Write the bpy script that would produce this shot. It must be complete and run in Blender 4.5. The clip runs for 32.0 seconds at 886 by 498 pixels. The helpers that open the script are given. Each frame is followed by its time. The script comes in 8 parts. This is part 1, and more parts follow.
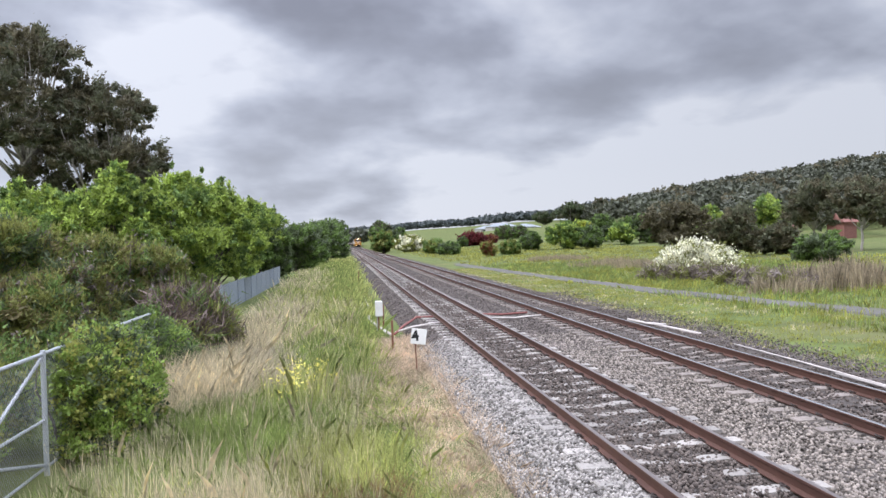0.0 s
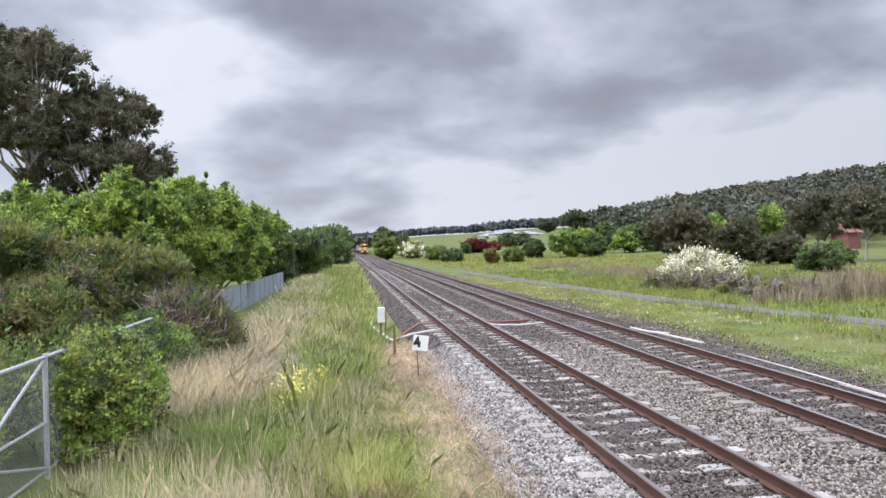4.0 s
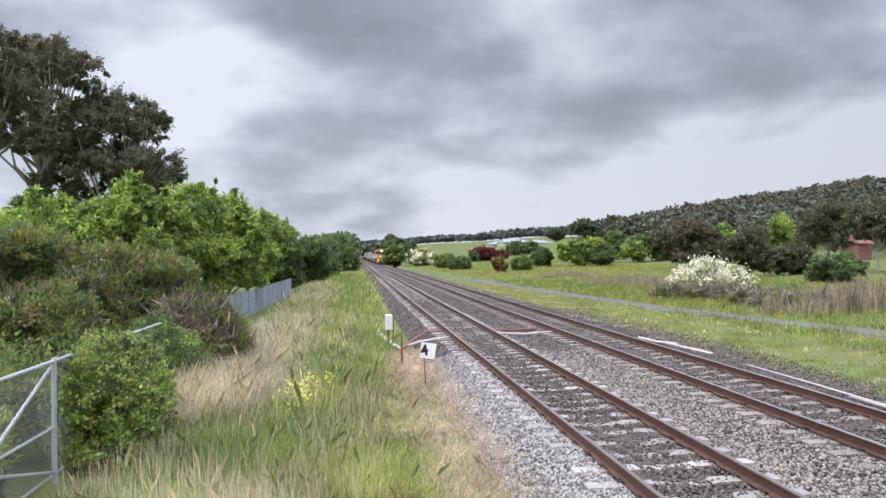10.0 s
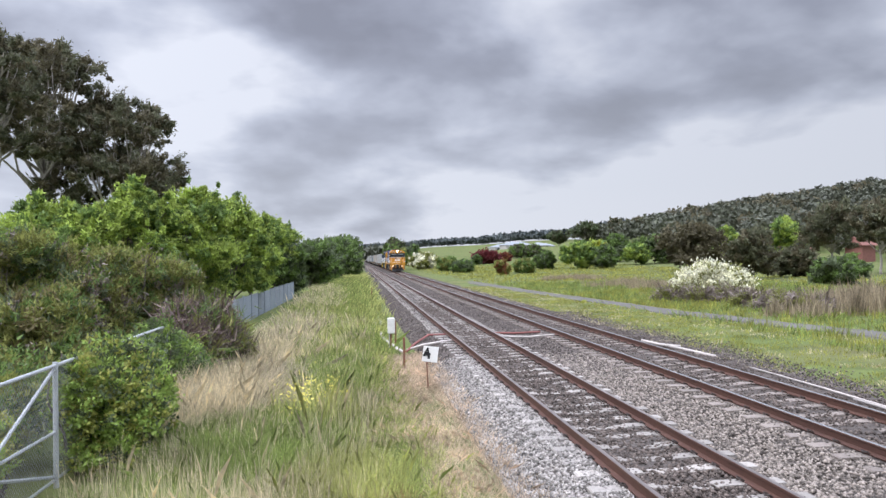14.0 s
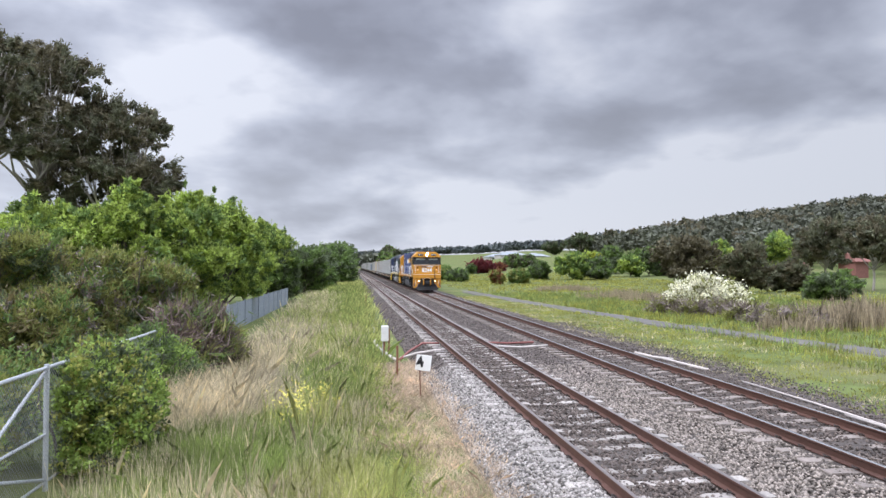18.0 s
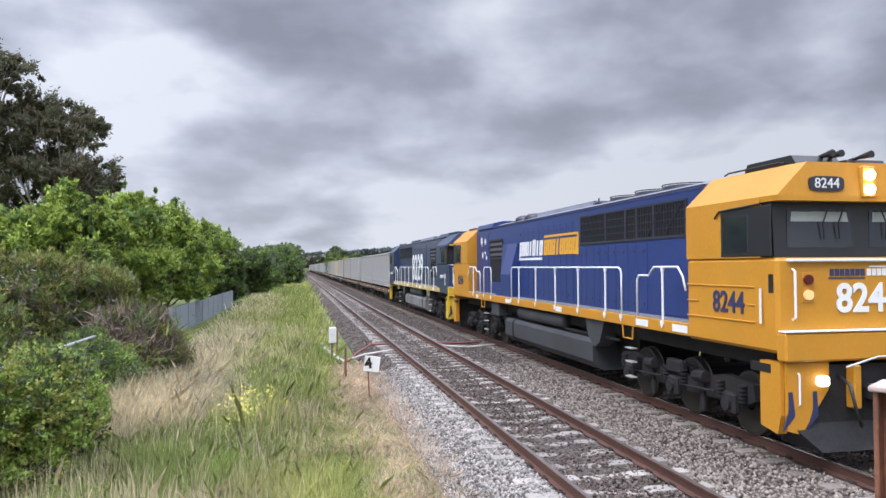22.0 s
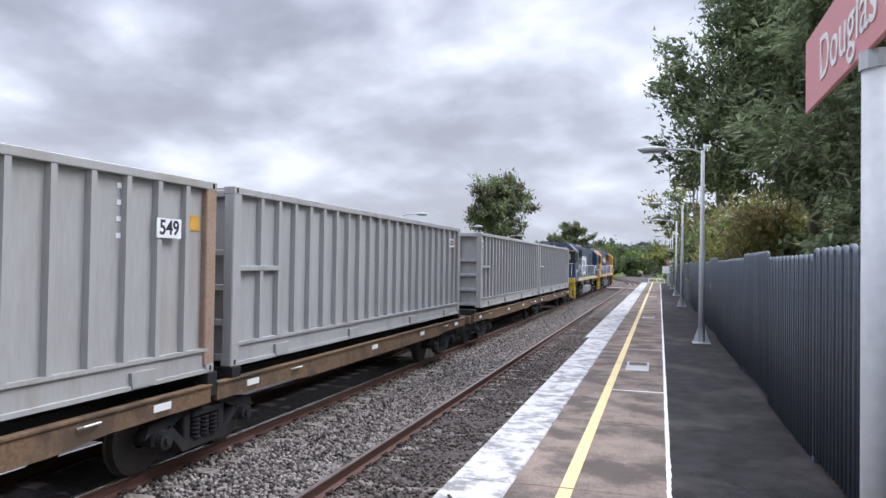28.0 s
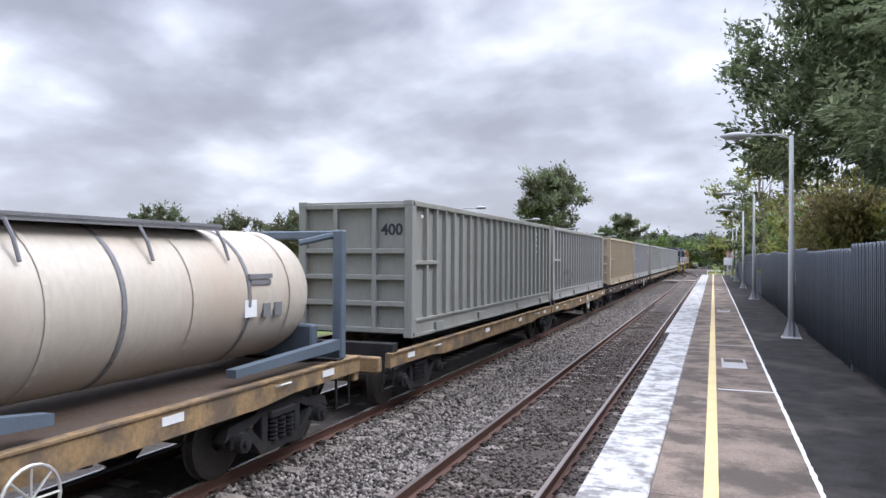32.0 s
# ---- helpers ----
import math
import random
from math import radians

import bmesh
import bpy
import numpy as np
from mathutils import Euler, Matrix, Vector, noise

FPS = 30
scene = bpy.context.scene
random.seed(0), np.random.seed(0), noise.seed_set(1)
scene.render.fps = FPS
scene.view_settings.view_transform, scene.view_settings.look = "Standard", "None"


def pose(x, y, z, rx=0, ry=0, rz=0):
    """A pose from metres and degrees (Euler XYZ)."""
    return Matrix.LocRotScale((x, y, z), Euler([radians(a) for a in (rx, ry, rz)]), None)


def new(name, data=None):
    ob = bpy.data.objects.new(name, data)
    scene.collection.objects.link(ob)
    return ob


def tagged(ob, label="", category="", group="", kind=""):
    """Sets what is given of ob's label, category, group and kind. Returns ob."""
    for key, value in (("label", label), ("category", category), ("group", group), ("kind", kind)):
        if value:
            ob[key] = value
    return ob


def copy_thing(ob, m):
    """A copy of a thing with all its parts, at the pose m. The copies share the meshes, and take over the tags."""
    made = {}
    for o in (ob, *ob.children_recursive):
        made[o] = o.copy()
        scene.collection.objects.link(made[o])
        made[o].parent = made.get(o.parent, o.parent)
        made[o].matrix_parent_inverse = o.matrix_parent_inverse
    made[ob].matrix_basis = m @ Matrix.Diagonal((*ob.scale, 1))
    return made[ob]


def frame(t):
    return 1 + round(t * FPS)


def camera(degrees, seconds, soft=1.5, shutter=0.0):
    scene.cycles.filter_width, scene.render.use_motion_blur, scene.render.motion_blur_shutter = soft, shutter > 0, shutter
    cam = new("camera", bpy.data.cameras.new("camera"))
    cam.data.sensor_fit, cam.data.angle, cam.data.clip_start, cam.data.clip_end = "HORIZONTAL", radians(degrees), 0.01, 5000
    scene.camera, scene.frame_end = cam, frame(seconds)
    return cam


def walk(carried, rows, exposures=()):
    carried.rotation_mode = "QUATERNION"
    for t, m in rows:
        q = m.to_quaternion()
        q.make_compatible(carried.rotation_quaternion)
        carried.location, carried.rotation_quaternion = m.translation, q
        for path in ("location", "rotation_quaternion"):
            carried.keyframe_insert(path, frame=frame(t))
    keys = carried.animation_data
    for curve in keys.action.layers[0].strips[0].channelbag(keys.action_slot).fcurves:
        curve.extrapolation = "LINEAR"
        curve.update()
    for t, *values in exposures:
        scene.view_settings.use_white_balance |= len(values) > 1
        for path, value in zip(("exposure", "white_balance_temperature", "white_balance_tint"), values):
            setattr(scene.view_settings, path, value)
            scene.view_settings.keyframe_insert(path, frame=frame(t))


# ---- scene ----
# ---- camera and its walk ----
cam = camera(63.0, 32.0, soft=1.5, shutter=0.0)
EYE_Z = 2.697


def eye_pose(x, y, yaw, pitch, roll):
    """Camera pose: yaw to the left from +y, pitch up, roll leaning left, in degrees."""
    return (Matrix.Translation((x, y, EYE_Z)) @ pose(0, 0, 0, 0, 0, yaw)
            @ pose(0, 0, 0, 90 + pitch) @ pose(0, 0, 0, 0, 0, roll))


# seconds, x, y, yaw, pitch, roll
PATH = [
    (0.0, -0.949, -0.002, -7.97, -0.79, -1.69),
    (0.5, -0.951, -0.005, -8.00, -0.66, -1.58),
    (1.0, -0.955, -0.024, -8.04, -0.54, -1.42),
    (1.5, -0.954, -0.016, -8.02, -0.46, -1.19),
    (2.0, -0.954, -0.005, -7.99, -0.39, -1.07),
    (2.5, -0.947, -0.013, -7.93, -0.33, -1.07),
    (3.0, -0.953, -0.014, -7.87, -0.30, -1.08),
    (3.5, -0.943, -0.014, -7.80, -0.28, -1.13),
    (5.5, -0.929, -0.002, -7.50, -0.12, -1.39),
    (6.0, -0.949, 0.013, -7.43, -0.07, -1.41),
    (6.5, -0.955, 0.012, -7.35, -0.01, -1.44),
    (7.0, -0.946, -0.019, -7.30, 0.05, -1.49),
    (7.5, -0.932, -0.012, -7.24, 0.12, -1.50),
    (8.0, -0.939, 0.015, -7.20, 0.19, -1.44),
    (8.5, -0.942, 0.019, -7.17, 0.25, -1.25),
    (9.0, -0.938, 0.002, -7.15, 0.30, -1.06),
    (9.5, -0.930, 0.006, -7.10, 0.36, -0.85),
    (10.0, -0.939, -0.004, -7.10, 0.38, -0.73),
    (10.5, -0.934, -0.029, -7.10, 0.39, -0.70),
    (11.0, -0.926, -0.023, -7.09, 0.40, -0.72),
    (11.5, -0.948, 0.014, -7.11, 0.45, -0.76),
    (12.0, -0.957, -0.012, -7.08, 0.47, -0.79),
    (12.5, -0.938, -0.023, -7.05, 0.49, -0.81),
    (13.0, -0.960, -0.025, -7.02, 0.55, -0.80),
    (13.5, -0.933, -0.012, -6.96, 0.59, -0.87),
    (14.0, -0.921, 0.022, -6.89, 0.63, -0.90),
    (14.5, -0.926, 0.048, -6.83, 0.69, -0.92),
    (16.5, -0.925, 0.014, -6.76, 1.02, -0.42),
    (17.0, -0.930, 0.008, -6.91, 1.16, -0.19),
    (17.5, -0.927, 0.017, -7.10, 1.26, 0.03),
    (18.0, -0.927, 0.001, -7.29, 1.32, 0.13),
    (18.5, -0.920, 0.007, -7.44, 1.35, 0.19),
    (19.0, -0.897, 0.012, -7.53, 1.34, 0.09),
    (19.5, -0.916, 0.049, -7.64, 1.34, 0.09),
    (20.0, -0.927, 0.037, -7.67, 1.36, 0.02),
    (20.5, -0.949, 0.022, -7.71, 1.37, -0.01),
    (21.0, -0.943, 0.012, -8.28, 1.39, -0.13),
    (21.5, -0.934, -0.010, -8.89, 1.34, -0.19),
    (22.0, -0.935, -0.053, -11.42, 1.36, -0.32),
    (22.3, -0.900, -0.010, -23.81, 1.70, 0.66),
    (22.5, -0.790, -0.050, -39.21, 2.81, 1.67),
    (22.7, -0.630, -0.120, -59.06, 3.76, 3.12),
    (22.9, -0.450, -0.150, -79.02, 4.56, 2.73),
    (23.0, -0.400, -0.150, -88.22, 4.87, 2.46),
    (23.1, -0.400, -0.150, -97.13, 5.11, 2.16),
    (23.3, -0.460, -0.130, -113.02, 5.12, 1.85),
    (23.5, -0.548, -0.099, -126.00, 5.00, 1.15),
    (23.7, -0.400, -0.080, -136.20, 4.72, 1.20),
    (24.0, -0.284, -0.100, -146.50, 4.17, 1.90),
    (24.3, -0.180, 0.030, -154.35, 4.30, 0.90),
    (24.5, -0.147, 0.138, -157.85, 4.01, 0.76),
    (25.0, -0.072, 0.105, -162.50, 3.27, 0.63),
    (25.5, -0.069, 0.102, -163.49, 2.59, 0.69),
    (27.5, -0.057, 0.074, -163.68, 1.39, 1.02),
    (28.0, -0.041, 0.031, -163.30, 1.08, 0.85),
    (28.5, 0.063, 0.059, -162.21, 0.84, 0.58),
    (29.0, 0.187, 0.019, -160.54, 0.71, 0.20),
    (29.5, 0.273, -0.059, -158.24, 0.63, 0.01),
    (30.0, 0.387, -0.104, -156.30, 0.48, 0.11),
    (30.5, 0.498, -0.086, -155.17, 0.58, -0.06),
    (31.0, 0.528, -0.074, -155.17, 0.63, -0.12),
    (31.5, 0.532, -0.098, -156.73, 0.65, -0.10),
    (32.0, 0.540, -0.101, -159.49, 0.57, 0.25),
]
walk(cam, [(t, eye_pose(*p)) for t, *p in PATH])

# ---- sky and light: a broken overcast with a weak, wide sun behind it ----
SUN_EL, SUN_AZ = radians(52), radians(235)
world = bpy.data.worlds.new("overcast_sky")
scene.world = world
world.use_nodes = True
wn, wl = world.node_tree.nodes, world.node_tree.links
wn.clear()


def wnode(kind, **inputs):
    n = wn.new(kind)
    for k, v in inputs.items():
        n.inputs[k].default_value = v
    return n


def wmath(op, a, b=None, clamp=False):
    n = wn.new("ShaderNodeMath")
    n.operation, n.use_clamp = op, clamp
    for i, v in enumerate((a, b)):
        if v is None:
            continue
        if isinstance(v, (int, float)):
            n.inputs[i].default_value = v
        else:
            wl.new(v, n.inputs[i])
    return n.outputs[0]


w_tc = wn.new("ShaderNodeTexCoord")
w_sep = wn.new("ShaderNodeSeparateXYZ")
wl.new(w_tc.outputs["Generated"], w_sep.inputs[0])
w_up = wmath("ADD", wmath("MAXIMUM", w_sep.outputs["Z"], 0.0), 0.32)
w_flat = wn.new("ShaderNodeCombineXYZ")
wl.new(wmath("DIVIDE", w_sep.outputs["X"], w_up), w_flat.inputs["X"])
wl.new(wmath("DIVIDE", w_sep.outputs["Y"], w_up), w_flat.inputs["Y"])
w_map = wn.new("ShaderNodeMapping")
w_map.inputs["Location"].default_value = (5.3, 0.4, 0.0)
w_map.inputs["Rotation"].default_value = (0.0, 0.0, math.pi)
wl.new(w_flat.outputs[0], w_map.inputs["Vector"])
w_n1 = wnode("ShaderNodeTexNoise", Scale=1.15, Detail=5.0, Roughness=0.5, Distortion=0.2)
w_n2 = wnode("ShaderNodeTexNoise", Scale=3.0, Detail=5.0, Roughness=0.48, Distortion=0.15)
for n in (w_n1, w_n2):
    wl.new(w_map.outputs[0], n.inputs["Vector"])
w_mix = wmath("ADD", wmath("MULTIPLY", w_n1.outputs["Fac"], 0.60), wmath("MULTIPLY", w_n2.outputs["Fac"], 0.40))
# heavier banks and thinner gaps in the cloud sheet: bearing, elevation, half width in degrees, amount
w_wide = wn.new("ShaderNodeVectorMath")
w_wide.operation = "MULTIPLY"
wl.new(w_tc.outputs["Generated"], w_wide.inputs[0])
w_wide.inputs[1].default_value = (1.0, 1.0, 2.3)
w_unit = wn.new("ShaderNodeVectorMath")
w_unit.operation = "NORMALIZE"
wl.new(w_wide.outputs[0], w_unit.inputs[0])
for az_, el_, half_, amount_ in ((-12, 11.5, 8, 0.12), (27, 14.5, 5, 0.04), (12, 11, 6, 0.02), (20, 11.5, 13, -0.06), (31, 5.0, 11, 0.24), (14, 4.2, 8, 0.09), (0, 3.2, 12, 0.08),
                                 (1, 11.5, 9, -0.05), (-6, 7.6, 7, -0.04), (28, 18, 7, -0.045), (37, 8.8, 9, -0.055), (10, 9, 9, -0.045)):
    v_ = Vector((math.sin(radians(az_)) * math.cos(radians(el_)), math.cos(radians(az_)) * math.cos(radians(el_)), 2.3 * math.sin(radians(el_)))).normalized()
    w_spot = wn.new("ShaderNodeVectorMath")
    w_spot.operation = "DOT_PRODUCT"
    wl.new(w_unit.outputs[0], w_spot.inputs[0])
    w_spot.inputs[1].default_value = v_
    w_soft = wn.new("ShaderNodeMapRange")
    w_soft.interpolation_type = "SMOOTHSTEP"
    wl.new(w_spot.outputs["Value"], w_soft.inputs["Value"])
    w_soft.inputs["From Min"].default_value, w_soft.inputs["From Max"].default_value = math.cos(radians(half_ * 1.5)), 1.0
    w_soft.inputs["To Min"].default_value, w_soft.inputs["To Max"].default_value = 0.0, amount_
    w_mix = wmath("ADD", w_mix, w_soft.outputs[0])
w_ramp = wn.new("ShaderNodeValToRGB")
wl.new(w_mix, w_ramp.inputs[0])
els = w_ramp.color_ramp.elements
els[0].position, els[0].color = 0.40, (0.335, 0.355, 0.445, 1)
els[1].position, els[1].color = 0.60, (0.91, 0.95, 1.08, 1)
e = els.new(0.46)
e.color = (0.425, 0.455, 0.57, 1)
e = els.new(0.53)
e.color = (0.63, 0.675, 0.82, 1)
# thinner, brighter cloud in a band above the horizon
w_band = wn.new("ShaderNodeValToRGB")
wl.new(w_sep.outputs["Z"], w_band.inputs[0])
be = w_band.color_ramp.elements
be[0].position, be[0].color = 0.03, (0.22, 0.22, 0.22, 1)
be[1].position, be[1].color = 0.30, (0.0, 0.0, 0.0, 1)
e = be.new(0.09)
e.color = (0.30, 0.30, 0.30, 1)
e = be.new(0.14)
e.color = (0.22, 0.22, 0.22, 1)
w_hor = wn.new("ShaderNodeMixRGB")
wl.new(w_band.outputs[0], w_hor.inputs[0])
wl.new(w_ramp.outputs[0], w_hor.inputs[1])
w_hor.inputs[2].default_value = (0.78, 0.82, 0.92, 1)
w_sky = wn.new("ShaderNodeTexSky")
w_sky.sky_type, w_sky.sun_disc = "NISHITA", False
w_sky.sun_elevation, w_sky.sun_rotation = SUN_EL, SUN_AZ
w_bg1, w_bg2, w_add, w_out = (wn.new("ShaderNodeBackground"), wn.new("ShaderNodeBackground"),
                              wn.new("ShaderNodeAddShader"), wn.new("ShaderNodeOutputWorld"))
# an overcast sky brightens smoothly towards the zenith and towards the hidden sun
w_dot = wn.new("ShaderNodeVectorMath")
w_dot.operation = "DOT_PRODUCT"
wl.new(w_tc.outputs["Generated"], w_dot.inputs[0])
w_dot.inputs[1].default_value = (-1.0, 0.0, 0.0)
w_zen = wn.new("ShaderNodeMapRange")
w_zen.interpolation_type = "SMOOTHSTEP"
wl.new(w_sep.outputs["Z"], w_zen.inputs["Value"])
w_zen.inputs["From Min"].default_value, w_zen.inputs["From Max"].default_value = 0.40, 0.85
w_zen.inputs["To Min"].default_value, w_zen.inputs["To Max"].default_value = 1.0, 3.6
w_side = wn.new("ShaderNodeMapRange")
w_side.interpolation_type = "SMOOTHSTEP"
wl.new(w_sep.outputs["Y"], w_side.inputs["Value"])
w_side.inputs["From Min"].default_value, w_side.inputs["From Max"].default_value = 0.80, 0.05
w_side.inputs["To Min"].default_value, w_side.inputs["To Max"].default_value = 0.88, 1.75
w_rear = wn.new("ShaderNodeMapRange")
w_rear.interpolation_type = "SMOOTHSTEP"
wl.new(w_sep.outputs["Y"], w_rear.inputs["Value"])
w_rear.inputs["From Min"].default_value, w_rear.inputs["From Max"].default_value = -0.35, -0.9
w_rear.inputs["To Min"].default_value, w_rear.inputs["To Max"].default_value = 0.0, -0.52
w_gain = wmath("MULTIPLY", w_zen.outputs[0], wmath("ADD", wmath("ADD", w_side.outputs[0], w_rear.outputs[0]), wmath("MULTIPLY", w_dot.outputs["Value"], 0.22)))
wl.new(w_hor.outputs[0], w_bg1.inputs["Color"])
wl.new(wmath("MULTIPLY", w_gain, 0.95), w_bg1.inputs["Strength"])
wl.new(w_sky.outputs[0], w_bg2.inputs["Color"])
w_bg2.inputs["Strength"].default_value = 0.006
wl.new(w_bg1.outputs[0], w_add.inputs[0])
wl.new(w_bg2.outputs[0], w_add.inputs[1])
wl.new(w_add.outputs[0], w_out.inputs["Surface"])

sun = new("sun", bpy.data.lights.new("sun", "SUN"))
sun.data.energy, sun.data.angle, sun.data.color = 2.0, radians(30), (1.0, 0.98, 0.96)
sun.matrix_world = Vector((-0.55, -0.38, 0.75)).to_track_quat("Z", "Y").to_matrix().to_4x4()
scene.view_settings.exposure = 0.0


# ---- materials ----
def material(name, base, rough=0.7, metal=0.0, vary=0.25, scale=3.0, fine=40.0, bump=0.0, dark=None, stain=0.0,
             stain_scale=0.8, stretch=(1, 1, 1), random=0.0, island=0.0, emit=0.0, coat=0.0, spec=0.5, thin=0.0, edge=(0.46, 0.66)):
    """A worn surface: base colour varied at two scales, optional stains, per-object or per-island change, fine relief."""
    m = bpy.data.materials.new(name)
    m.use_nodes = True
    nt = m.node_tree
    N, Lk = nt.nodes, nt.links
    bs = N["Principled BSDF"]
    bs.inputs["Roughness"].default_value, bs.inputs["Metallic"].default_value = rough, metal
    bs.inputs["Specular IOR Level"].default_value = spec
    if coat:
        bs.inputs["Coat Weight"].default_value, bs.inputs["Coat Roughness"].default_value = coat, 0.15
    tc, mp = N.new("ShaderNodeTexCoord"), N.new("ShaderNodeMapping")
    mp.inputs["Scale"].default_value = stretch
    Lk.new(tc.outputs["Object"], mp.inputs["Vector"])
    big, small = N.new("ShaderNodeTexNoise"), N.new("ShaderNodeTexNoise")
    for n, s, d in ((big, scale, 5.0), (small, fine, 3.0)):
        n.inputs["Scale"].default_value, n.inputs["Detail"].default_value = s, d
        Lk.new(mp.outputs[0], n.inputs["Vector"])
    add = N.new("ShaderNodeMath")
    add.operation = "ADD"
    Lk.new(big.outputs["Fac"], add.inputs[0])
    Lk.new(small.outputs["Fac"], add.inputs[1])
    ramp = N.new("ShaderNodeMapRange")
    ramp.inputs["From Min"].default_value, ramp.inputs["From Max"].default_value = 0.65, 1.35
    ramp.inputs["To Min"].default_value, ramp.inputs["To Max"].default_value = 1 - vary, 1 + vary
    Lk.new(add.outputs[0], ramp.inputs["Value"])
    fac = ramp.outputs[0]
    for amount, node, socket in ((random, "ShaderNodeObjectInfo", "Random"), (island, "ShaderNodeNewGeometry", "Random Per Island")):
        if amount:
            src, rr, mul = N.new(node), N.new("ShaderNodeMapRange"), N.new("ShaderNodeMath")
            rr.inputs["To Min"].default_value, rr.inputs["To Max"].default_value = 1 - amount, 1 + amount
            Lk.new(src.outputs[socket], rr.inputs["Value"])
            mul.operation = "MULTIPLY"
            Lk.new(fac, mul.inputs[0])
            Lk.new(rr.outputs[0], mul.inputs[1])
            fac = mul.outputs[0]
    col = N.new("ShaderNodeVectorMath")
    col.operation = "SCALE"
    col.inputs[0].default_value = base
    Lk.new(fac, col.inputs["Scale"])
    out = col.outputs[0]
    if stain:
        st, sr, mx = N.new("ShaderNodeTexNoise"), N.new("ShaderNodeValToRGB"), N.new("ShaderNodeMixRGB")
        st.inputs["Scale"].default_value, st.inputs["Detail"].default_value = stain_scale, 8.0
        st.inputs["Roughness"].default_value = 0.62
        Lk.new(mp.outputs[0], st.inputs["Vector"])
        Lk.new(st.outputs["Fac"], sr.inputs[0])
        sr.color_ramp.elements[0].position, sr.color_ramp.elements[1].position = edge
        sc = N.new("ShaderNodeMath")
        sc.operation = "MULTIPLY"
        Lk.new(sr.outputs[0], sc.inputs[0])
        sc.inputs[1].default_value = stain
        Lk.new(sc.outputs[0], mx.inputs[0])
        Lk.new(out, mx.inputs[1])
        mx.inputs[2].default_value = (*(dark or [c * 0.4 for c in base]), 1)
        out = mx.outputs[0]
    Lk.new(out, bs.inputs["Base Color"])
    if bump:
        bp = N.new("ShaderNodeBump")
        bp.inputs["Strength"].default_value, bp.inputs["Distance"].default_value = min(1.0, bump), 0.02
        Lk.new(add.outputs[0], bp.inputs["Height"])
        Lk.new(bp.outputs[0], bs.inputs["Normal"])
    if emit:
        bs.inputs["Emission Color"].default_value = (1.0, 0.86, 0.62, 1)
        bs.inputs["Emission Strength"].default_value = emit
    if thin:
        tr_, mix_ = N.new("ShaderNodeBsdfTranslucent"), N.new("ShaderNodeMixShader")
        Lk.new(out, tr_.inputs["Color"])
        mix_.inputs[0].default_value = thin
        Lk.new(bs.outputs[0], mix_.inputs[1])
        Lk.new(tr_.outputs[0], mix_.inputs[2])
        Lk.new(mix_.outputs[0], N["Material Output"].inputs["Surface"])
    return m


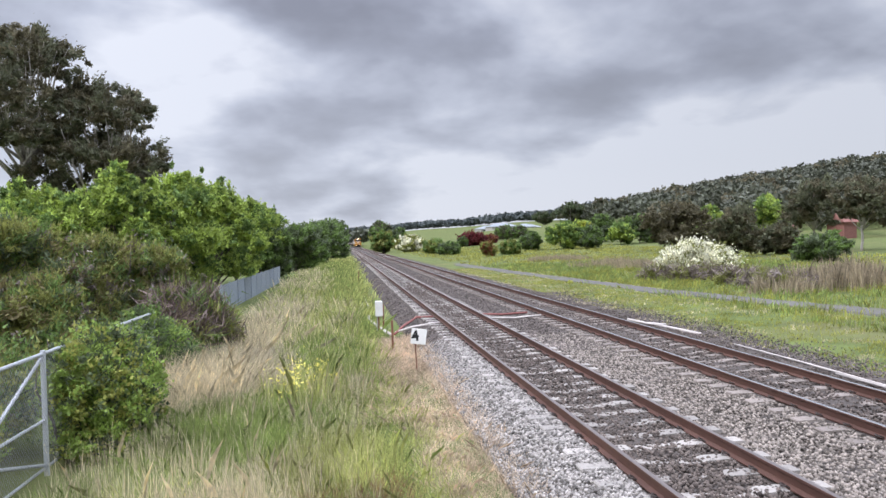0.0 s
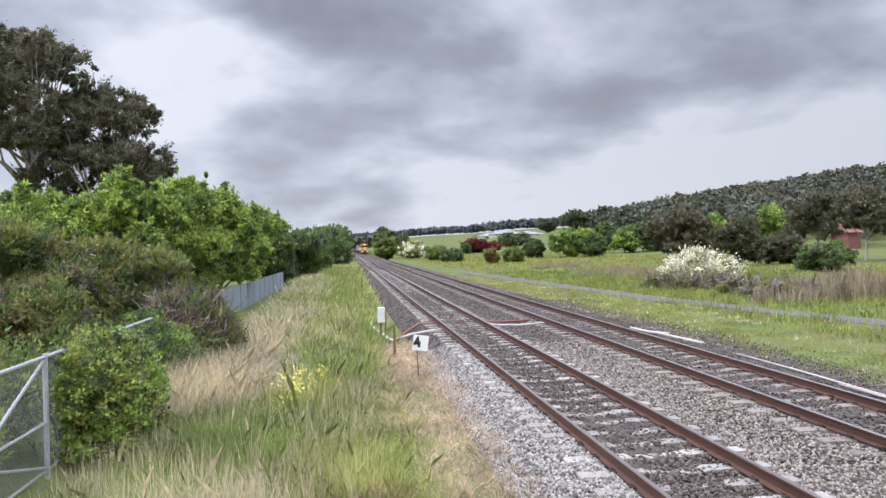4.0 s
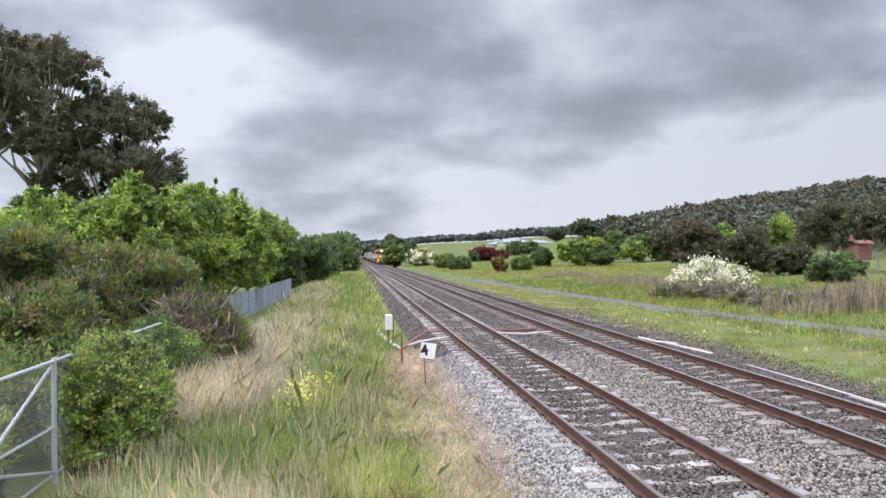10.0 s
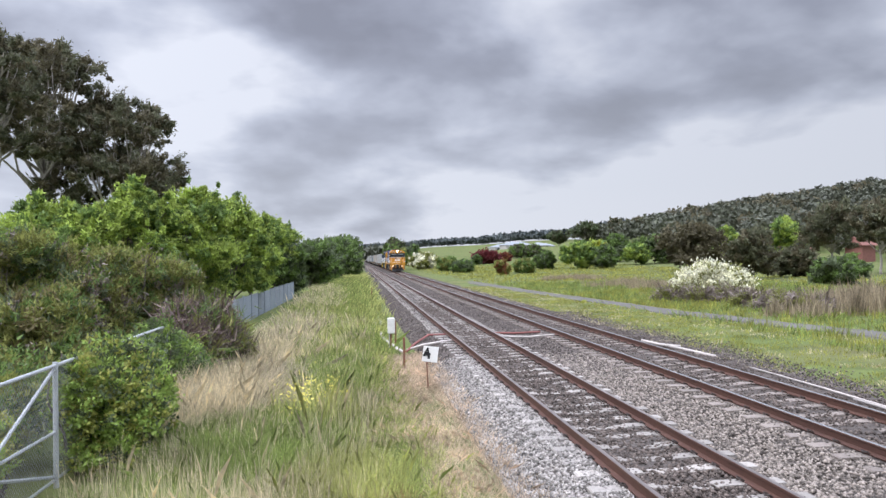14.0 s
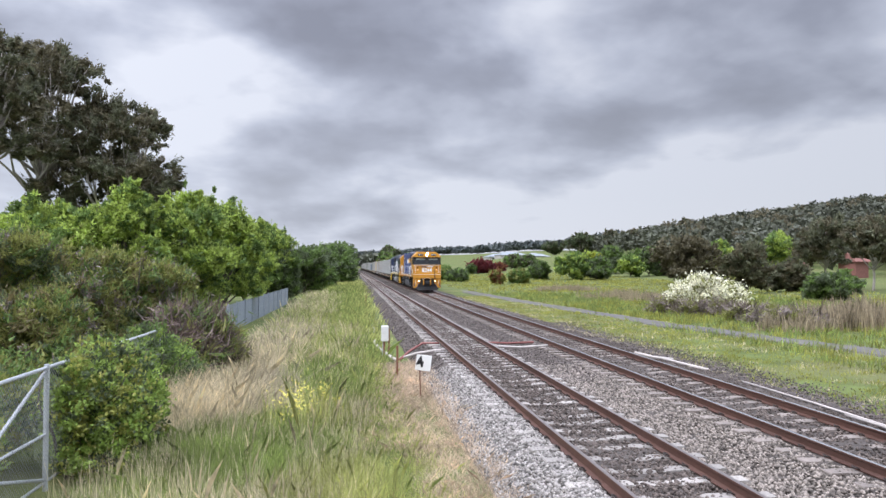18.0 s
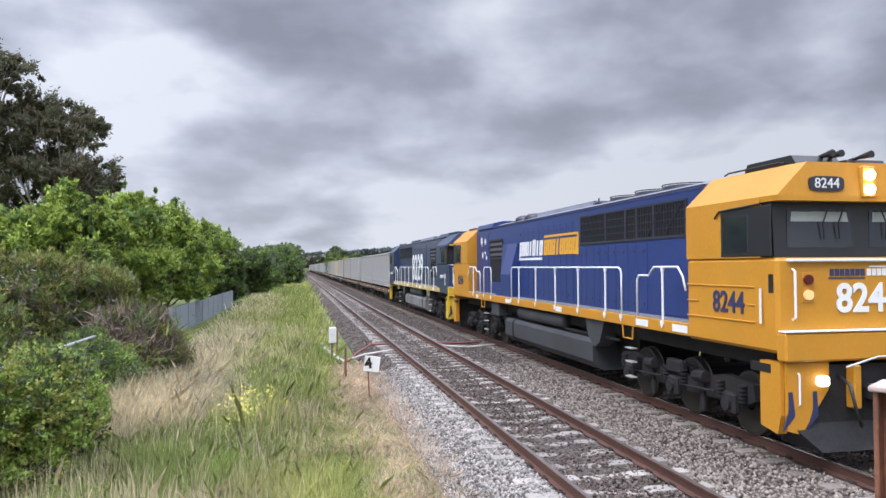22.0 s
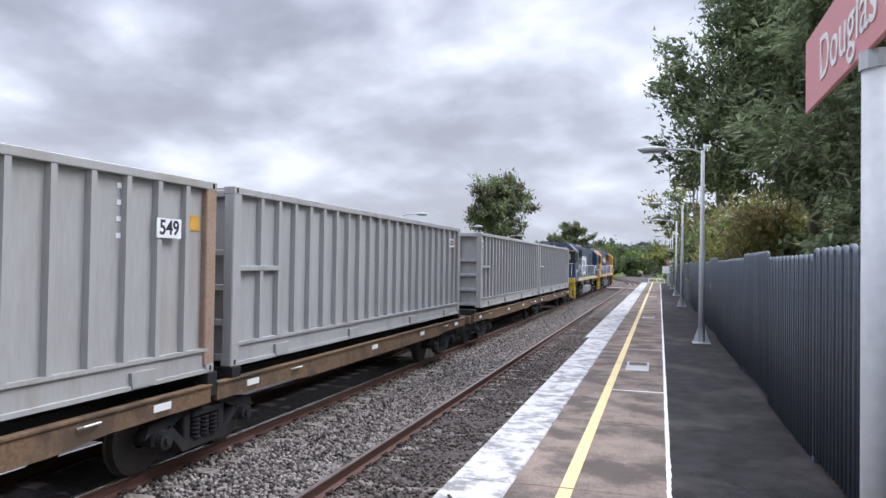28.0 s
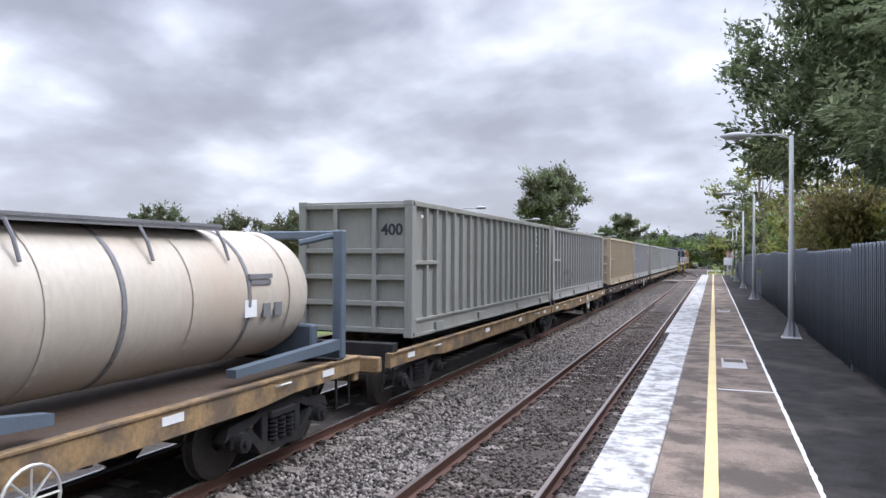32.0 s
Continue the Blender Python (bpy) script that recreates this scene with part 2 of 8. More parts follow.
# ---- mesh building ----
class G:
    """Collects vertices and faces of one mesh."""

    def __init__(self):
        self.v, self.f = [], []

    def add(self, vs, fs):
        o = len(self.v)
        self.v.extend(tuple(p) for p in vs)
        self.f.extend(tuple(i + o for i in q) for q in fs)
        return self

    def box(self, x0, x1, y0, y1, z0, z1, b=0.0):
        if not b:
            vs = [(x, y, z) for x in (x0, x1) for y in (y0, y1) for z in (z0, z1)]
            return self.add(vs, [(0, 1, 3, 2), (4, 6, 7, 5), (0, 4, 5, 1), (2, 3, 7, 6), (0, 2, 6, 4), (1, 5, 7, 3)])
        b = min(b, 0.45 * min(abs(x1 - x0), abs(y1 - y0), abs(z1 - z0)))
        lo, hi, idx, vs = (x0, y0, z0), (x1, y1, z1), {}, []
        for cx in (0, 1):
            for cy in (0, 1):
                for cz in (0, 1):
                    c = (cx, cy, cz)
                    for ax in range(3):
                        p = [lo[k] + (b if k != ax else 0) if c[k] == 0 else hi[k] - (b if k != ax else 0) for k in range(3)]
                        idx[c, ax] = len(vs)
                        vs.append(p)
        fs = []
        for ax in range(3):
            o1, o2 = [k for k in range(3) if k != ax]
            for s in (0, 1):
                ring = []
                for a, b_ in ((0, 0), (1, 0), (1, 1), (0, 1)):
                    c = [0, 0, 0]
                    c[ax], c[o1], c[o2] = s, a, b_
                    ring.append(idx[tuple(c), ax])
                fs.append(ring if (s == 1) == (ax != 1) else ring[::-1])
        for ax in range(3):
            o1, o2 = [k for k in range(3) if k != ax]
            for a in (0, 1):
                for b_ in (0, 1):
                    c0, c1 = [0, 0, 0], [0, 0, 0]
                    c0[o1] = c1[o1] = a
                    c0[o2] = c1[o2] = b_
                    c1[ax] = 1
                    fs.append([idx[tuple(c0), o1], idx[tuple(c1), o1], idx[tuple(c1), o2], idx[tuple(c0), o2]])
        for c in [(i, j, k) for i in (0, 1) for j in (0, 1) for k in (0, 1)]:
            fs.append([idx[c, 0], idx[c, 1], idx[c, 2]])
        return self.add(vs, fs)

    def prism(self, poly, a0, a1, axis="y"):
        """A closed outline carried from a0 to a1. axis y: outline is (x, z); axis x: (y, z); axis z: (x, y)."""
        put = {"y": lambda p, a: (p[0], a, p[1]), "x": lambda p, a: (a, p[0], p[1]), "z": lambda p, a: (p[0], p[1], a)}[axis]
        n = len(poly)
        vs = [put(p, a0) for p in poly] + [put(p, a1) for p in poly]
        fs = [tuple(range(n))[::-1], tuple(range(n, 2 * n))] + [(i, (i + 1) % n, n + (i + 1) % n, n + i) for i in range(n)]
        return self.add(vs, fs)

    def tube(self, pts, r, n=8, caps=True):
        """A round bar along points; r one radius, or one for each point."""
        pts = [Vector(p) for p in pts]
        rs = r if isinstance(r, (list, tuple)) else [r] * len(pts)
        vs, fs = [], []
        side = None
        for i, p in enumerate(pts):
            d = (pts[min(i + 1, len(pts) - 1)] - pts[max(i - 1, 0)]).normalized()
            if side is None:
                side = d.orthogonal().normalized()
            side = (side - d * side.dot(d)).normalized()
            up = d.cross(side)
            for k in range(n):
                a = 2 * math.pi * k / n
                vs.append(p + (side * math.cos(a) + up * math.sin(a)) * rs[i])
        for i in range(len(pts) - 1):
            for k in range(n):
                fs.append((i * n + k, i * n + (k + 1) % n, (i + 1) * n + (k + 1) % n, (i + 1) * n + k))
        if caps:
            fs += [tuple(range(n))[::-1], tuple(range((len(pts) - 1) * n, len(pts) * n))]
        return self.add(vs, fs)

    def quad(self, a, b, c, d):
        return self.add((a, b, c, d), [(0, 1, 2, 3)])

    def mesh(self, name, *mats, smooth=False, fix=True):
        me = bpy.data.meshes.new(name)
        me.from_pydata(self.v, [], self.f)
        for m in mats:
            me.materials.append(m)
        if fix:
            bm = bmesh.new()
            bm.from_mesh(me)
            bmesh.ops.recalc_face_normals(bm, faces=bm.faces)
            bm.to_mesh(me)
            bm.free()
        if smooth:
            me.polygons.foreach_set("use_smooth", [True] * len(me.polygons))
        me.update()
        return me


def part(name, g, material_, parent=None, label="", smooth=False, at=None, kind=""):
    """One mesh object, under a thing or part if a parent is given."""
    me = g if isinstance(g, bpy.types.Mesh) else g.mesh(name, material_, smooth=smooth)
    ob = new(name, me)
    if parent is not None:
        ob.parent = parent
    if at is not None:
        ob.matrix_basis = at
    return tagged(ob, label=label, kind=kind)


def thing(name, label, category, group="", at=None, kind=""):
    """An empty at a thing's base that carries its parts."""
    ob = new(name)
    ob.empty_display_size = 0.2
    if at is not None:
        ob.matrix_basis = at
    return tagged(ob, label, category, group, kind)


def structure(name, g, material_, label="", smooth=False, category=""):
    return tagged(part(name, g, material_, smooth=smooth), label, category, kind="structure")


def lerp(a, b, t):
    return a + (b - a) * t


RNG = random.Random(7)

# plan, in metres: z = 0 at the rail heads
R1, R2, R3, R4 = 2.395, 3.900, 6.239, 7.744
NEAR_C, FAR_C = (R1 + R2) / 2, (R3 + R4) / 2
PLAT = 1.17
EDGE, STRIP_IN, YELLOW, WHITE_LINE, FENCE_X = 1.372, 0.933, 0.553, -0.114, -1.24
PLAT_N, PLAT_S, EDGE_STEP = 1.75, -67.0, -15.5
GROUND = -0.55

# ---- ground, tracks and platforms ----
M_soil = material("grassy_soil", (0.105, 0.13, 0.045), 0.95, vary=0.45, scale=0.8, fine=14.0, stain=0.6, stain_scale=0.22, dark=(0.16, 0.145, 0.075), bump=0.4, spec=0.08)
M_ballast = material("ballast_bed", (0.085, 0.074, 0.068), 0.95, vary=0.55, scale=9, fine=34, bump=0.9, stain=0.5, stain_scale=0.25, dark=(0.075, 0.062, 0.055), spec=0.15)
M_stone = material("ballast_stone", (0.235, 0.217, 0.202), 0.9, vary=0.35, scale=20, fine=60, island=0.7, spec=0.2)
M_stone_mid = material("ballast_stone_weathered", (0.118, 0.10, 0.091), 0.9, vary=0.25, scale=20, fine=60, island=0.75, spec=0.2)
M_stone_brown = material("ballast_stone_brown", (0.105, 0.086, 0.076), 0.9, vary=0.2, scale=20, fine=60, island=0.6, spec=0.2)
M_stone_warm = material("ballast_stone_warm", (0.195, 0.168, 0.147), 0.9, vary=0.3, scale=20, fine=60, island=0.75, spec=0.2)
M_stone_side = material("ballast_stone_grey", (0.18, 0.16, 0.147), 0.9, vary=0.25, scale=20, fine=60, island=0.85, spec=0.2)
M_rail = material("rail_rusty", (0.12, 0.06, 0.045), 0.62, 0.35, vary=0.22, scale=2.0, fine=30, stain=0.35, dark=(0.06, 0.035, 0.03), stretch=(1, 0.3, 1))
M_head = material("rail_head_worn", (0.36, 0.31, 0.29), 0.32, 0.85, vary=0.12, scale=1.5, fine=20, stretch=(1, 0.1, 1))
M_sleeper = material("sleeper_weathered", (0.31, 0.285, 0.262), 0.9, vary=0.25, scale=3, fine=25, random=0.25, stain=0.5, stain_scale=1.5, dark=(0.16, 0.14, 0.125), bump=0.2)
M_sleeper_dark = material("sleeper_stained", (0.20, 0.17, 0.15), 0.9, vary=0.3, scale=3, fine=25, random=0.25, stain=0.6, stain_scale=1.5, dark=(0.12, 0.10, 0.09), bump=0.2)
M_clip = material("rail_clip_iron", (0.035, 0.026, 0.022), 0.8, vary=0.3)
M_conc = material("platform_concrete", (0.19, 0.15, 0.125), 0.9, vary=0.38, scale=3.2, fine=55, stain=0.85, stain_scale=1.7, dark=(0.07, 0.06, 0.053), edge=(0.45, 0.58), bump=0.2, spec=0.15)
M_asphalt = material("platform_asphalt", (0.031, 0.029, 0.029), 0.9, vary=0.6, scale=4.5, fine=90, stain=0.7, stain_scale=0.9, dark=(0.07, 0.064, 0.06), edge=(0.5, 0.62), bump=0.4, spec=0.12)
M_edge_white = material("worn_white_edge", (0.43, 0.425, 0.42), 0.8, vary=0.22, scale=6, fine=60, stain=0.95, stain_scale=5.5, dark=(0.16, 0.155, 0.15), edge=(0.46, 0.60), bump=0.15)
M_line_white = material("white_line_paint", (0.68, 0.67, 0.655), 0.7, vary=0.15, scale=4, fine=30, stain=0.35, stain_scale=4, dark=(0.3, 0.28, 0.27))
M_line_yellow = material("yellow_line_paint", (0.56, 0.44, 0.215), 0.7, vary=0.12, scale=4, fine=30, stain=0.3, stain_scale=3, dark=(0.4, 0.31, 0.17))
M_patch = material("pale_cover_slab", (0.36, 0.35, 0.345), 0.85, vary=0.15, scale=3, fine=30, stain=0.4)
M_coping = material("platform_face", (0.16, 0.15, 0.14), 0.9, vary=0.3, scale=1.0, fine=20, stain=0.6)
M_fence = material("fence_slate_blue", (0.078, 0.092, 0.115), 0.5, vary=0.15, scale=3, fine=20, random=0.12)
M_galv = material("galvanised_steel", (0.42, 0.44, 0.46), 0.5, 0.3, vary=0.14, scale=2, fine=18)
M_wire = material("dull_fence_wire", (0.24, 0.25, 0.26), 0.6, 0.3, vary=0.2)
M_pole_grey = material("painted_pole_grey", (0.46, 0.47, 0.49), 0.5, vary=0.12, scale=2, fine=20, stain=0.2)
M_rust = material("rusted_iron", (0.20, 0.085, 0.05), 0.85, vary=0.35, scale=6, fine=40, stain=0.6, stain_scale=5, dark=(0.09, 0.045, 0.035), bump=0.3)
M_cap = material("weathered_cap_plate", (0.45, 0.36, 0.33), 0.7, vary=0.2, stain=0.4)
M_sign_red = material("station_sign_red", (0.50, 0.195, 0.20), 0.5, vary=0.05, scale=2)
M_pipe = material("pale_conduit", (0.50, 0.45, 0.42), 0.7, vary=0.15, stain=0.3)
M_red_pipe = material("faded_red_cable", (0.22, 0.075, 0.065), 0.7, vary=0.25)
M_path = material("gravel_path", (0.128, 0.122, 0.115), 0.95, vary=0.3, scale=1.2, fine=30, stain=0.7, stain_scale=0.5, dark=(0.13, 0.135, 0.075), bump=0.3, spec=0.1)


def smooth01(t):
    t = min(1.0, max(0.0, t))
    return t * t * (3 - 2 * t)


# angle of the skyline above the eye, by bearing from +y towards +x (degrees), and how far off the ridge is
SKYLINE = [(-180, 0.7, 900), (-150, 0.8, 700), (-60, 0.8, 900), (-12, 0.6, 1100), (-4, 0.5, 1300), (2, 0.7, 1300), (8, 1.0, 1200), (15, 1.35, 1000), (20, 1.5, 650), (25, 2.0, 480),
           (31, 2.9, 440), (38, 3.7, 430), (48, 4.3, 430), (70, 4.0, 520), (100, 1.5, 800), (140, 0.8, 900), (180, 0.7, 900)]


def skyline(az):
    for (a0, e0, d0), (a1, e1, d1) in zip(SKYLINE, SKYLINE[1:]):
        if a0 <= az <= a1:
            t = smooth01((az - a0) / (a1 - a0))
            return lerp(e0, e1, t), lerp(d0, d1, t)
    return 0.7, 900


def ground_z(x, y):
    r, az = math.hypot(x, y), math.degrees(math.atan2(x, y))
    e_, far = skyline(az)
    rise = smooth01((r / far - 0.42) / 0.58) * far * math.tan(radians(e_))
    # a gentle green rise behind the trees beside the line
    knoll = 7.5 * math.exp(-((x - 95) / 70) ** 2 - ((y - 330) / 120) ** 2)
    z = GROUND + rise + knoll
    if 1.6 < x < 9.6:
        z = min(z, GROUND) - 0.25
    elif 9.6 <= x < 30 and y > 0:
        z += 0.05 * math.sin(x * 0.9) * math.sin(y * 0.33)
    elif -7 < x <= 0.9 and 2 < y < 120:
        z += 0.05 * math.sin(x * 1.7 + 1) * math.sin(y * 0.7)
    return z


def axis_steps(far_lo, far_hi, near_lo, near_hi, near, grow):
    vals = list(np.arange(near_lo, near_hi + 1e-6, near))
    step, v = near, near_hi
    while v < far_hi:
        step *= grow
        v += step
        vals.append(min(v, far_hi))
    step, v = near, near_lo
    while v > far_lo:
        step *= grow
        v -= step
        vals.insert(0, max(v, far_lo))
    return vals


gx_, gy_ = axis_steps(-2600, 2600, -12, 32, 1.0, 1.16), axis_steps(-2600, 3200, -6, 100, 2.0, 1.12)
g = G()
nx = len(gx_)
g.v = [(x, y, ground_z(x, y)) for y in gy_ for x in gx_]
g.f = [(j * nx + i, j * nx + i + 1, (j + 1) * nx + i + 1, (j + 1) * nx + i) for j in range(len(gy_) - 1) for i in range(nx - 1)]
structure("ground", g, M_soil, "grassy ground with low wooded hills", smooth=True)

# ballast bed: one shoulder profile along both tracks, with a slightly uneven top
g = G()
prof = [(0.85, GROUND - 0.35), (1.15, GROUND + 0.02), (1.95, -0.21), (2.3, -0.19), (3.15, -0.205), (4.0, -0.19), (4.5, -0.24), (5.05, -0.30), (5.6, -0.25), (6.1, -0.19), (6.99, -0.2),
        (7.9, -0.19), (8.25, -0.22), (9.1, -0.46), (10.2, GROUND + 0.07), (10.6, GROUND - 0.35)]
ys = axis_steps(-330, 700, -95, 70, 0.5, 1.2)
for y in ys:
    for x, z in prof:
        near = -100 < y < 80
        g.v.append((x + (RNG.uniform(-0.05, 0.05) if near else 0), y, z + (RNG.uniform(-0.02, 0.02) if near and z > GROUND else 0)))
n = len(prof)
g.f = [(j * n + i, j * n + i + 1, (j + 1) * n + i + 1, (j + 1) * n + i) for j in range(len(ys) - 1) for i in range(n - 1)]
structure("track_bed", g, M_ballast, "crushed stone track bed")


def stones(count, where, label, mat, name="ballast_stones", size=(0.02, 0.042), seed=3):
    """Loose crushed stones lying on the bed, as one scatter."""
    r = np.random.default_rng(seed)
    pts = where(r, count)
    m = len(pts)
    octa = np.array([(1, 0, 0), (-1, 0, 0), (0, 1, 0), (0, -1, 0), (0, 0, 1), (0, 0, -1)], float)
    tri = np.array([(0, 2, 4), (2, 1, 4), (1, 3, 4), (3, 0, 4), (2, 0, 5), (1, 2, 5), (3, 1, 5), (0, 3, 5)])
    sc = r.uniform(*size, (m, 1, 1)) * r.uniform(0.65, 1.3, (m, 6, 3)) * np.array([1, 1, 0.8])
    ang = r.uniform(0, 2 * np.pi, m)
    c, s = np.cos(ang), np.sin(ang)
    v = octa[None] * sc
    v = np.stack([v[..., 0] * c[:, None] - v[..., 1] * s[:, None], v[..., 0] * s[:, None] + v[..., 1] * c[:, None], v[..., 2] + v[..., 0] * r.uniform(-0.5, 0.5, (m, 1))], -1)
    v += pts[:, None]
    f = tri[None] + 6 * np.arange(m)[:, None, None]
    me = bulk_mesh(name, v.reshape(-1, 3), f.reshape(-1, 3), mat)
    return tagged(new(name, me), label, "stones", kind="stuff")


def bulk_mesh(name, v, f, *mats):
    """A mesh from large arrays of vertices and equal-sided faces."""
    me = bpy.data.meshes.new(name)
    k = f.shape[1]
    me.vertices.add(len(v))
    me.vertices.foreach_set("co", np.ascontiguousarray(v, dtype=np.float32).ravel())
    me.loops.add(f.size)
    me.loops.foreach_set("vertex_index", np.ascontiguousarray(f, dtype=np.int32).ravel())
    me.polygons.add(len(f))
    me.polygons.foreach_set("loop_start", np.arange(0, f.size, k, dtype=np.int32))
    me.polygons.foreach_set("loop_total", np.full(len(f), k, dtype=np.int32))
    for m in mats:
        me.materials.append(m)
    me.update()
    me.validate()
    return me


PX, PZ = np.array([p[0] for p in prof]), np.array([p[1] for p in prof])


def bed_points(x0, x1, y0, y1, power=1.0):
    def where(r, n_):
        x = r.uniform(x0, x1, n_)
        y = y0 + (y1 - y0) * r.uniform(0, 1, n_) ** power
        keep = np.ones(n_, bool)
        for rail in (R1, R2, R3, R4):
            keep &= np.abs(x - rail) > 0.07
        x, y = x[keep], y[keep]
        return np.stack([x, y, np.interp(x, PX, PZ) + r.uniform(-0.01, 0.025, len(x))], -1)
    return where


stones(26000, bed_points(1.12, 2.3, 5.5, 21, 1.5), "pale crushed ballast stones on the shoulder", M_stone, seed=3)
stones(12000, bed_points(0.8, 2.3, 19, 60, 1.5), "weathered brown-grey ballast on the shoulder", M_stone_mid, seed=13)
stones(17000, bed_points(4.0, 6.1, 18, 60, 1.5), "weathered brown-grey ballast between the tracks", M_stone_mid, seed=14)
stones(22000, bed_points(4.0, 6.1, 5.0, 21, 1.4), "pale warm-grey ballast stones between the tracks", M_stone_warm, seed=4)
stones(15000, bed_points(2.5, 3.8, 6, 45, 1.7), "brown-stained ballast between the rails", M_stone_brown, seed=5)
stones(17000, bed_points(6.3, 10.1, 8, 45, 1.5), "brown-stained ballast round the far track", M_stone_brown, seed=6)
stones(9000, lambda r, n_: np.stack([10.0 + np.abs(r.normal(size=n_)) * 0.75, r.uniform(8, 40, n_), np.full(n_, GROUND + 0.035)], -1), "loose brown-grey gravel spread into the grass", M_stone_mid, seed=10)
stones(36000, bed_points(4.0, 6.2, -2.5, -60, 1.7), "grey ballast stones between the tracks", M_stone_side, size=(0.024, 0.05), seed=7)
stones(16000, bed_points(1.7, 3.85, -4.5, -40, 1.7), "brown-stained ballast beside the platform", M_stone_brown, seed=8)
stones(9000, bed_points(0.95, 9.3, 45, 130, 1.3), "weathered ballast farther up the line", M_stone_brown, size=(0.03, 0.06), seed=9)


# the curve that the line takes past the crossing
def centre(x, y):
    return x + (max(0.0, -(y + 100)) ** 2) / 420.0


track_y = sorted(set([700.0, 200.0, 80.0, 20.0, -40.0, -98.0] + [float(v) for v in range(-230, -98, 6)]))


def rail_sweep(outline, x):
    g = G()
    k = len(outline)
    for y in track_y:
        cx = centre(x, y)
        g.v.extend((cx + px, y, pz) for px, pz in outline)
    for j in range(len(track_y) - 1):
        g.f.extend((j * k + i, j * k + (i + 1) % k, (j + 1) * k + (i + 1) % k, (j + 1) * k + i) for i in range(k))
    g.f += [tuple(range(k)), tuple(range((len(track_y) - 1) * k, len(track_y) * k))[::-1]]
    return g


RAIL = [(-0.07, -0.17), (-0.07, -0.155), (-0.012, -0.13), (-0.012, -0.045), (-0.034, -0.03), (-0.034, -0.004), (0.034, -0.004), (0.034, -0.03), (0.012, -0.045), (0.012, -0.13), (0.07, -0.155), (0.07, -0.17)]
HEAD = [(-0.031, -0.006), (-0.027, 0.0), (0.027, 0.0), (0.031, -0.006)]


M_head_bright = material("rail_head_polished", (0.62, 0.61, 0.60), 0.22, 0.9, vary=0.08, scale=1.5, fine=20, stretch=(1, 0.1, 1))


def railway(name, label, xa, xb, y_lo, y_hi, head=None):
    """A track: two rails, sleepers one by one, and their fastenings."""
    t = thing(name, label, "track", kind="structure")
    for x in (xa, xb):
        r = part("rail", rail_sweep(RAIL, x), M_rail, t, "rusty rail with a worn bright head")
        part("rail_head", rail_sweep(HEAD, x), head or M_head, r)
    me = G().prism([(-1.25, -0.36), (-1.25, -0.205), (-1.23, -0.19), (-0.4, -0.19), (-0.3, -0.215), (0.3, -0.215), (0.4, -0.19), (1.23, -0.19), (1.25, -0.205), (1.25, -0.36)], -0.115, 0.115).mesh("sleeper", M_sleeper)
    me_dark = me.copy()
    me_dark.materials[0] = M_sleeper_dark
    cx = (xa + xb) / 2
    rr = random.Random(int(cx * 10))
    ys_ = list(np.arange(y_lo, y_hi, 0.62))
    for y in ys_:
        part("sleeper", me if y > 0 and cx < 5 else me_dark, M_sleeper, t, at=pose(cx + rr.uniform(-0.03, 0.03), y + rr.uniform(-0.03, 0.03), (0.02 if y > 0 else 0.004) + rr.uniform(-0.012, 0.008), 0, rr.uniform(-0.4, 0.4), rr.uniform(-1, 1)))
    g, c = G(), G()
    for y in list(np.arange(y_hi, y_hi + 200, 0.62)) + list(np.arange(y_lo - 60, y_lo, 0.62)):
        g.box(cx - 1.25, cx + 1.25, y - 0.11, y + 0.11, -0.3, -0.185)
    tagged(part("far_sleepers", g, M_sleeper_dark, t), kind="stuff")
    for y in ys_:
        if -45 < y < 55:
            for x in (xa, xb):
                for s in (-1, 1):
                    c.tube([(x + s * 0.05, y - 0.05, -0.16), (x + s * 0.1, y - 0.055, -0.125), (x + s * 0.125, y, -0.135), (x + s * 0.1, y + 0.055, -0.125), (x + s * 0.05, y + 0.05, -0.15)], 0.014, 5)
    tagged(part("rail_clips", c, M_clip, t), kind="stuff")
    return t


railway("track_near", "rusty railway track on weathered pale sleepers beside the platform", R1, R2, -72, 92)
railway("track_far", "railway track that carries the freight train", R3, R4, -60, 104, M_head_bright)

# ---- the platform ----
plat = thing("platform", "long asphalt and concrete station platform with painted edge", "platform", kind="structure")
part("platform_core", G().box(-2.2, EDGE - 0.06, PLAT_S, PLAT_N, -0.9, PLAT - 0.03), M_coping, plat)
part("platform_wall", G().box(EDGE - 0.08, EDGE - 0.04, PLAT_S, PLAT_N, -0.6, PLAT - 0.12), M_coping, plat, "stained platform face")
rr = random.Random(5)
# edge slabs, each with its joint
y = PLAT_N
joints = [PLAT_N]
while y > PLAT_S:
    y -= 2.24 if y <= EDGE_STEP + 0.01 or y - 2.24 > EDGE_STEP else y - EDGE_STEP
    joints.append(y)
for a, b in zip(joints, joints[1:]):
    if a - b < 0.3:
        continue
    e_ = EDGE if a > EDGE_STEP + 0.1 else EDGE + 0.1
    part("edge_slab", G().box(STRIP_IN, e_, b + 0.008, a - 0.008, PLAT - 0.14, PLAT + rr.uniform(-0.003, 0.003), 0.012), M_edge_white, plat, "edge slab in flaking white paint")
    part("concrete_bay", G().box(WHITE_LINE, STRIP_IN - 0.004, b + 0.006, a - 0.006, PLAT - 0.12, PLAT + rr.uniform(-0.003, 0.002), 0.006), M_conc, plat, "stained concrete bay")
y = PLAT_N
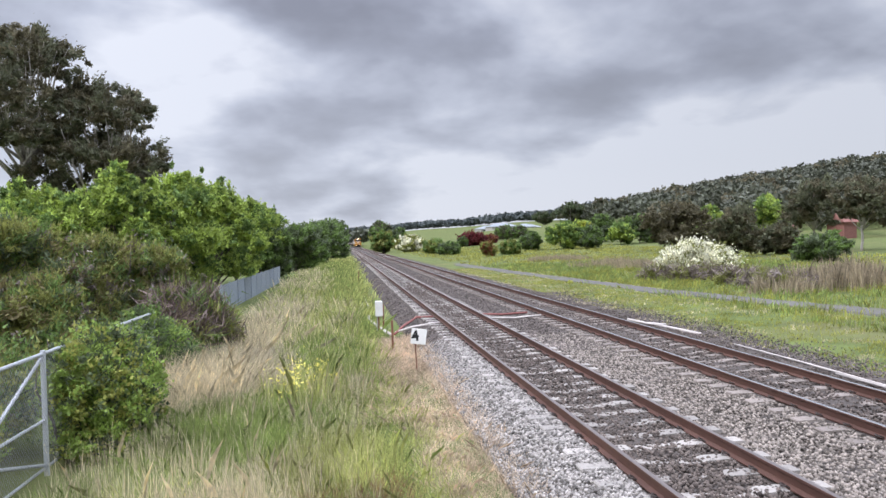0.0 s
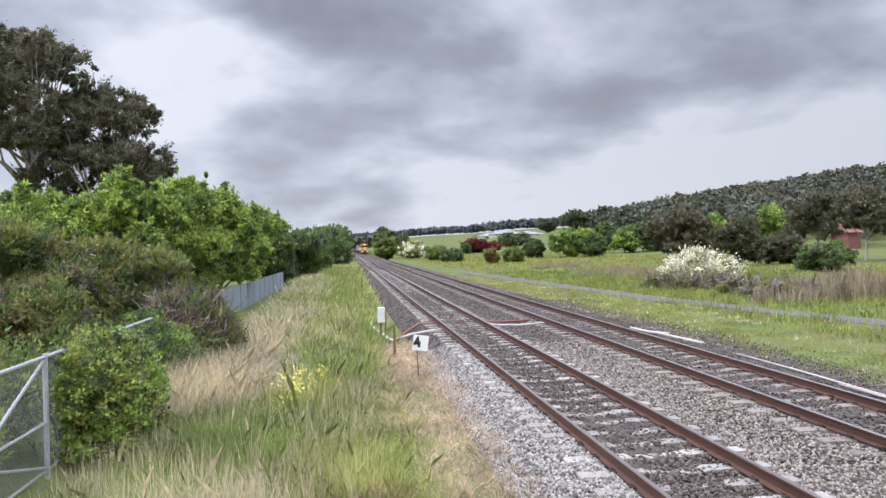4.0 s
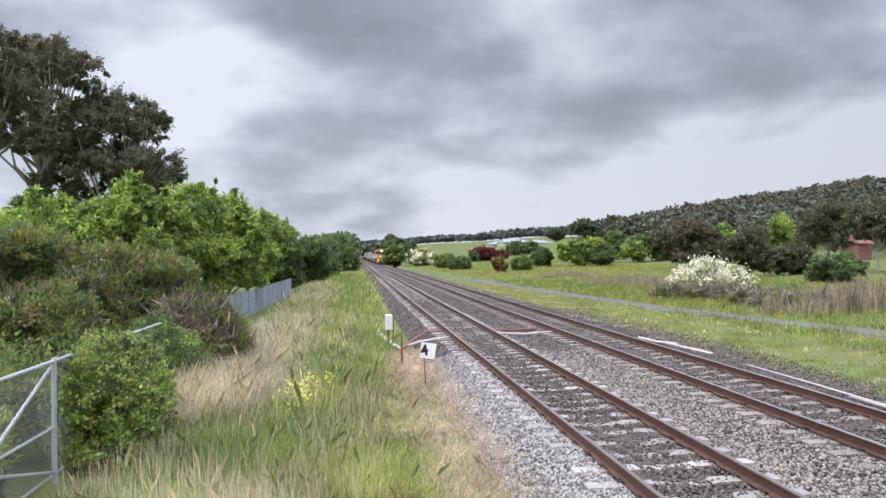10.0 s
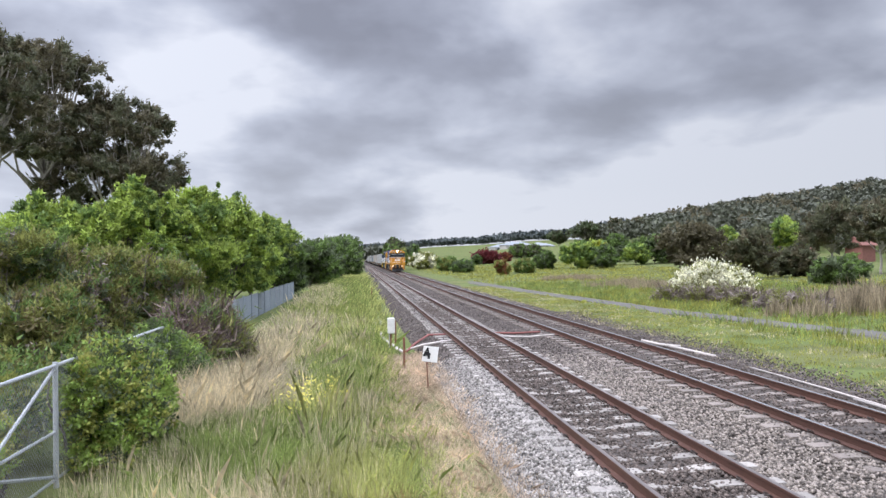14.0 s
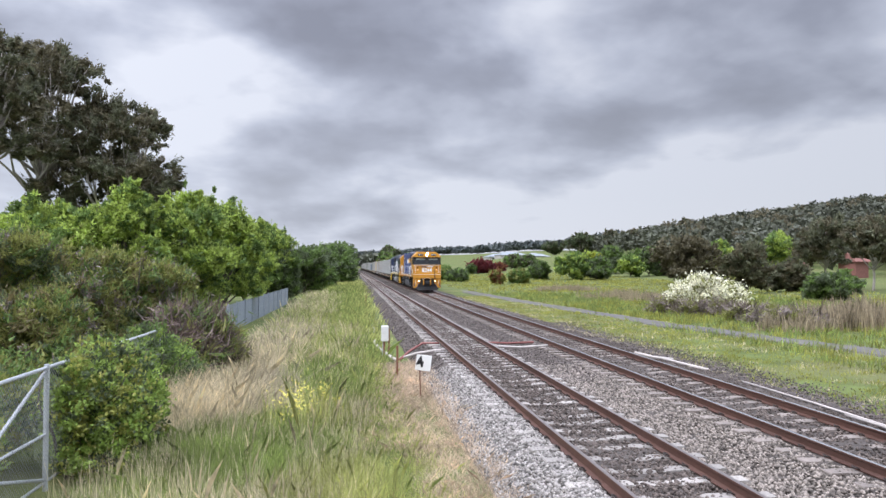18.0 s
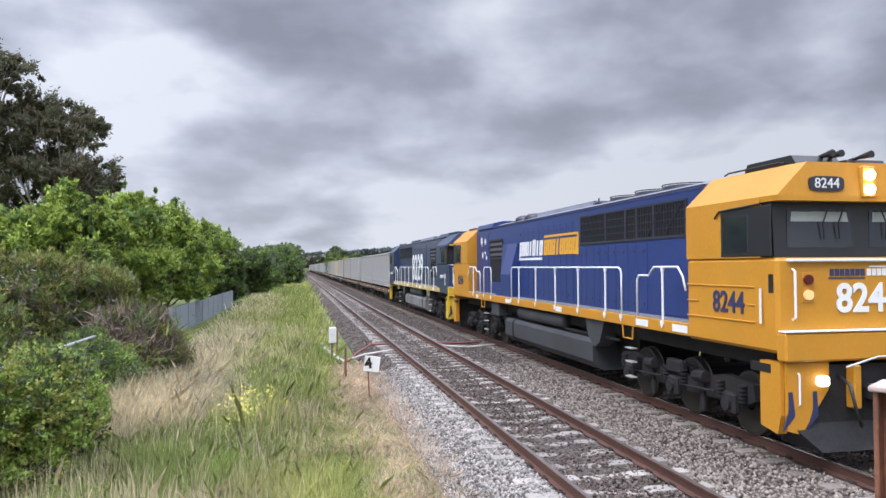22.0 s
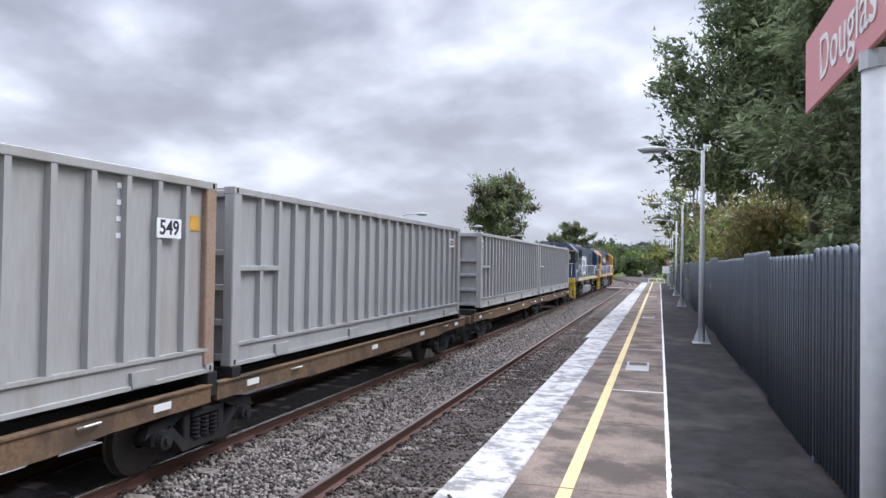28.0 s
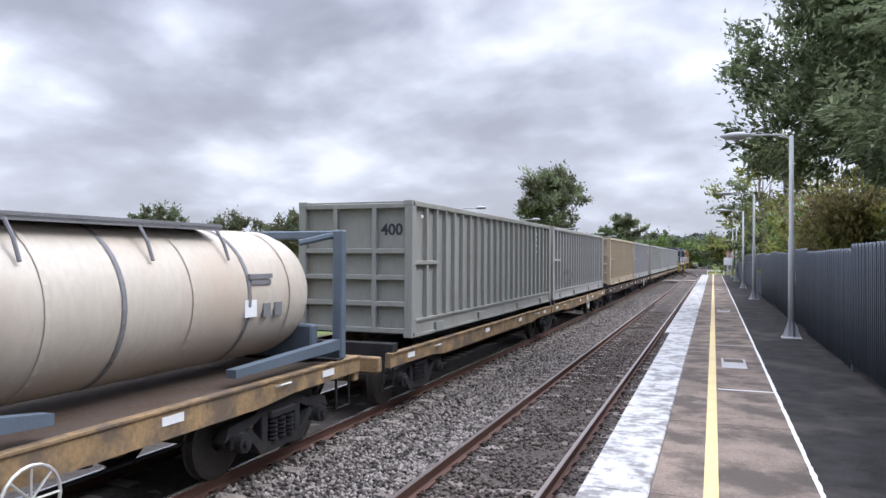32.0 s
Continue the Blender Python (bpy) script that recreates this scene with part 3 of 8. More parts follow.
while y > PLAT_S:
    part("yellow_line", G().box(YELLOW - 0.047, YELLOW + 0.047, y - 6.7, y, PLAT + 0.002, PLAT + 0.0055), M_line_yellow, plat, "worn yellow safety line")
    y -= 6.72
g = G()
line_y = np.arange(PLAT_N, PLAT_S, -0.07)
for yy in line_y:
    a, b = WHITE_LINE - 0.018 + rr.uniform(-0.009, 0.004), WHITE_LINE + 0.012 + rr.uniform(-0.004, 0.006)
    g.v += [(a, yy, PLAT + 0.006), (b, yy, PLAT + 0.006)]
g.f = [(2 * i, 2 * i + 1, 2 * i + 3, 2 * i + 2) for i in range(len(line_y) - 1)]
part("white_line", g, M_line_white, plat, "thin ragged white line")
part("asphalt", G().box(-2.2, WHITE_LINE - 0.004, PLAT_S, PLAT_N, PLAT - 0.1, PLAT), M_asphalt, plat, "dark asphalt strip")
for yy in (-9.1, -13.6, -20.2, -31.0):
    part("crack_seal", G().box(WHITE_LINE, YELLOW - 0.06, yy, yy + 0.035, PLAT, PLAT + 0.0042), M_line_white if yy == -9.1 else M_patch, plat)
for yy, w in ((-11.35, 1.0), (-22.3, 0.9), (-37.2, 0.9), (-46.5, 0.9)):
    s_ = part("cover_slab", G().box(0.1, 0.43, yy - w / 2, yy + w / 2, PLAT, PLAT + 0.0045, 0.001), M_patch, plat, "pale square service cover")
    part("cover_stain", G().box(0.13, 0.40, yy - w / 2 + 0.05, yy - w / 2 + 0.42, PLAT + 0.0045, PLAT + 0.006), M_conc, s_)
part("painted_arrow", G().tube([(EDGE - 0.1, -4.55, PLAT + 0.004), (EDGE - 0.16, -4.45, PLAT + 0.004), (EDGE - 0.1, -4.35, PLAT + 0.004), (EDGE - 0.2, -4.3, PLAT + 0.004)], 0.012, 4), M_asphalt, plat)

# end post of the platform barrier
post = thing("barrier_post", "rusted steel post with a bolted cap plate at the platform end", "post", at=pose(0.595, 1.535, PLAT, 0, 0, 35))
part("web", G().box(-0.006, 0.006, -0.055, 0.055, 0, 1.2), M_rust, post)
for s in (-1, 1):
    part("flange", G().box(-0.058, 0.058, s * 0.058 - 0.006, s * 0.058 + 0.006, 0, 1.2, 0.003), M_rust, post)
part("cap_plate", G().box(-0.072, 0.072, -0.072, 0.072, 1.2, 1.216, 0.004), M_cap, post, "pale rust-stained cap plate")
part("bolt", G().tube([(0, 0, 1.21), (0, 0, 1.26)], 0.014, 6).tube([(0, 0, 1.216), (0, 0, 1.232)], 0.024, 6), M_galv, post)

# ---- platform fence ----
fence = thing("picket_fence", "dark slate-blue tubular steel fence with looped tops along the platform", "fence")
PANEL, N_PAN = 2.45, 27
hoop_pts = lambda h: [(0, -0.055, 0.06), (0, -0.055, h - 0.05), (0, -0.042, h - 0.015), (0, 0, h), (0, 0.042, h - 0.015), (0, 0.055, h - 0.05), (0, 0.055, 0.06)]
hoop = G().tube(hoop_pts(1.66), 0.021, 6).mesh("picket_loop", M_fence, smooth=True)
rail_me = G().box(-0.02, 0.02, -PANEL / 2 + 0.03, PANEL / 2 - 0.03, -0.02, 0.02, 0.004).mesh("cross_rail", M_fence)
fpost = G().box(-0.032, 0.032, -0.032, 0.032, 0, 1.62, 0.006).mesh("fence_post", M_fence)
FENCE_Y0 = -1.4
for k in range(N_PAN):
    yc = FENCE_Y0 - PANEL * (k + 0.5)
    dz = 0.025 * math.sin(k * 2.4) + (0.02 if k % 3 == 0 else -0.01)
    part("fence_post", fpost, M_fence, fence, at=pose(FENCE_X, yc + PANEL / 2, PLAT))
    if k < 12:
        pn_ = part("fence_panel", rail_me, M_fence, fence, "panel of looped steel tubes", at=pose(FENCE_X - 0.03, yc, PLAT + 0.25 + dz))
        part("cross_rail", rail_me, M_fence, pn_, at=pose(0, 0, 1.1))
        for i in range(11):
            part("picket_loop", hoop, M_fence, pn_, at=pose(0.055, -PANEL / 2 + 0.12 + i * 0.2205, -0.25))
    else:
        g = G()
        for i in range(11):
            g.tube([(FENCE_X, yc - PANEL / 2 + 0.12 + i * 0.2205 + p[1], PLAT + dz + p[2]) for p in hoop_pts(1.66)], 0.021, 4)
        g.box(FENCE_X - 0.05, FENCE_X - 0.01, yc - PANEL / 2, yc + PANEL / 2, PLAT + 0.23, PLAT + 0.27)
        g.box(FENCE_X - 0.05, FENCE_X - 0.01, yc - PANEL / 2, yc + PANEL / 2, PLAT + 1.33, PLAT + 1.37)
        tagged(part("fence_panel", g, M_fence, fence, "panel of looped steel tubes"), kind="stuff")
part("fence_backing", G().box(FENCE_X - 0.075, FENCE_X - 0.055, FENCE_Y0 - PANEL * N_PAN, FENCE_Y0, PLAT + 0.02, PLAT + 1.52), M_fence, fence, "dark backing sheet")
fs = thing("notice", "small red notice fixed to the platform fence", "sign", at=pose(FENCE_X + 0.035, -18.3, PLAT + 1.05))
part("notice_plate", G().box(-0.006, 0.006, -0.16, 0.16, -0.14, 0.14, 0.003), M_sign_red, fs)
part("notice_bar", G().box(0.006, 0.01, -0.12, 0.12, -0.02, 0.03), M_line_white, fs)

# ---- platform lamps ----
lamp0 = thing("platform_lamp", "grey steel platform lamp with a flat oval head", "street lamp", "platform lamps", at=pose(-0.85, -15.3, PLAT))
part("base_plate", G().box(-0.17, 0.17, -0.17, 0.17, 0, 0.02, 0.004), M_pole_grey, lamp0)
for a in range(4):
    c_, s_ = math.cos(a * math.pi / 2), math.sin(a * math.pi / 2)
    part("gusset", G().add([(0.05 * c_, 0.05 * s_, 0.36), (0.16 * c_, 0.16 * s_, 0.02), (0.05 * c_, 0.05 * s_, 0.02), (0.05 * c_ - 0.008 * s_, 0.05 * s_ + 0.008 * c_, 0.36), (0.16 * c_ - 0.008 * s_, 0.16 * s_ + 0.008 * c_, 0.02), (0.05 * c_ - 0.008 * s_, 0.05 * s_ + 0.008 * c_, 0.02)],
                               [(0, 1, 2), (5, 4, 3), (0, 3, 4, 1), (1, 4, 5, 2), (2, 5, 3, 0)]), M_pole_grey, lamp0)
part("pole", G().tube([(0, 0, 0.02), (0, 0, 1.9), (0, 0, 1.95), (0, 0, 3.85)], [0.062, 0.058, 0.045, 0.04], 12), M_pole_grey, lamp0, smooth=True)
part("arm", G().tube([(0, 0, 3.6), (0.02, 0, 3.8), (0.2, 0, 3.88), (0.75, 0, 3.9)], 0.022, 8), M_pole_grey, lamp0, smooth=True)
head = part("lamp_head", G().add([(0.7 + 0.28 + 0.3 * math.cos(a) * k, 0.12 * math.sin(a) * k, 3.9 + h) for k, h in ((0.3, 0.07), (0.9, 0.035), (1.0, 0.0), (0.75, -0.05)) for a in np.linspace(0, 2 * math.pi, 17)[:-1]],
                                 [(j * 16 + i, j * 16 + (i + 1) % 16, (j + 1) * 16 + (i + 1) % 16, (j + 1) * 16 + i) for j in range(3) for i in range(16)] + [tuple(range(16)), tuple(range(48, 64))[::-1]]), M_pole_grey, lamp0, smooth=True)
part("lamp_glass", G().box(0.8, 1.18, -0.07, 0.07, 3.83, 3.856, 0.01), M_patch, head)
for yy in (-28.9, -39.2, -50.5, -60.0):
    copy_thing(lamp0, pose(-0.85, yy, PLAT))

# ---- station name sign ----
sign = thing("station_sign", "faded red station name board on a pale steel post", "sign", at=pose(-0.775, -2.72, PLAT))
part("post", G().tube([(0.03, 0, 0), (0.03, 0, 2.255)], 0.052, 16), M_pole_grey, sign, "pale round post", smooth=True)
part("clamp", G().tube([(0.03, 0, 2.2), (0.03, 0, 2.262)], 0.06, 12), M_galv, sign)
part("board", G().box(0.052, 0.072, -1.05, 1.05, 2.26, 2.61, 0.006), M_sign_red, sign, "faded red name board")
lettering_later = sign

# ---- trackside pieces ----
M_white_plate = material("white_enamel", (0.80, 0.79, 0.77), 0.4, vary=0.06)


def stake_sign():
    s = thing("track_sign", "white square track sign marked 4 on a leaning steel stake", "sign", at=pose(0.78, 17.75, GROUND + 0.06, 0, 0, 0))
    part("stake", G().tube([(0.02, 0, -0.05), (-0.02, 0, 0.95)], 0.016, 6), M_rust, s)
    part("plate", G().box(-0.19, 0.19, -0.012, 0.0, 0.62, 1.0, 0.004), M_white_plate, s, at=pose(-0.03, -0.02, 0, 0, 8, 0))
    return s


num4 = stake_sign()
jb = thing("junction_box", "pale metal junction box on a short steel stake", "box", at=pose(0.3, 25.9, GROUND))
part("box_body", G().box(-0.13, 0.13, -0.1, 0.1, 0.55, 1.1, 0.02), M_line_white, jb)
part("stake", G().tube([(-0.02, 0.0, -0.1), (-0.02, 0.0, 0.6)], 0.03, 6), M_rust, jb)
part("conduit", G().tube([(-0.06, 0.05, 0.55), (-0.08, 0.05, 0.0)], 0.018, 6), M_galv, jb)
for x, y, h in ((0.42, 20.8, 0.95), (0.47, 26.3, 0.95), (0.25, 55, 1.0)):
    st = thing("steel_stake", "rusted steel stake beside the ballast", "post", at=pose(x, y, GROUND))
    part("shaft", G().box(-0.03, 0.03, -0.03, 0.03, -0.1, h, 0.006), M_rust, st)


def lying_pipe(name, label, pts, r, mat, cat):
    t = thing(name, label, cat)
    part("pipe", G().tube(pts, r, 7), mat, t, smooth=True)


lying_pipe("conduit", "pale conduit lying across the near track", [(0.75, 24.4, -0.42), (1.3, 24.5, -0.28), (2.3, 24.6, -0.16)], 0.045, M_pipe, "pipe")
lying_pipe("cable", "faded red cable run across the ballast", [(0.7, 24.0, -0.42), (1.1, 25.2, -0.3), (1.7, 26.6, -0.17), (2.3, 26.4, -0.15)], 0.04, M_red_pipe, "cable")
lying_pipe("cable", "faded red cable run across the ballast", [(4.0, 26.6, -0.16), (5.0, 26.8, -0.22), (5.9, 26.5, -0.16)], 0.04, M_red_pipe, "cable")
lying_pipe("conduit", "pale conduit lying between the tracks", [(3.98, 25.4, -0.16), (5.2, 25.6, -0.24), (6.1, 25.3, -0.15)], 0.04, M_pipe, "pipe")
lying_pipe("conduit", "pale curved conduit lying in the grass", [(0.6, 24.2, -0.45), (0.2, 27, -0.42), (0.05, 31, -0.42), (0.25, 36, -0.45), (0.2, 42, -0.45)], 0.045, M_pipe, "pipe")
lying_pipe("conduit", "pale curved conduit lying in the grass", [(0.5, 24.6, -0.45), (0.1, 28, -0.42), (-0.1, 33, -0.45), (0.05, 39, -0.45)], 0.04, M_pipe, "pipe")
lying_pipe("conduit", "long pale pipe lying beside the far ballast", [(9.7, 18.6, -0.44), (9.6, 15.5, -0.42), (9.42, 12.8, -0.4), (9.2, 9.8, -0.38)], 0.024, M_pipe, "pipe")
lying_pipe("conduit", "pale pipe lying beside the far ballast", [(9.35, 14.0, -0.4), (9.2, 11.0, -0.38), (9.1, 8.5, -0.36)], 0.022, M_pipe, "pipe")
lying_pipe("conduit", "short pale pipe on the far shoulder", [(8.7, 23.7, -0.25), (9.3, 23.6, -0.4), (9.95, 23.4, -0.46)], 0.05, M_pipe, "pipe")
lying_pipe("conduit", "short pale pipe on the far shoulder", [(9.5, 23.5, -0.42), (9.75, 22.0, -0.45), (9.9, 20.9, -0.46)], 0.05, M_pipe, "pipe")
# rail joint
jt = thing("fishplate", "bolted rail joint with pale spilled stone", "joint", at=pose(R3, 41.5, 0))
part("plate", G().box(-0.06, -0.014, -0.32, 0.32, -0.12, -0.05, 0.006), M_rail, jt)
for k in range(4):
    part("bolt", G().tube([(-0.085, -0.24 + k * 0.16, -0.085), (-0.06, -0.24 + k * 0.16, -0.085)], 0.018, 6), M_clip, jt)

# ---- gravel path on the far side ----
g = G()
pts = [(13.2, 92), (13.6, 78), (14.6, 60), (16.2, 38), (18.6, 25), (22.5, 14), (28, 4), (36, -8)]
path_y = list(np.arange(92, -8, -0.5))
pr = random.Random(19)
for y in path_y:
    x = float(np.interp(y, [p[1] for p in pts[::-1]], [p[0] for p in pts[::-1]]))
    lo, hi = 0.75 + 0.16 * math.sin(y * 0.9) + pr.uniform(-0.16, 0.16), 0.95 + 0.16 * math.sin(y * 0.7 + 2) + pr.uniform(-0.16, 0.16)
    g.v += [(x - lo - 0.15, y, GROUND - 0.12), (x - lo, y, GROUND + 0.058), (x, y, GROUND + 0.068), (x + hi, y, GROUND + 0.058), (x + hi + 0.15, y, GROUND - 0.12)]
g.f = [(5 * i + k, 5 * i + k + 1, 5 * i + k + 6, 5 * i + k + 5) for i in range(len(path_y) - 1) for k in range(4)]
structure("path", g, M_path, "grey gravel path through the grass")

# ---- chain-link fence with its braced gate bay ----
cl = thing("chainlink_fence", "galvanised chain-link fence with pipe rails and a braced bay", "fence")
CX, CTOP = -5.3, 1.2
for y0, y1 in ((6.0, 8.6), (8.6, 11.2), (11.2, 14.2), (14.2, 17.4)):
    part("top_rail", G().tube([(CX, y0, CTOP), (CX, y1, CTOP)], 0.028, 8), M_galv, cl)
    part("bottom_rail", G().tube([(CX, y0, GROUND + 0.1), (CX, y1, GROUND + 0.1)], 0.022, 8), M_galv, cl)
for y in (6.0, 8.6, 11.2, 14.2, 17.4):
    part("post", G().tube([(CX, y, GROUND - 0.2), (CX, y, CTOP + 0.05)], 0.038, 10), M_galv, cl)
part("mid_rail", G().tube([(CX, 8.6, 0.24), (CX, 11.2, 0.24)], 0.022, 8), M_galv, cl)
part("brace", G().tube([(CX, 8.8, 0.1), (CX, 11.15, 1.15)], 0.024, 8), M_galv, cl)
part("brace", G().tube([(CX, 8.8, 0.2), (CX, 11.15, GROUND + 0.14)], 0.024, 8), M_galv, cl)
g = G()
for k in range(int((17.4 - 6.0) / 0.075)):
    for d in (-1, 1):
        y = 6.0 + k * 0.075
        g.tube([(CX + 0.03 + 0.004 * d, y, GROUND + 0.1), (CX + 0.03 + 0.004 * d, min(17.4, max(6.0, y + d * 1.65)), CTOP)], 0.0021, 3, caps=False)
tagged(part("wire_mesh", g, M_wire, cl), kind="stuff")

# ---- sheet fence farther along ----
M_sheet = material("sheet_fence_grey", (0.22, 0.25, 0.29), 0.5, vary=0.10, scale=1, fine=14, random=0.08)
shf = thing("sheet_fence", "blue-grey ribbed sheet metal fence half hidden in grass", "fence")
wave = [(0.024 if k % 4 in (1, 2) else 0.0, (k // 2) * 0.1 + (0.03 if k % 2 else -0.03)) for k in range(48)]
sheet = G().prism(wave + [(x - 0.006, y) for x, y in wave[::-1]], 0, 1.45, "z")
sheet_me = sheet.mesh("fence_sheet", M_sheet)
for k in range(12):
    y = 33.0 + 2.45 * k
    x = lerp(-6.75, -5.85, (y - 33) / 45)
    part("fence_sheet", sheet_me, M_sheet, shf, at=pose(x, y, GROUND - 0.1, 0, 0, -1.1))
    part("fence_post", G().box(x - 0.03, x + 0.05, y - 0.05, y, GROUND - 0.1, GROUND + 1.4), M_sheet, shf)

# ---- the freight train ----
M_loco_yellow = material("loco_yellow_paint", (0.54, 0.245, 0.026), 0.42, vary=0.07, scale=1.2, fine=18, stain=0.22, stain_scale=1.6, dark=(0.40, 0.22, 0.04), coat=0.1, spec=0.35)
M_loco_blue = material("loco_blue_paint", (0.022, 0.043, 0.165), 0.42, vary=0.12, scale=0.9, fine=14, stain=0.3, stain_scale=1.3, dark=(0.035, 0.05, 0.12), coat=0.08, spec=0.35, bump=0.03)
M_loco_navy = material("loco_navy_paint", (0.026, 0.042, 0.095), 0.45, vary=0.14, scale=0.9, fine=14, stain=0.4, stain_scale=1.3, dark=(0.055, 0.065, 0.09), coat=0.15)
M_loco_roof = material("loco_roof_weathered", (0.16, 0.17, 0.22), 0.6, vary=0.15, scale=1.5, fine=22, stain=0.5, dark=(0.08, 0.08, 0.1))
M_sill_old = material("sill_faded_yellow", (0.55, 0.43, 0.16), 0.6, vary=0.2, scale=2, fine=25, stain=0.55, stain_scale=2.2, dark=(0.26, 0.23, 0.19))
M_bumper = material("bumper_yellow", (0.72, 0.5, 0.03), 0.45, vary=0.12, scale=2, fine=20, stain=0.5, stain_scale=2.0, dark=(0.2, 0.13, 0.06))
M_under = material("underframe_grime", (0.022, 0.022, 0.024), 0.75, vary=0.35, scale=4, fine=30, stain=0.4, dark=(0.05, 0.038, 0.03), bump=0.15, spec=0.25)
M_tank = material("fuel_tank_grey", (0.05, 0.053, 0.06), 0.6, vary=0.15, scale=1.5, fine=20, stain=0.5, dark=(0.03, 0.03, 0.03))
M_tank_pale = material("fuel_tank_streaked", (0.21, 0.21, 0.21), 0.65, vary=0.3, scale=2.5, fine=14, stain=0.75, stain_scale=1.6, dark=(0.05, 0.045, 0.04), stretch=(1, 1, 0.4))
M_white = material("white_paint", (0.78, 0.79, 0.80), 0.45, vary=0.06, stain=0.2, dark=(0.5, 0.48, 0.45))
M_deck = material("walkway_grey", (0.17, 0.17, 0.18), 0.8, vary=0.2, scale=3, fine=30)
M_black = material("black_rubber", (0.012, 0.012, 0.014), 0.5, vary=0.2)
# near-black in place of the shade behind grille and louvres
M_grille_shade = material("grille_shade_black", (0.007, 0.007, 0.009), 0.85, vary=0.3)
M_bar = material("grille_bars", (0.035, 0.038, 0.052), 0.55, 0.3, vary=0.2)
M_mask = material("windscreen_surround", (0.016, 0.017, 0.02), 0.4, vary=0.15)
M_blind = material("windscreen_blind", (0.33, 0.36, 0.34), 0.7, vary=0.15, scale=4)
M_lamp_on = material("lit_headlight", (0.9, 0.85, 0.7), 0.3, emit=30.0)
M_lamp_low = material("ditch_light_lens", (0.8, 0.75, 0.6), 0.3, emit=3.0)
M_amber = material("amber_lens", (0.75, 0.32, 0.05), 0.25, emit=0.5)
M_red = material("red_lens", (0.09, 0.01, 0.015), 0.25)
M_orange_txt = material("logo_orange", (0.72, 0.36, 0.03), 0.45, vary=0.06)
M_number_blue = material("number_blue", (0.03, 0.035, 0.10), 0.45, vary=0.1)
M_plate = material("number_plate_dark", (0.03, 0.03, 0.045), 0.4, vary=0.1)
M_chrome = material("grab_rail_steel", (0.6, 0.6, 0.58), 0.4, 0.4, vary=0.1)
M_steel = material("wheel_steel", (0.06, 0.055, 0.05), 0.6, 0.4, vary=0.3, stain=0.4, dark=(0.06, 0.04, 0.03))


def glass(name, tint=(0.02, 0.025, 0.03), rough=0.06):
    m = bpy.data.materials.new(name)
    m.use_nodes = True
    b = m.node_tree.nodes["Principled BSDF"]
    b.inputs["Base Color"].default_value = (*tint, 1)
    b.inputs["Roughness"].default_value = rough
    b.inputs["Specular IOR Level"].default_value = 0.6
    return m


M_glass = glass("tinted_cab_glass")
TEXT_CACHE = {}


def lettering(name, text, size, material_, parent, m, label="", bold=0.0, wide=1.0, depth=0.006):
    """Raised characters, upright on their local xy plane, centred."""
    key = (text, size, bold, wide, depth, material_.name)
    if key not in TEXT_CACHE:
        cu = bpy.data.curves.new("text", "FONT")
        cu.body, cu.size, cu.extrude, cu.offset = text, size, depth, bold
        cu.align_x, cu.align_y, cu.resolution_u = "CENTER", "CENTER", 4
        tmp = bpy.data.objects.new("text", cu)
        me = bpy.data.meshes.new_from_object(tmp)
        bpy.data.objects.remove(tmp)
        me.transform(Matrix.Diagonal((wide, 1, 1, 1)))
        me.materials.clear()
        me.materials.append(material_)
        TEXT_CACHE[key] = me
    ob = part(name, TEXT_CACHE[key], material_, parent, label)
    ob.matrix_basis = m
    return ob


def side_pose(x, y, z):
    """For flat lettering on a vehicle side at lateral x: faces outwards and reads upright."""
    return pose(x, y, z, 90, 0, -90 if x < 0 else 90)


def sheared(g, y0, y1, z0, z1, sx, lean, d=0.006):
    """A slanted block on a side: y0, y1 at the foot, lean is the shift of its head."""
    x0, x1 = (sx - d, sx + 0.002) if sx < 0 else (sx - 0.002, sx + d)
    vs = [(x, y + (lean if z == z1 else 0), z) for x in (x0, x1) for y in (y0, y1) for z in (z0, z1)]
    return g.add(vs, [(0, 1, 3, 2), (4, 6, 7, 5), (0, 4, 5, 1), (2, 3, 7, 6), (0, 2, 6, 4), (1, 5, 7, 3)])


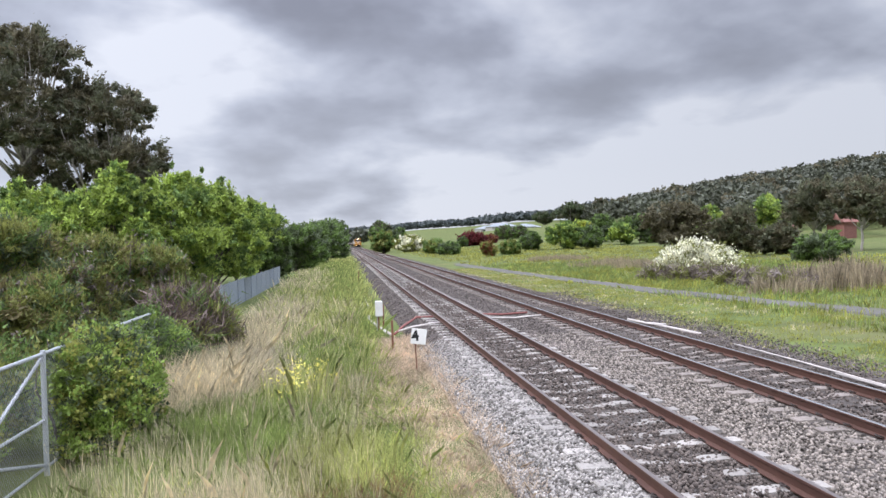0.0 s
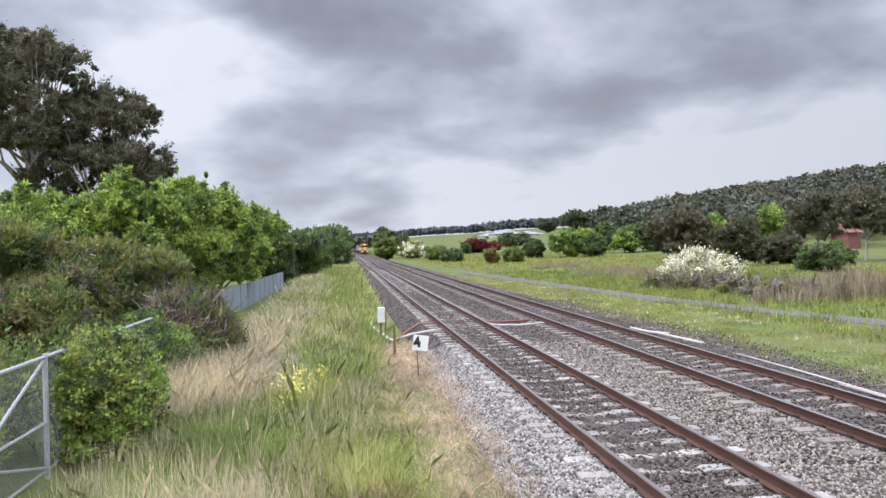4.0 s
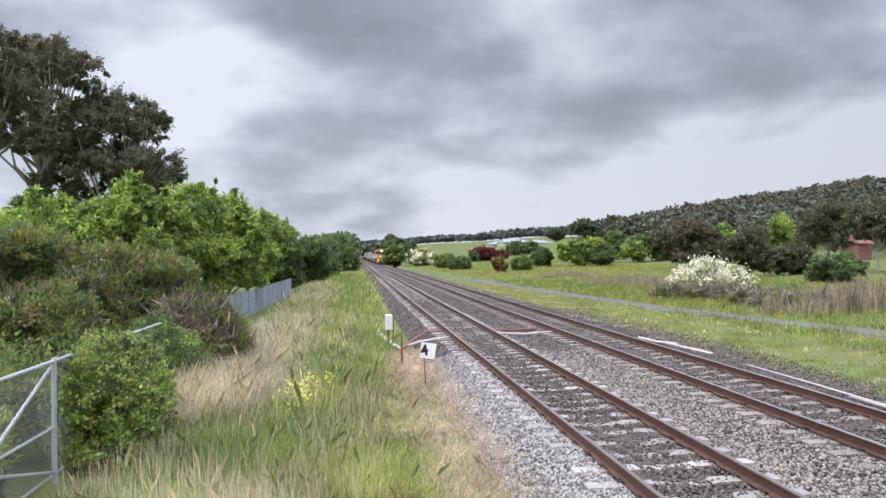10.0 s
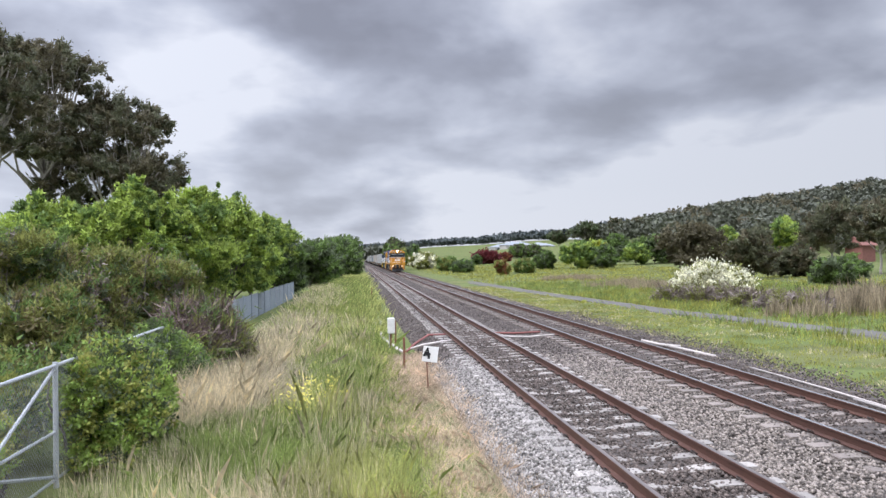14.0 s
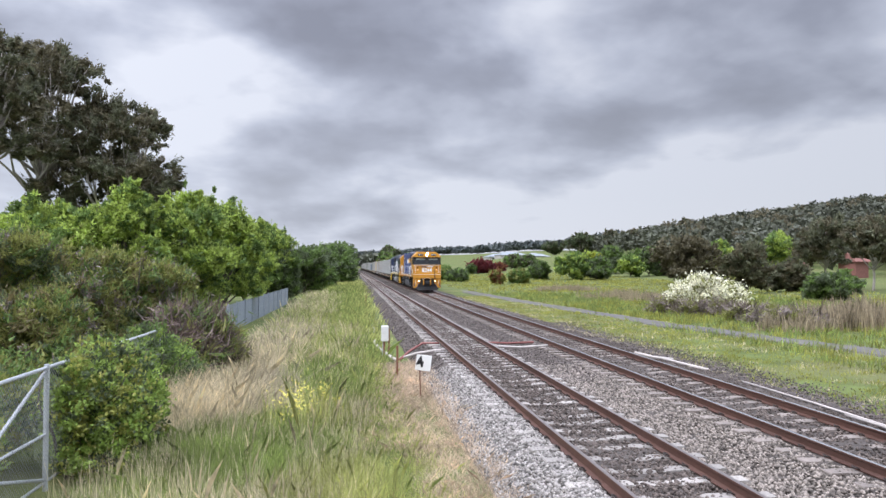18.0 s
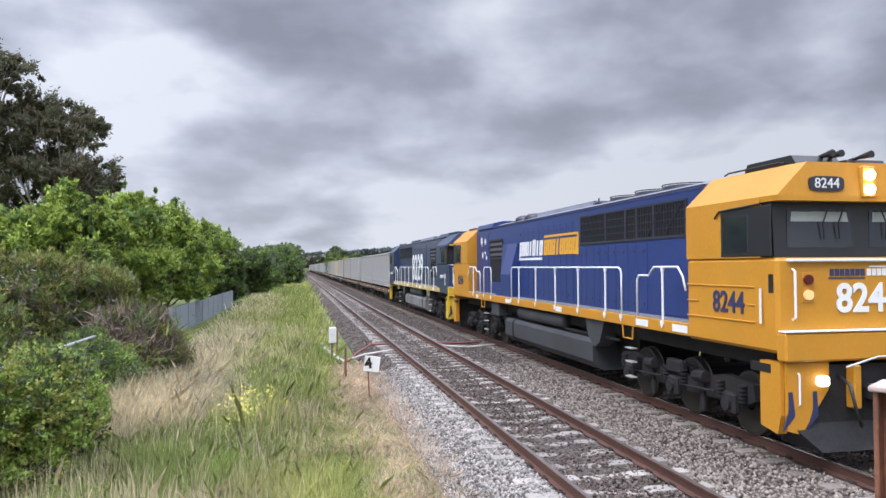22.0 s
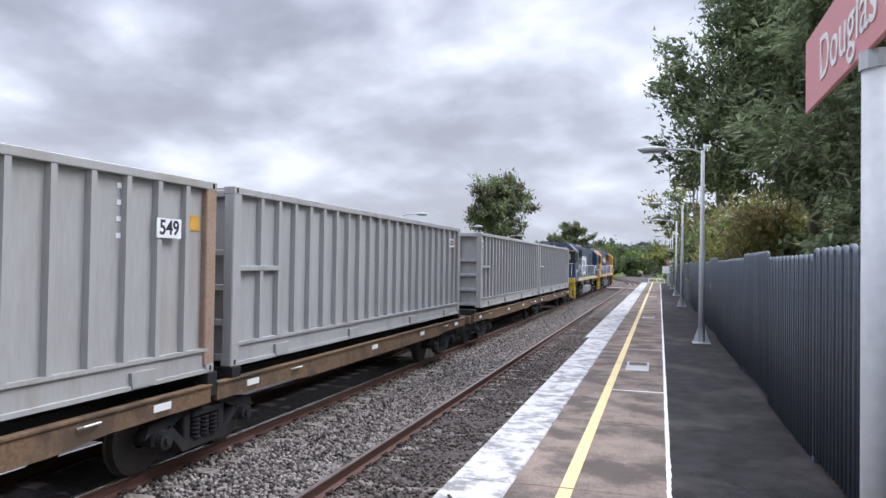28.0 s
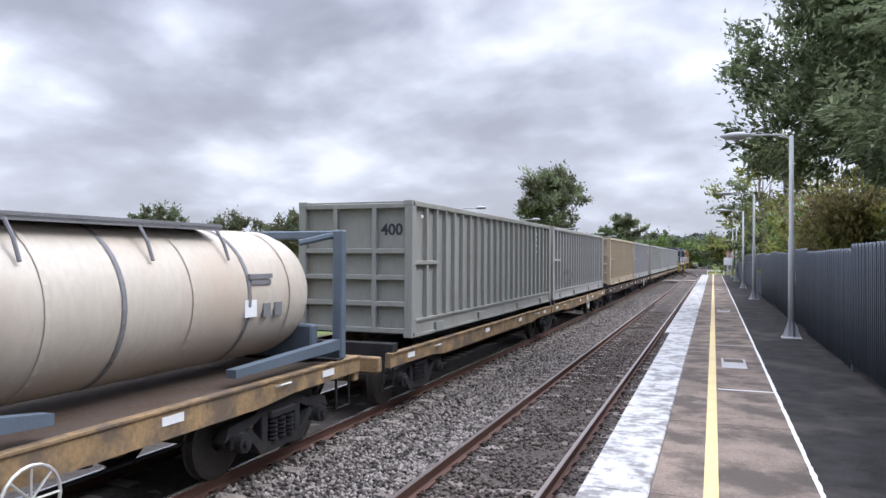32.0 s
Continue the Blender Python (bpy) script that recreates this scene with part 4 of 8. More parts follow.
def logo(parent, sx, y_a, y_b, z_foot, h, m1, m2, over=True):
    """The operator's wordmark as plain slanted blocks in its two colours: y_a where it begins, y_b where it ends."""
    d = 1 if y_b > y_a else -1
    length = abs(y_b - y_a)
    lean = d * 0.16 * h
    n1, n2 = 7, 8
    w = length / (n1 + n2 + 0.6)
    for i in range(n1 + n2):
        g = G()
        y = y_a + d * (i * w + (0.25 * w if i >= n1 else 0))
        stems = ((0.0, 0.36), (0.52, 0.9)) if i not in (3, 5, 10) else ((0.2, 0.62),)
        for a, b in stems:
            sheared(g, *sorted((y + d * a * w, y + d * b * w)), z_foot, z_foot + h * (1.0 if i != 4 else 1.1), sx, lean)
        if len(stems) == 2:
            for za, zb in ((0.0, 0.22), (0.78, 1.0), (0.4, 0.6))[: 2 + i % 2]:
                sheared(g, *sorted((y + d * (0.3 * w ), y + d * 0.6 * w)), z_foot + za * h, z_foot + zb * h, sx, lean * (zb - za), 0.004)
        m = m1 if i < n1 else m2
        part("wordmark_block", g, m, parent)
    gu = sheared(G(), *sorted((y_a - d * 0.05, y_a + d * n1 * w * 0.97)), z_foot - 0.3 * h, z_foot - 0.14 * h, sx, 0)
    part("wordmark_underline", gu, m1, parent)
    part("wordmark_stem", sheared(G(), *sorted((y_a - d * 0.02, y_a + d * 0.3 * w)), z_foot - 0.25 * h, z_foot + 0.02 * h, sx, 0), m1, parent)
    if over:
        ye = y_a + d * (n1 + n2 + 0.5) * w
        part("wordmark_overline", sheared(G(), *sorted((y_a + d * (n1 + 0.4) * w, ye)), z_foot + 1.14 * h, z_foot + 1.28 * h, sx, 0), m2, parent)
        part("wordmark_tail", sheared(G(), *sorted((ye - d * 0.3 * w, ye)), z_foot - 0.05 * h, z_foot + 1.15 * h, sx, lean * 0.4), m2, parent)


def rail_bar(parent, x, pts, r=0.02):
    return part("handrail", G().tube([(x, y, z) for y, z in pts], r, 8), M_white, parent, "white tubular handrail", smooth=True)


def rail_post(parent, x, y, z0=1.60, z1=2.63):
    s = -1 if x < 0 else 1
    g = G().box(x - 0.012, x + 0.012, y - 0.028, y + 0.028, z0 + 0.02, z1, 0.004)
    g.prism([(y - 0.065, z0 + 0.09), (y + 0.065, z0 + 0.09), (y + 0.05, z0 + 0.02), (y, z0 - 0.05), (y - 0.05, z0 + 0.02)],
            *sorted((x + 0.008 * s, x + 0.03 * s)), "x")
    g.box(x - 0.02, x + 0.02, y - 0.045, y + 0.045, z1 - 0.06, z1 + 0.01, 0.006)
    return part("rail_post", g, M_white, parent)


def bogie(parent, yc, axles, r=0.51, frame_mesh=None):
    """A truck: two side frames, axle boxes, springs, and wheels on their axles."""
    b = part("bogie_frame", frame_mesh or bogie_frame(axles), M_under, parent, "grimy cast truck frame", at=pose(0, yc, 0))
    for y in axles:
        for s in (-1, 1):
            key = ("wheel", r)
            if key not in MESHES:
                g = G()
                prof = [(-0.07, 0.12), (-0.07, r * 0.9), (-0.05, r), (0.05, r), (0.065, r + 0.02), (0.08, r + 0.02), (0.08, r * 0.88),
                        (0.03, r * 0.8), (0.02, 0.2), (0.1, 0.12)]
                n = 24
                for (xa, ra), (xb, rb) in zip(prof, prof[1:]):
                    vs = [(x, rr * math.cos(2 * math.pi * k / n), rr * math.sin(2 * math.pi * k / n)) for x, rr in ((xa, ra), (xb, rb)) for k in range(n)]
                    g.add(vs, [(k, (k + 1) % n, n + (k + 1) % n, n + k) for k in range(n)])
                g.tube([(-0.16, 0, 0), (0.7525, 0, 0)], 0.09, 10)
                MESHES[key] = g.mesh("wheel", M_steel)
            part("wheel", MESHES[key], M_steel, b, at=pose(s * 0.7525, y, r - 0.02, 0, 0, 180 if s > 0 else 0))
    return b


MESHES = {}


def bogie_frame(axles):
    key = ("bogie", tuple(axles))
    if key in MESHES:
        return MESHES[key]
    g = G()
    a, b = min(axles), max(axles)
    for s in (-1, 1):
        x0, x1 = s * 0.98, s * 1.12
        top = [(a - 0.55, 0.62), (a - 0.5, 0.86), (a + 0.25, 0.92), ((a + b) / 2 - 0.5, 0.74), ((a + b) / 2 + 0.5, 0.74), (b - 0.25, 0.92), (b + 0.5, 0.86), (b + 0.55, 0.62)]
        low = [(b + 0.3, 0.5), ((a + b) / 2 + 0.4, 0.46), ((a + b) / 2 - 0.4, 0.46), (a - 0.3, 0.5)]
        g.prism(top + low, min(x0, x1), max(x0, x1), "x")
        for y in axles:
            xa, xb = sorted((s * 1.1, s * 1.24))
            g.box(xa, xb, y - 0.17, y + 0.17, 0.33, 0.68, 0.04)
            g.tube([(s * 1.2, y, 0.5), (s * 1.29, y, 0.5)], 0.11, 12)
            for dy in (-0.3, 0.3):
                for k in range(5):
                    g.tube([(s * 1.16, y + dy, 0.56 + k * 0.06), (s * 1.16, y + dy, 0.585 + k * 0.06)], 0.075, 10)
        g.box(*sorted((s * 1.05, s * 1.2)), (a + b) / 2 - 0.28, (a + b) / 2 + 0.28, 0.72, 0.98, 0.04)
        for y in [(p + q) / 2 for p, q in zip(axles, axles[1:])]:
            g.tube([(s * 1.2, y - 0.22, 0.82), (s * 1.2, y + 0.1, 0.80)], 0.1, 10)
            g.box(*sorted((s * 1.08, s * 1.16)), y - 0.06, y + 0.06, 0.2, 0.75, 0.02)
            g.tube([(s * 1.22, y - 0.5, 0.62), (s * 1.22, y + 0.4, 0.58)], 0.025, 6)
    g.box(-1.0, 1.0, (a + b) / 2 - 0.25, (a + b) / 2 + 0.25, 0.5, 0.85, 0.03)
    g.box(-1.0, 1.0, a - 0.5, a - 0.42, 0.5, 0.7)
    g.box(-1.0, 1.0, b + 0.42, b + 0.5, 0.5, 0.7)
    MESHES[key] = g.mesh("bogie_frame", M_under)
    return MESHES[key]


def cab(loco, y0, d, paint, lower, number, num_mat, num_front, fresh, k_=1.0):
    """A full-width cab whose nose is at y0; d = +1 where the loco lies ahead of it in y."""
    Y = lambda s: y0 + d * s * (k_ if s > 0.2 else 1.0)
    body = part("cab_body", cab_shell(y0, d, k_), paint, loco, "full-width driver's cab")
    # windscreen surround and panes
    g = G()
    vs = [(x, Y(s), z) for s, z in ((0.10, 2.80), (0.16, 3.61)) for x in (-1.41, 1.41)] + [(x, Y(s), z) for s, z in ((0.5, 2.80), (0.5, 3.61)) for x in (-1.41, 1.41)]
    g.add(vs, [(0, 1, 3, 2), (4, 6, 7, 5), (0, 4, 5, 1), (2, 3, 7, 6), (0, 2, 6, 4), (1, 5, 7, 3)])
    part("windscreen_surround", g, M_mask, loco, "black windscreen surround")
    for sx in (-1, 1):
        xa, xb = sorted((sx * 0.13, sx * 1.2))
        p = [(xa, Y(0.105), 2.93), (xb, Y(0.105), 2.93), (xb - 0.03, Y(0.14), 3.47), (xa + 0.03, Y(0.14), 3.47)]
        q = [(x, y + d * 0.02, z) for x, y, z in p]
        w = part("windscreen", G().add(p + q, [(0, 1, 2, 3), (4, 7, 6, 5), (0, 4, 5, 1), (1, 5, 6, 2), (2, 6, 7, 3), (3, 7, 4, 0)]), M_glass, loco, "dark tinted windscreen pane")
        z0 = 3.30 if fresh and d > 0 else 3.02
        k = lambda z: 0.099 + (z - 2.93) * 0.065
        part("sun_blind", G().add([(xa + 0.07, Y(k(z0)), z0), (xb - 0.07, Y(k(z0)), z0), (xb - 0.09, Y(k(3.44)), 3.44), (xa + 0.09, Y(k(3.44)), 3.44),
                                   (xa + 0.07, Y(k(z0) + 0.01), z0), (xb - 0.07, Y(k(z0) + 0.01), z0), (xb - 0.09, Y(k(3.44) + 0.01), 3.44), (xa + 0.09, Y(k(3.44) + 0.01), 3.44)],
                                  [(0, 1, 2, 3), (4, 7, 6, 5), (0, 4, 5, 1), (1, 5, 6, 2), (2, 6, 7, 3), (3, 7, 4, 0)]), M_blind, w, "pale blind behind the windscreen")
        for dx in (0.3, 0.55):
            part("wiper", G().tube([(sx * dx, Y(0.085), 3.5), (sx * (dx + 0.1), Y(0.075), 3.28), (sx * (dx + 0.08), Y(0.08), 3.05)], 0.011, 5), M_black, w)
        # side window, hood over it, grab rail, ribs, number
        x = sx * 1.455
        xi, xo = sorted((sx * 1.435, sx * 1.462))
        part("side_window_frame", G().box(xi, xo, *sorted((Y(0.11), Y(1.32))), 2.81, 3.53, 0.01), M_mask, loco, "black side window frame")
        xg, xh = sorted((sx * 1.45, sx * 1.468))
        part("side_window", G().box(xg, xh, *sorted((Y(0.62), Y(1.26))), 2.87, 3.42, 0.006), M_glass, loco, "sliding cab side window")
        part("rain_gutter", G().tube([(sx * 1.47, Y(0.3), 3.56), (sx * 1.47, Y(1.34), 3.52), (sx * 1.475, Y(1.46), 3.42)], 0.016, 6), M_black, loco)
        for z in (2.37, 2.11, 1.86):
            for a_, b_ in (((0.5, 2.33),) if z != 2.11 else ((0.5, 0.66), (1.98, 2.33))):
                part("body_rib", G().box(*sorted((sx * 1.445, sx * 1.468)), *sorted((Y(a_), Y(b_))), z - 0.012, z + 0.012, 0.006), paint, loco)
        part("grab_rail", G().tube([(sx * 1.5, Y(0.3), 1.86), (sx * 1.5, Y(0.3), 2.36)], 0.018, 7), M_white, loco)
        # the recess is a flat black block, its shade given as colour
        part("door_recess", G().box(*sorted((sx * 1.44, sx * 1.457)), *sorted((Y(0.08), Y(0.18))), 2.3, 2.56), M_mask, loco)
        if number:
            lettering("cab_number", number, 0.46, num_mat, loco, side_pose(sx * 1.458, Y(1.15 if k_ == 1.0 else 1.28), 2.11), "painted fleet number on the cab side", bold=0.008, wide=0.9 if k_ == 1.0 else 1.0)
        # nose fittings
        xs = sx * 1.22
        part("nose_grab_rail", G().tube([(xs, Y(-0.01), 1.93), (xs, Y(-0.07), 1.96), (xs, Y(-0.07), 2.6), (xs, Y(-0.01), 2.63)], 0.018, 7), M_white, loco)
        part("marker_panel", G().box(sx * 0.98 - 0.09, sx * 0.98 + 0.09, *sorted((Y(-0.012), Y(0.02))), 2.16, 2.58, 0.008), paint, loco)
        part("marker_light", G().tube([(sx * 0.98, Y(-0.05), 2.48), (sx * 0.98, Y(0), 2.48)], 0.07, 14), M_red, loco, "dark red marker light")
        part("marker_light", G().tube([(sx * 0.98, Y(-0.05), 2.27), (sx * 0.98, Y(0), 2.27)], 0.07, 14), M_amber if fresh and d > 0 else M_red, loco, "amber marker light")
        part("ditch_light", G().box(sx * 0.86 - 0.075, sx * 0.86 + 0.075, *sorted((Y(-0.2), Y(-0.05))), 1.02, 1.165, 0.03), M_lamp_low if fresh and d > 0 else M_chrome, loco, "square ditch light")
        part("pilot_side", G().prism([(Y(0.42), 1.34), (Y(-0.02), 1.34), (Y(-0.02), 0.62), (Y(0.05), 0.36), (Y(0.42), 0.42)], *sorted((sx * 1.3, sx * 1.44)), "x"), lower, loco, "yellow pilot side plate")
        # black block painted in for the shade of an uncut step slot
        part("step_slot", G().box(*sorted((sx * 1.4, sx * 1.45)), *sorted((Y(0.18), Y(0.62))), 1.18, 1.3), M_black, loco)
        part("pilot_grab_rail", G().tube([(sx * 1.2, Y(-0.02), 0.72), (sx * 1.2, Y(-0.1), 0.78), (sx * 1.2, Y(-0.1), 1.18), (sx * 1.2, Y(-0.02), 1.24)], 0.015, 6), M_white, loco)
        part("pilot_corner", G().prism([(sx * 0.72, 1.34), (sx * 1.38, 1.34), (sx * 1.38, 0.42), (sx * 1.16, 0.36), (sx * 0.72, 0.98)], *sorted((Y(-0.075), Y(-0.03))), "y"), lower, loco, "yellow pilot corner plate")
        for xa, xb in ((0.74, 0.92), (1.1, 1.3)):
            part("pilot_stripe", G().prism([(sx * (xb + 0.06), 0.95), (sx * xb, 0.95), (sx * (xa + 0.16), 0.62), (sx * (xa + 0.34), 0.42), (sx * (xb + 0.06), 0.7)], *sorted((Y(-0.082), Y(-0.06))), "y"), M_number_blue, loco)
        part("number_box", G().prism([(sx * 0.68 + 0.28 * math.copysign(abs(math.cos(a)) ** 0.45, math.cos(a)), 3.82 + 0.105 * math.copysign(abs(math.sin(a)) ** 0.45, math.sin(a))) for a in np.linspace(0, 2 * math.pi, 17)[:-1]],
                                     *sorted((Y(-0.055), Y(0.10))), "y"), M_plate, loco, "dark illuminated number box")
        lettering("number_box_digits", number or "8229", 0.2, M_white, loco, pose(sx * 0.68, Y(-0.057), 3.82, 90, 0, 0 if d > 0 else 180), "white digits in the number box")
    # nose skirt, ledge, pilot, coupler
    part("nose_ledge", G().box(-1.3, 1.3, *sorted((Y(-0.06), Y(0.03))), 2.73, 2.77, 0.012), M_white if fresh else M_chrome, loco)
    part("anticlimber", G().box(-1.45, 1.45, *sorted((Y(-0.16), Y(0.05))), 1.36, 1.76, 0.03), lower, loco, "yellow front skirt with a ledge")
    part("skirt_trim", G().box(-1.45, 1.45, *sorted((Y(-0.175), Y(0.0))), 1.765, 1.785, 0.006), M_white, loco)
    part("pilot", G().add([(-1.35, Y(-0.05), 1.3), (1.35, Y(-0.05), 1.3), (1.3, Y(-0.02), 0.5), (-1.3, Y(-0.02), 0.5), (-1.0, Y(-0.28), 0.16), (1.0, Y(-0.28), 0.16),
                           (-1.35, Y(0.3), 1.3), (1.35, Y(0.3), 1.3), (1.2, Y(0.3), 0.2), (-1.2, Y(0.3), 0.2)],
                          [(0, 1, 2, 3), (3, 2, 5, 4), (6, 9, 8, 7), (0, 6, 7, 1), (4, 5, 8, 9), (0, 3, 9, 6), (1, 7, 8, 2), (3, 4, 9), (2, 8, 5)]), M_under, loco, "dark steel pilot and plough")
    part("coupler", G().box(-0.16, 0.16, *sorted((Y(-0.72), Y(0.0))), 0.78, 1.02, 0.05).box(-0.24, 0.24, *sorted((Y(-0.86), Y(-0.55))), 0.74, 1.08, 0.08), M_under, loco, "cast knuckle coupler")
    part("coupler_pocket", G().box(-0.42, -0.3, *sorted((Y(-0.2), Y(-0.02))), 0.7, 1.3, 0.02).box(0.3, 0.42, *sorted((Y(-0.2), Y(-0.02))), 0.7, 1.3, 0.02), lower, loco)
    for x, sag in ((-0.55, 0.25), (0.5, 0.3), (0.68, 0.22)):
        part("brake_hose", G().tube([(x, Y(-0.05), 1.15), (x * 1.05, Y(-0.3), 1.05), (x * 1.02, Y(-0.4), 1.05 - sag * 1.5), (x * 0.8, Y(-0.34), 0.5)], 0.024, 7), M_black, loco, "hanging rubber brake hose", smooth=True)
    part("jumper_cable", G().tube([(0.72, Y(-0.06), 2.28), (0.8, Y(-0.16), 2.1), (0.78, Y(-0.22), 1.6), (0.86, Y(-0.24), 1.2), (0.98, Y(-0.2), 0.95)], 0.032, 8), M_black, loco, "black jumper cable on the nose", smooth=True)
    part("jumper_socket", G().box(0.62, 0.8, *sorted((Y(-0.14), Y(0.0))), 2.22, 2.36, 0.03), lower, loco)
    part("uncoupling_lever", G().tube([(-0.55, Y(-0.2), 1.28), (-0.1, Y(-0.26), 1.42), (0.1, Y(-0.26), 1.42), (0.5, Y(-0.2), 1.3)], 0.014, 6), M_chrome, loco)
    # headlights over the windscreen
    part("headlight_box", G().box(-0.13, 0.11, *sorted((Y(-0.07), Y(0.3))), 3.63, 4.08, 0.02), M_mask if not fresh else paint, loco)
    for z in (3.75, 3.95):
        part("headlight", G().tube([(-0.01, Y(-0.10), z), (-0.01, Y(0.0), z)], 0.075, 16), M_lamp_on if fresh and d > 0 else M_chrome, loco, "round headlight")
    # roof: air conditioner, horns, grab rails
    za = 4.29 if d > 0 else 4.22
    part("air_conditioner", G().prism([(Y(0.34), 4.13), (Y(0.46), za), (Y(1.5), za), (Y(1.6), 4.13)], -0.85, -0.1, "x").prism([(Y(0.5), 4.13), (Y(0.55), za - 0.03), (Y(1.4), za - 0.03), (Y(1.5), 4.13)], 0.15, 0.8, "x"), M_mask, loco, "black roof air conditioner")
    for x in (-0.35, -0.2, 0.3) if d > 0 else ():
        part("horn", G().tube([(x, Y(0.22), 4.3), (x, Y(0.5), 4.28), (x, Y(0.66), 4.27)], [0.055, 0.025, 0.02], 10), M_black, loco, "trumpet horn")
    part("roof_rail", G().tube([(-0.93, Y(0.5), 4.17), (-0.93, Y(0.6), 4.2), (-0.93, Y(1.9), 4.2), (-0.93, Y(2.0), 4.17)], 0.014, 6), M_black, loco)
    front = pose(0, Y(-0.012), 2.2, 90, 0, 0 if d > 0 else 180)
    lettering("nose_number", number or "8229", 0.56, num_front, loco, front, "large fleet number across the nose", bold=0.014, wide=0.95)
    if fresh:
        for i in range(15):
            xa = -0.62 * d + d * i * 0.083 + (0.02 * d if i >= 7 else 0)
            u, v = sorted((xa, xa + d * 0.066))
            part("nose_wordmark_block", G().box(u, v, *sorted((Y(-0.008), Y(0.01))), 2.53, 2.63), M_number_blue if i < 7 else M_white, loco)
        part("nose_wordmark_line", G().box(*sorted((-0.64 * d, -0.05 * d)), *sorted((Y(-0.008), Y(0.01))), 2.49, 2.51), M_number_blue, loco)
        part("nose_wordmark_line", G().box(*sorted((0.02 * d, 0.66 * d)), *sorted((Y(-0.008), Y(0.01))), 2.65, 2.67), M_white, loco)
    return body


def cab_shell(y0, d, k_=1.0):
    Y = lambda s: y0 + d * s * (k_ if s > 0.5 else 1.0)
    g = G()
    g.box(-1.45, 1.45, *sorted((Y(0.0), Y(2.35))), 1.46, 2.79, 0.05)
    poly = [(-1.45, 2.79), (-1.45, 3.66), (-0.95, 4.14), (0.95, 4.14), (1.45, 3.66), (1.45, 2.79)]
    g.prism(poly, *sorted((Y(0.36), Y(2.35))), "y")
    vs = [(-1.44, Y(-0.04), 3.58), (1.44, Y(-0.04), 3.58), (1.45, Y(-0.04), 3.66), (-1.45, Y(-0.04), 3.66), (0.95, Y(0.0), 4.13), (-0.95, Y(0.0), 4.13),
          (0.95, Y(0.362), 4.139), (-0.95, Y(0.362), 4.139), (1.449, Y(0.362), 3.66), (-1.449, Y(0.362), 3.66), (1.44, Y(0.362), 3.58), (-1.44, Y(0.362), 3.58)]
    g.add(vs, [(0, 1, 2, 3), (3, 2, 4, 5), (5, 4, 6, 7), (2, 8, 6, 4), (3, 5, 7, 9), (0, 3, 9, 11), (1, 10, 8, 2), (0, 11, 10, 1), (7, 6, 8, 10, 11, 9)])
    return g


DOORS_HIGH = [8.45, 8.90, 9.33, 9.81, 10.28, 10.71, 11.12, 11.59, 12.05, 12.55, 12.95]
DOORS_LOW = [4.5, 4.95, 5.36, 5.94, 6.32, 6.79, 7.13, 7.57, 7.91, 8.33]


def door_mesh(w, h, paint):
    key = ("door", round(w, 3), round(h, 3), paint.name)
    if key not in MESHES:
        MESHES[key] = G().box(-0.012, 0.012, -w / 2 + 0.008, w / 2 - 0.008, -h / 2, h / 2, 0.004).mesh("hood_door", paint)
    return MESHES[key]


def latch_mesh():
    if "latch" not in MESHES:
        g = G().box(-0.02, 0.006, -0.032, 0.032, -0.045, 0.045, 0.006)
        g.box(-0.026, -0.018, -0.022, 0.022, -0.012, 0.006, 0.002)
        MESHES["latch"] = g.mesh("latch", M_plate)
    return MESHES["latch"]


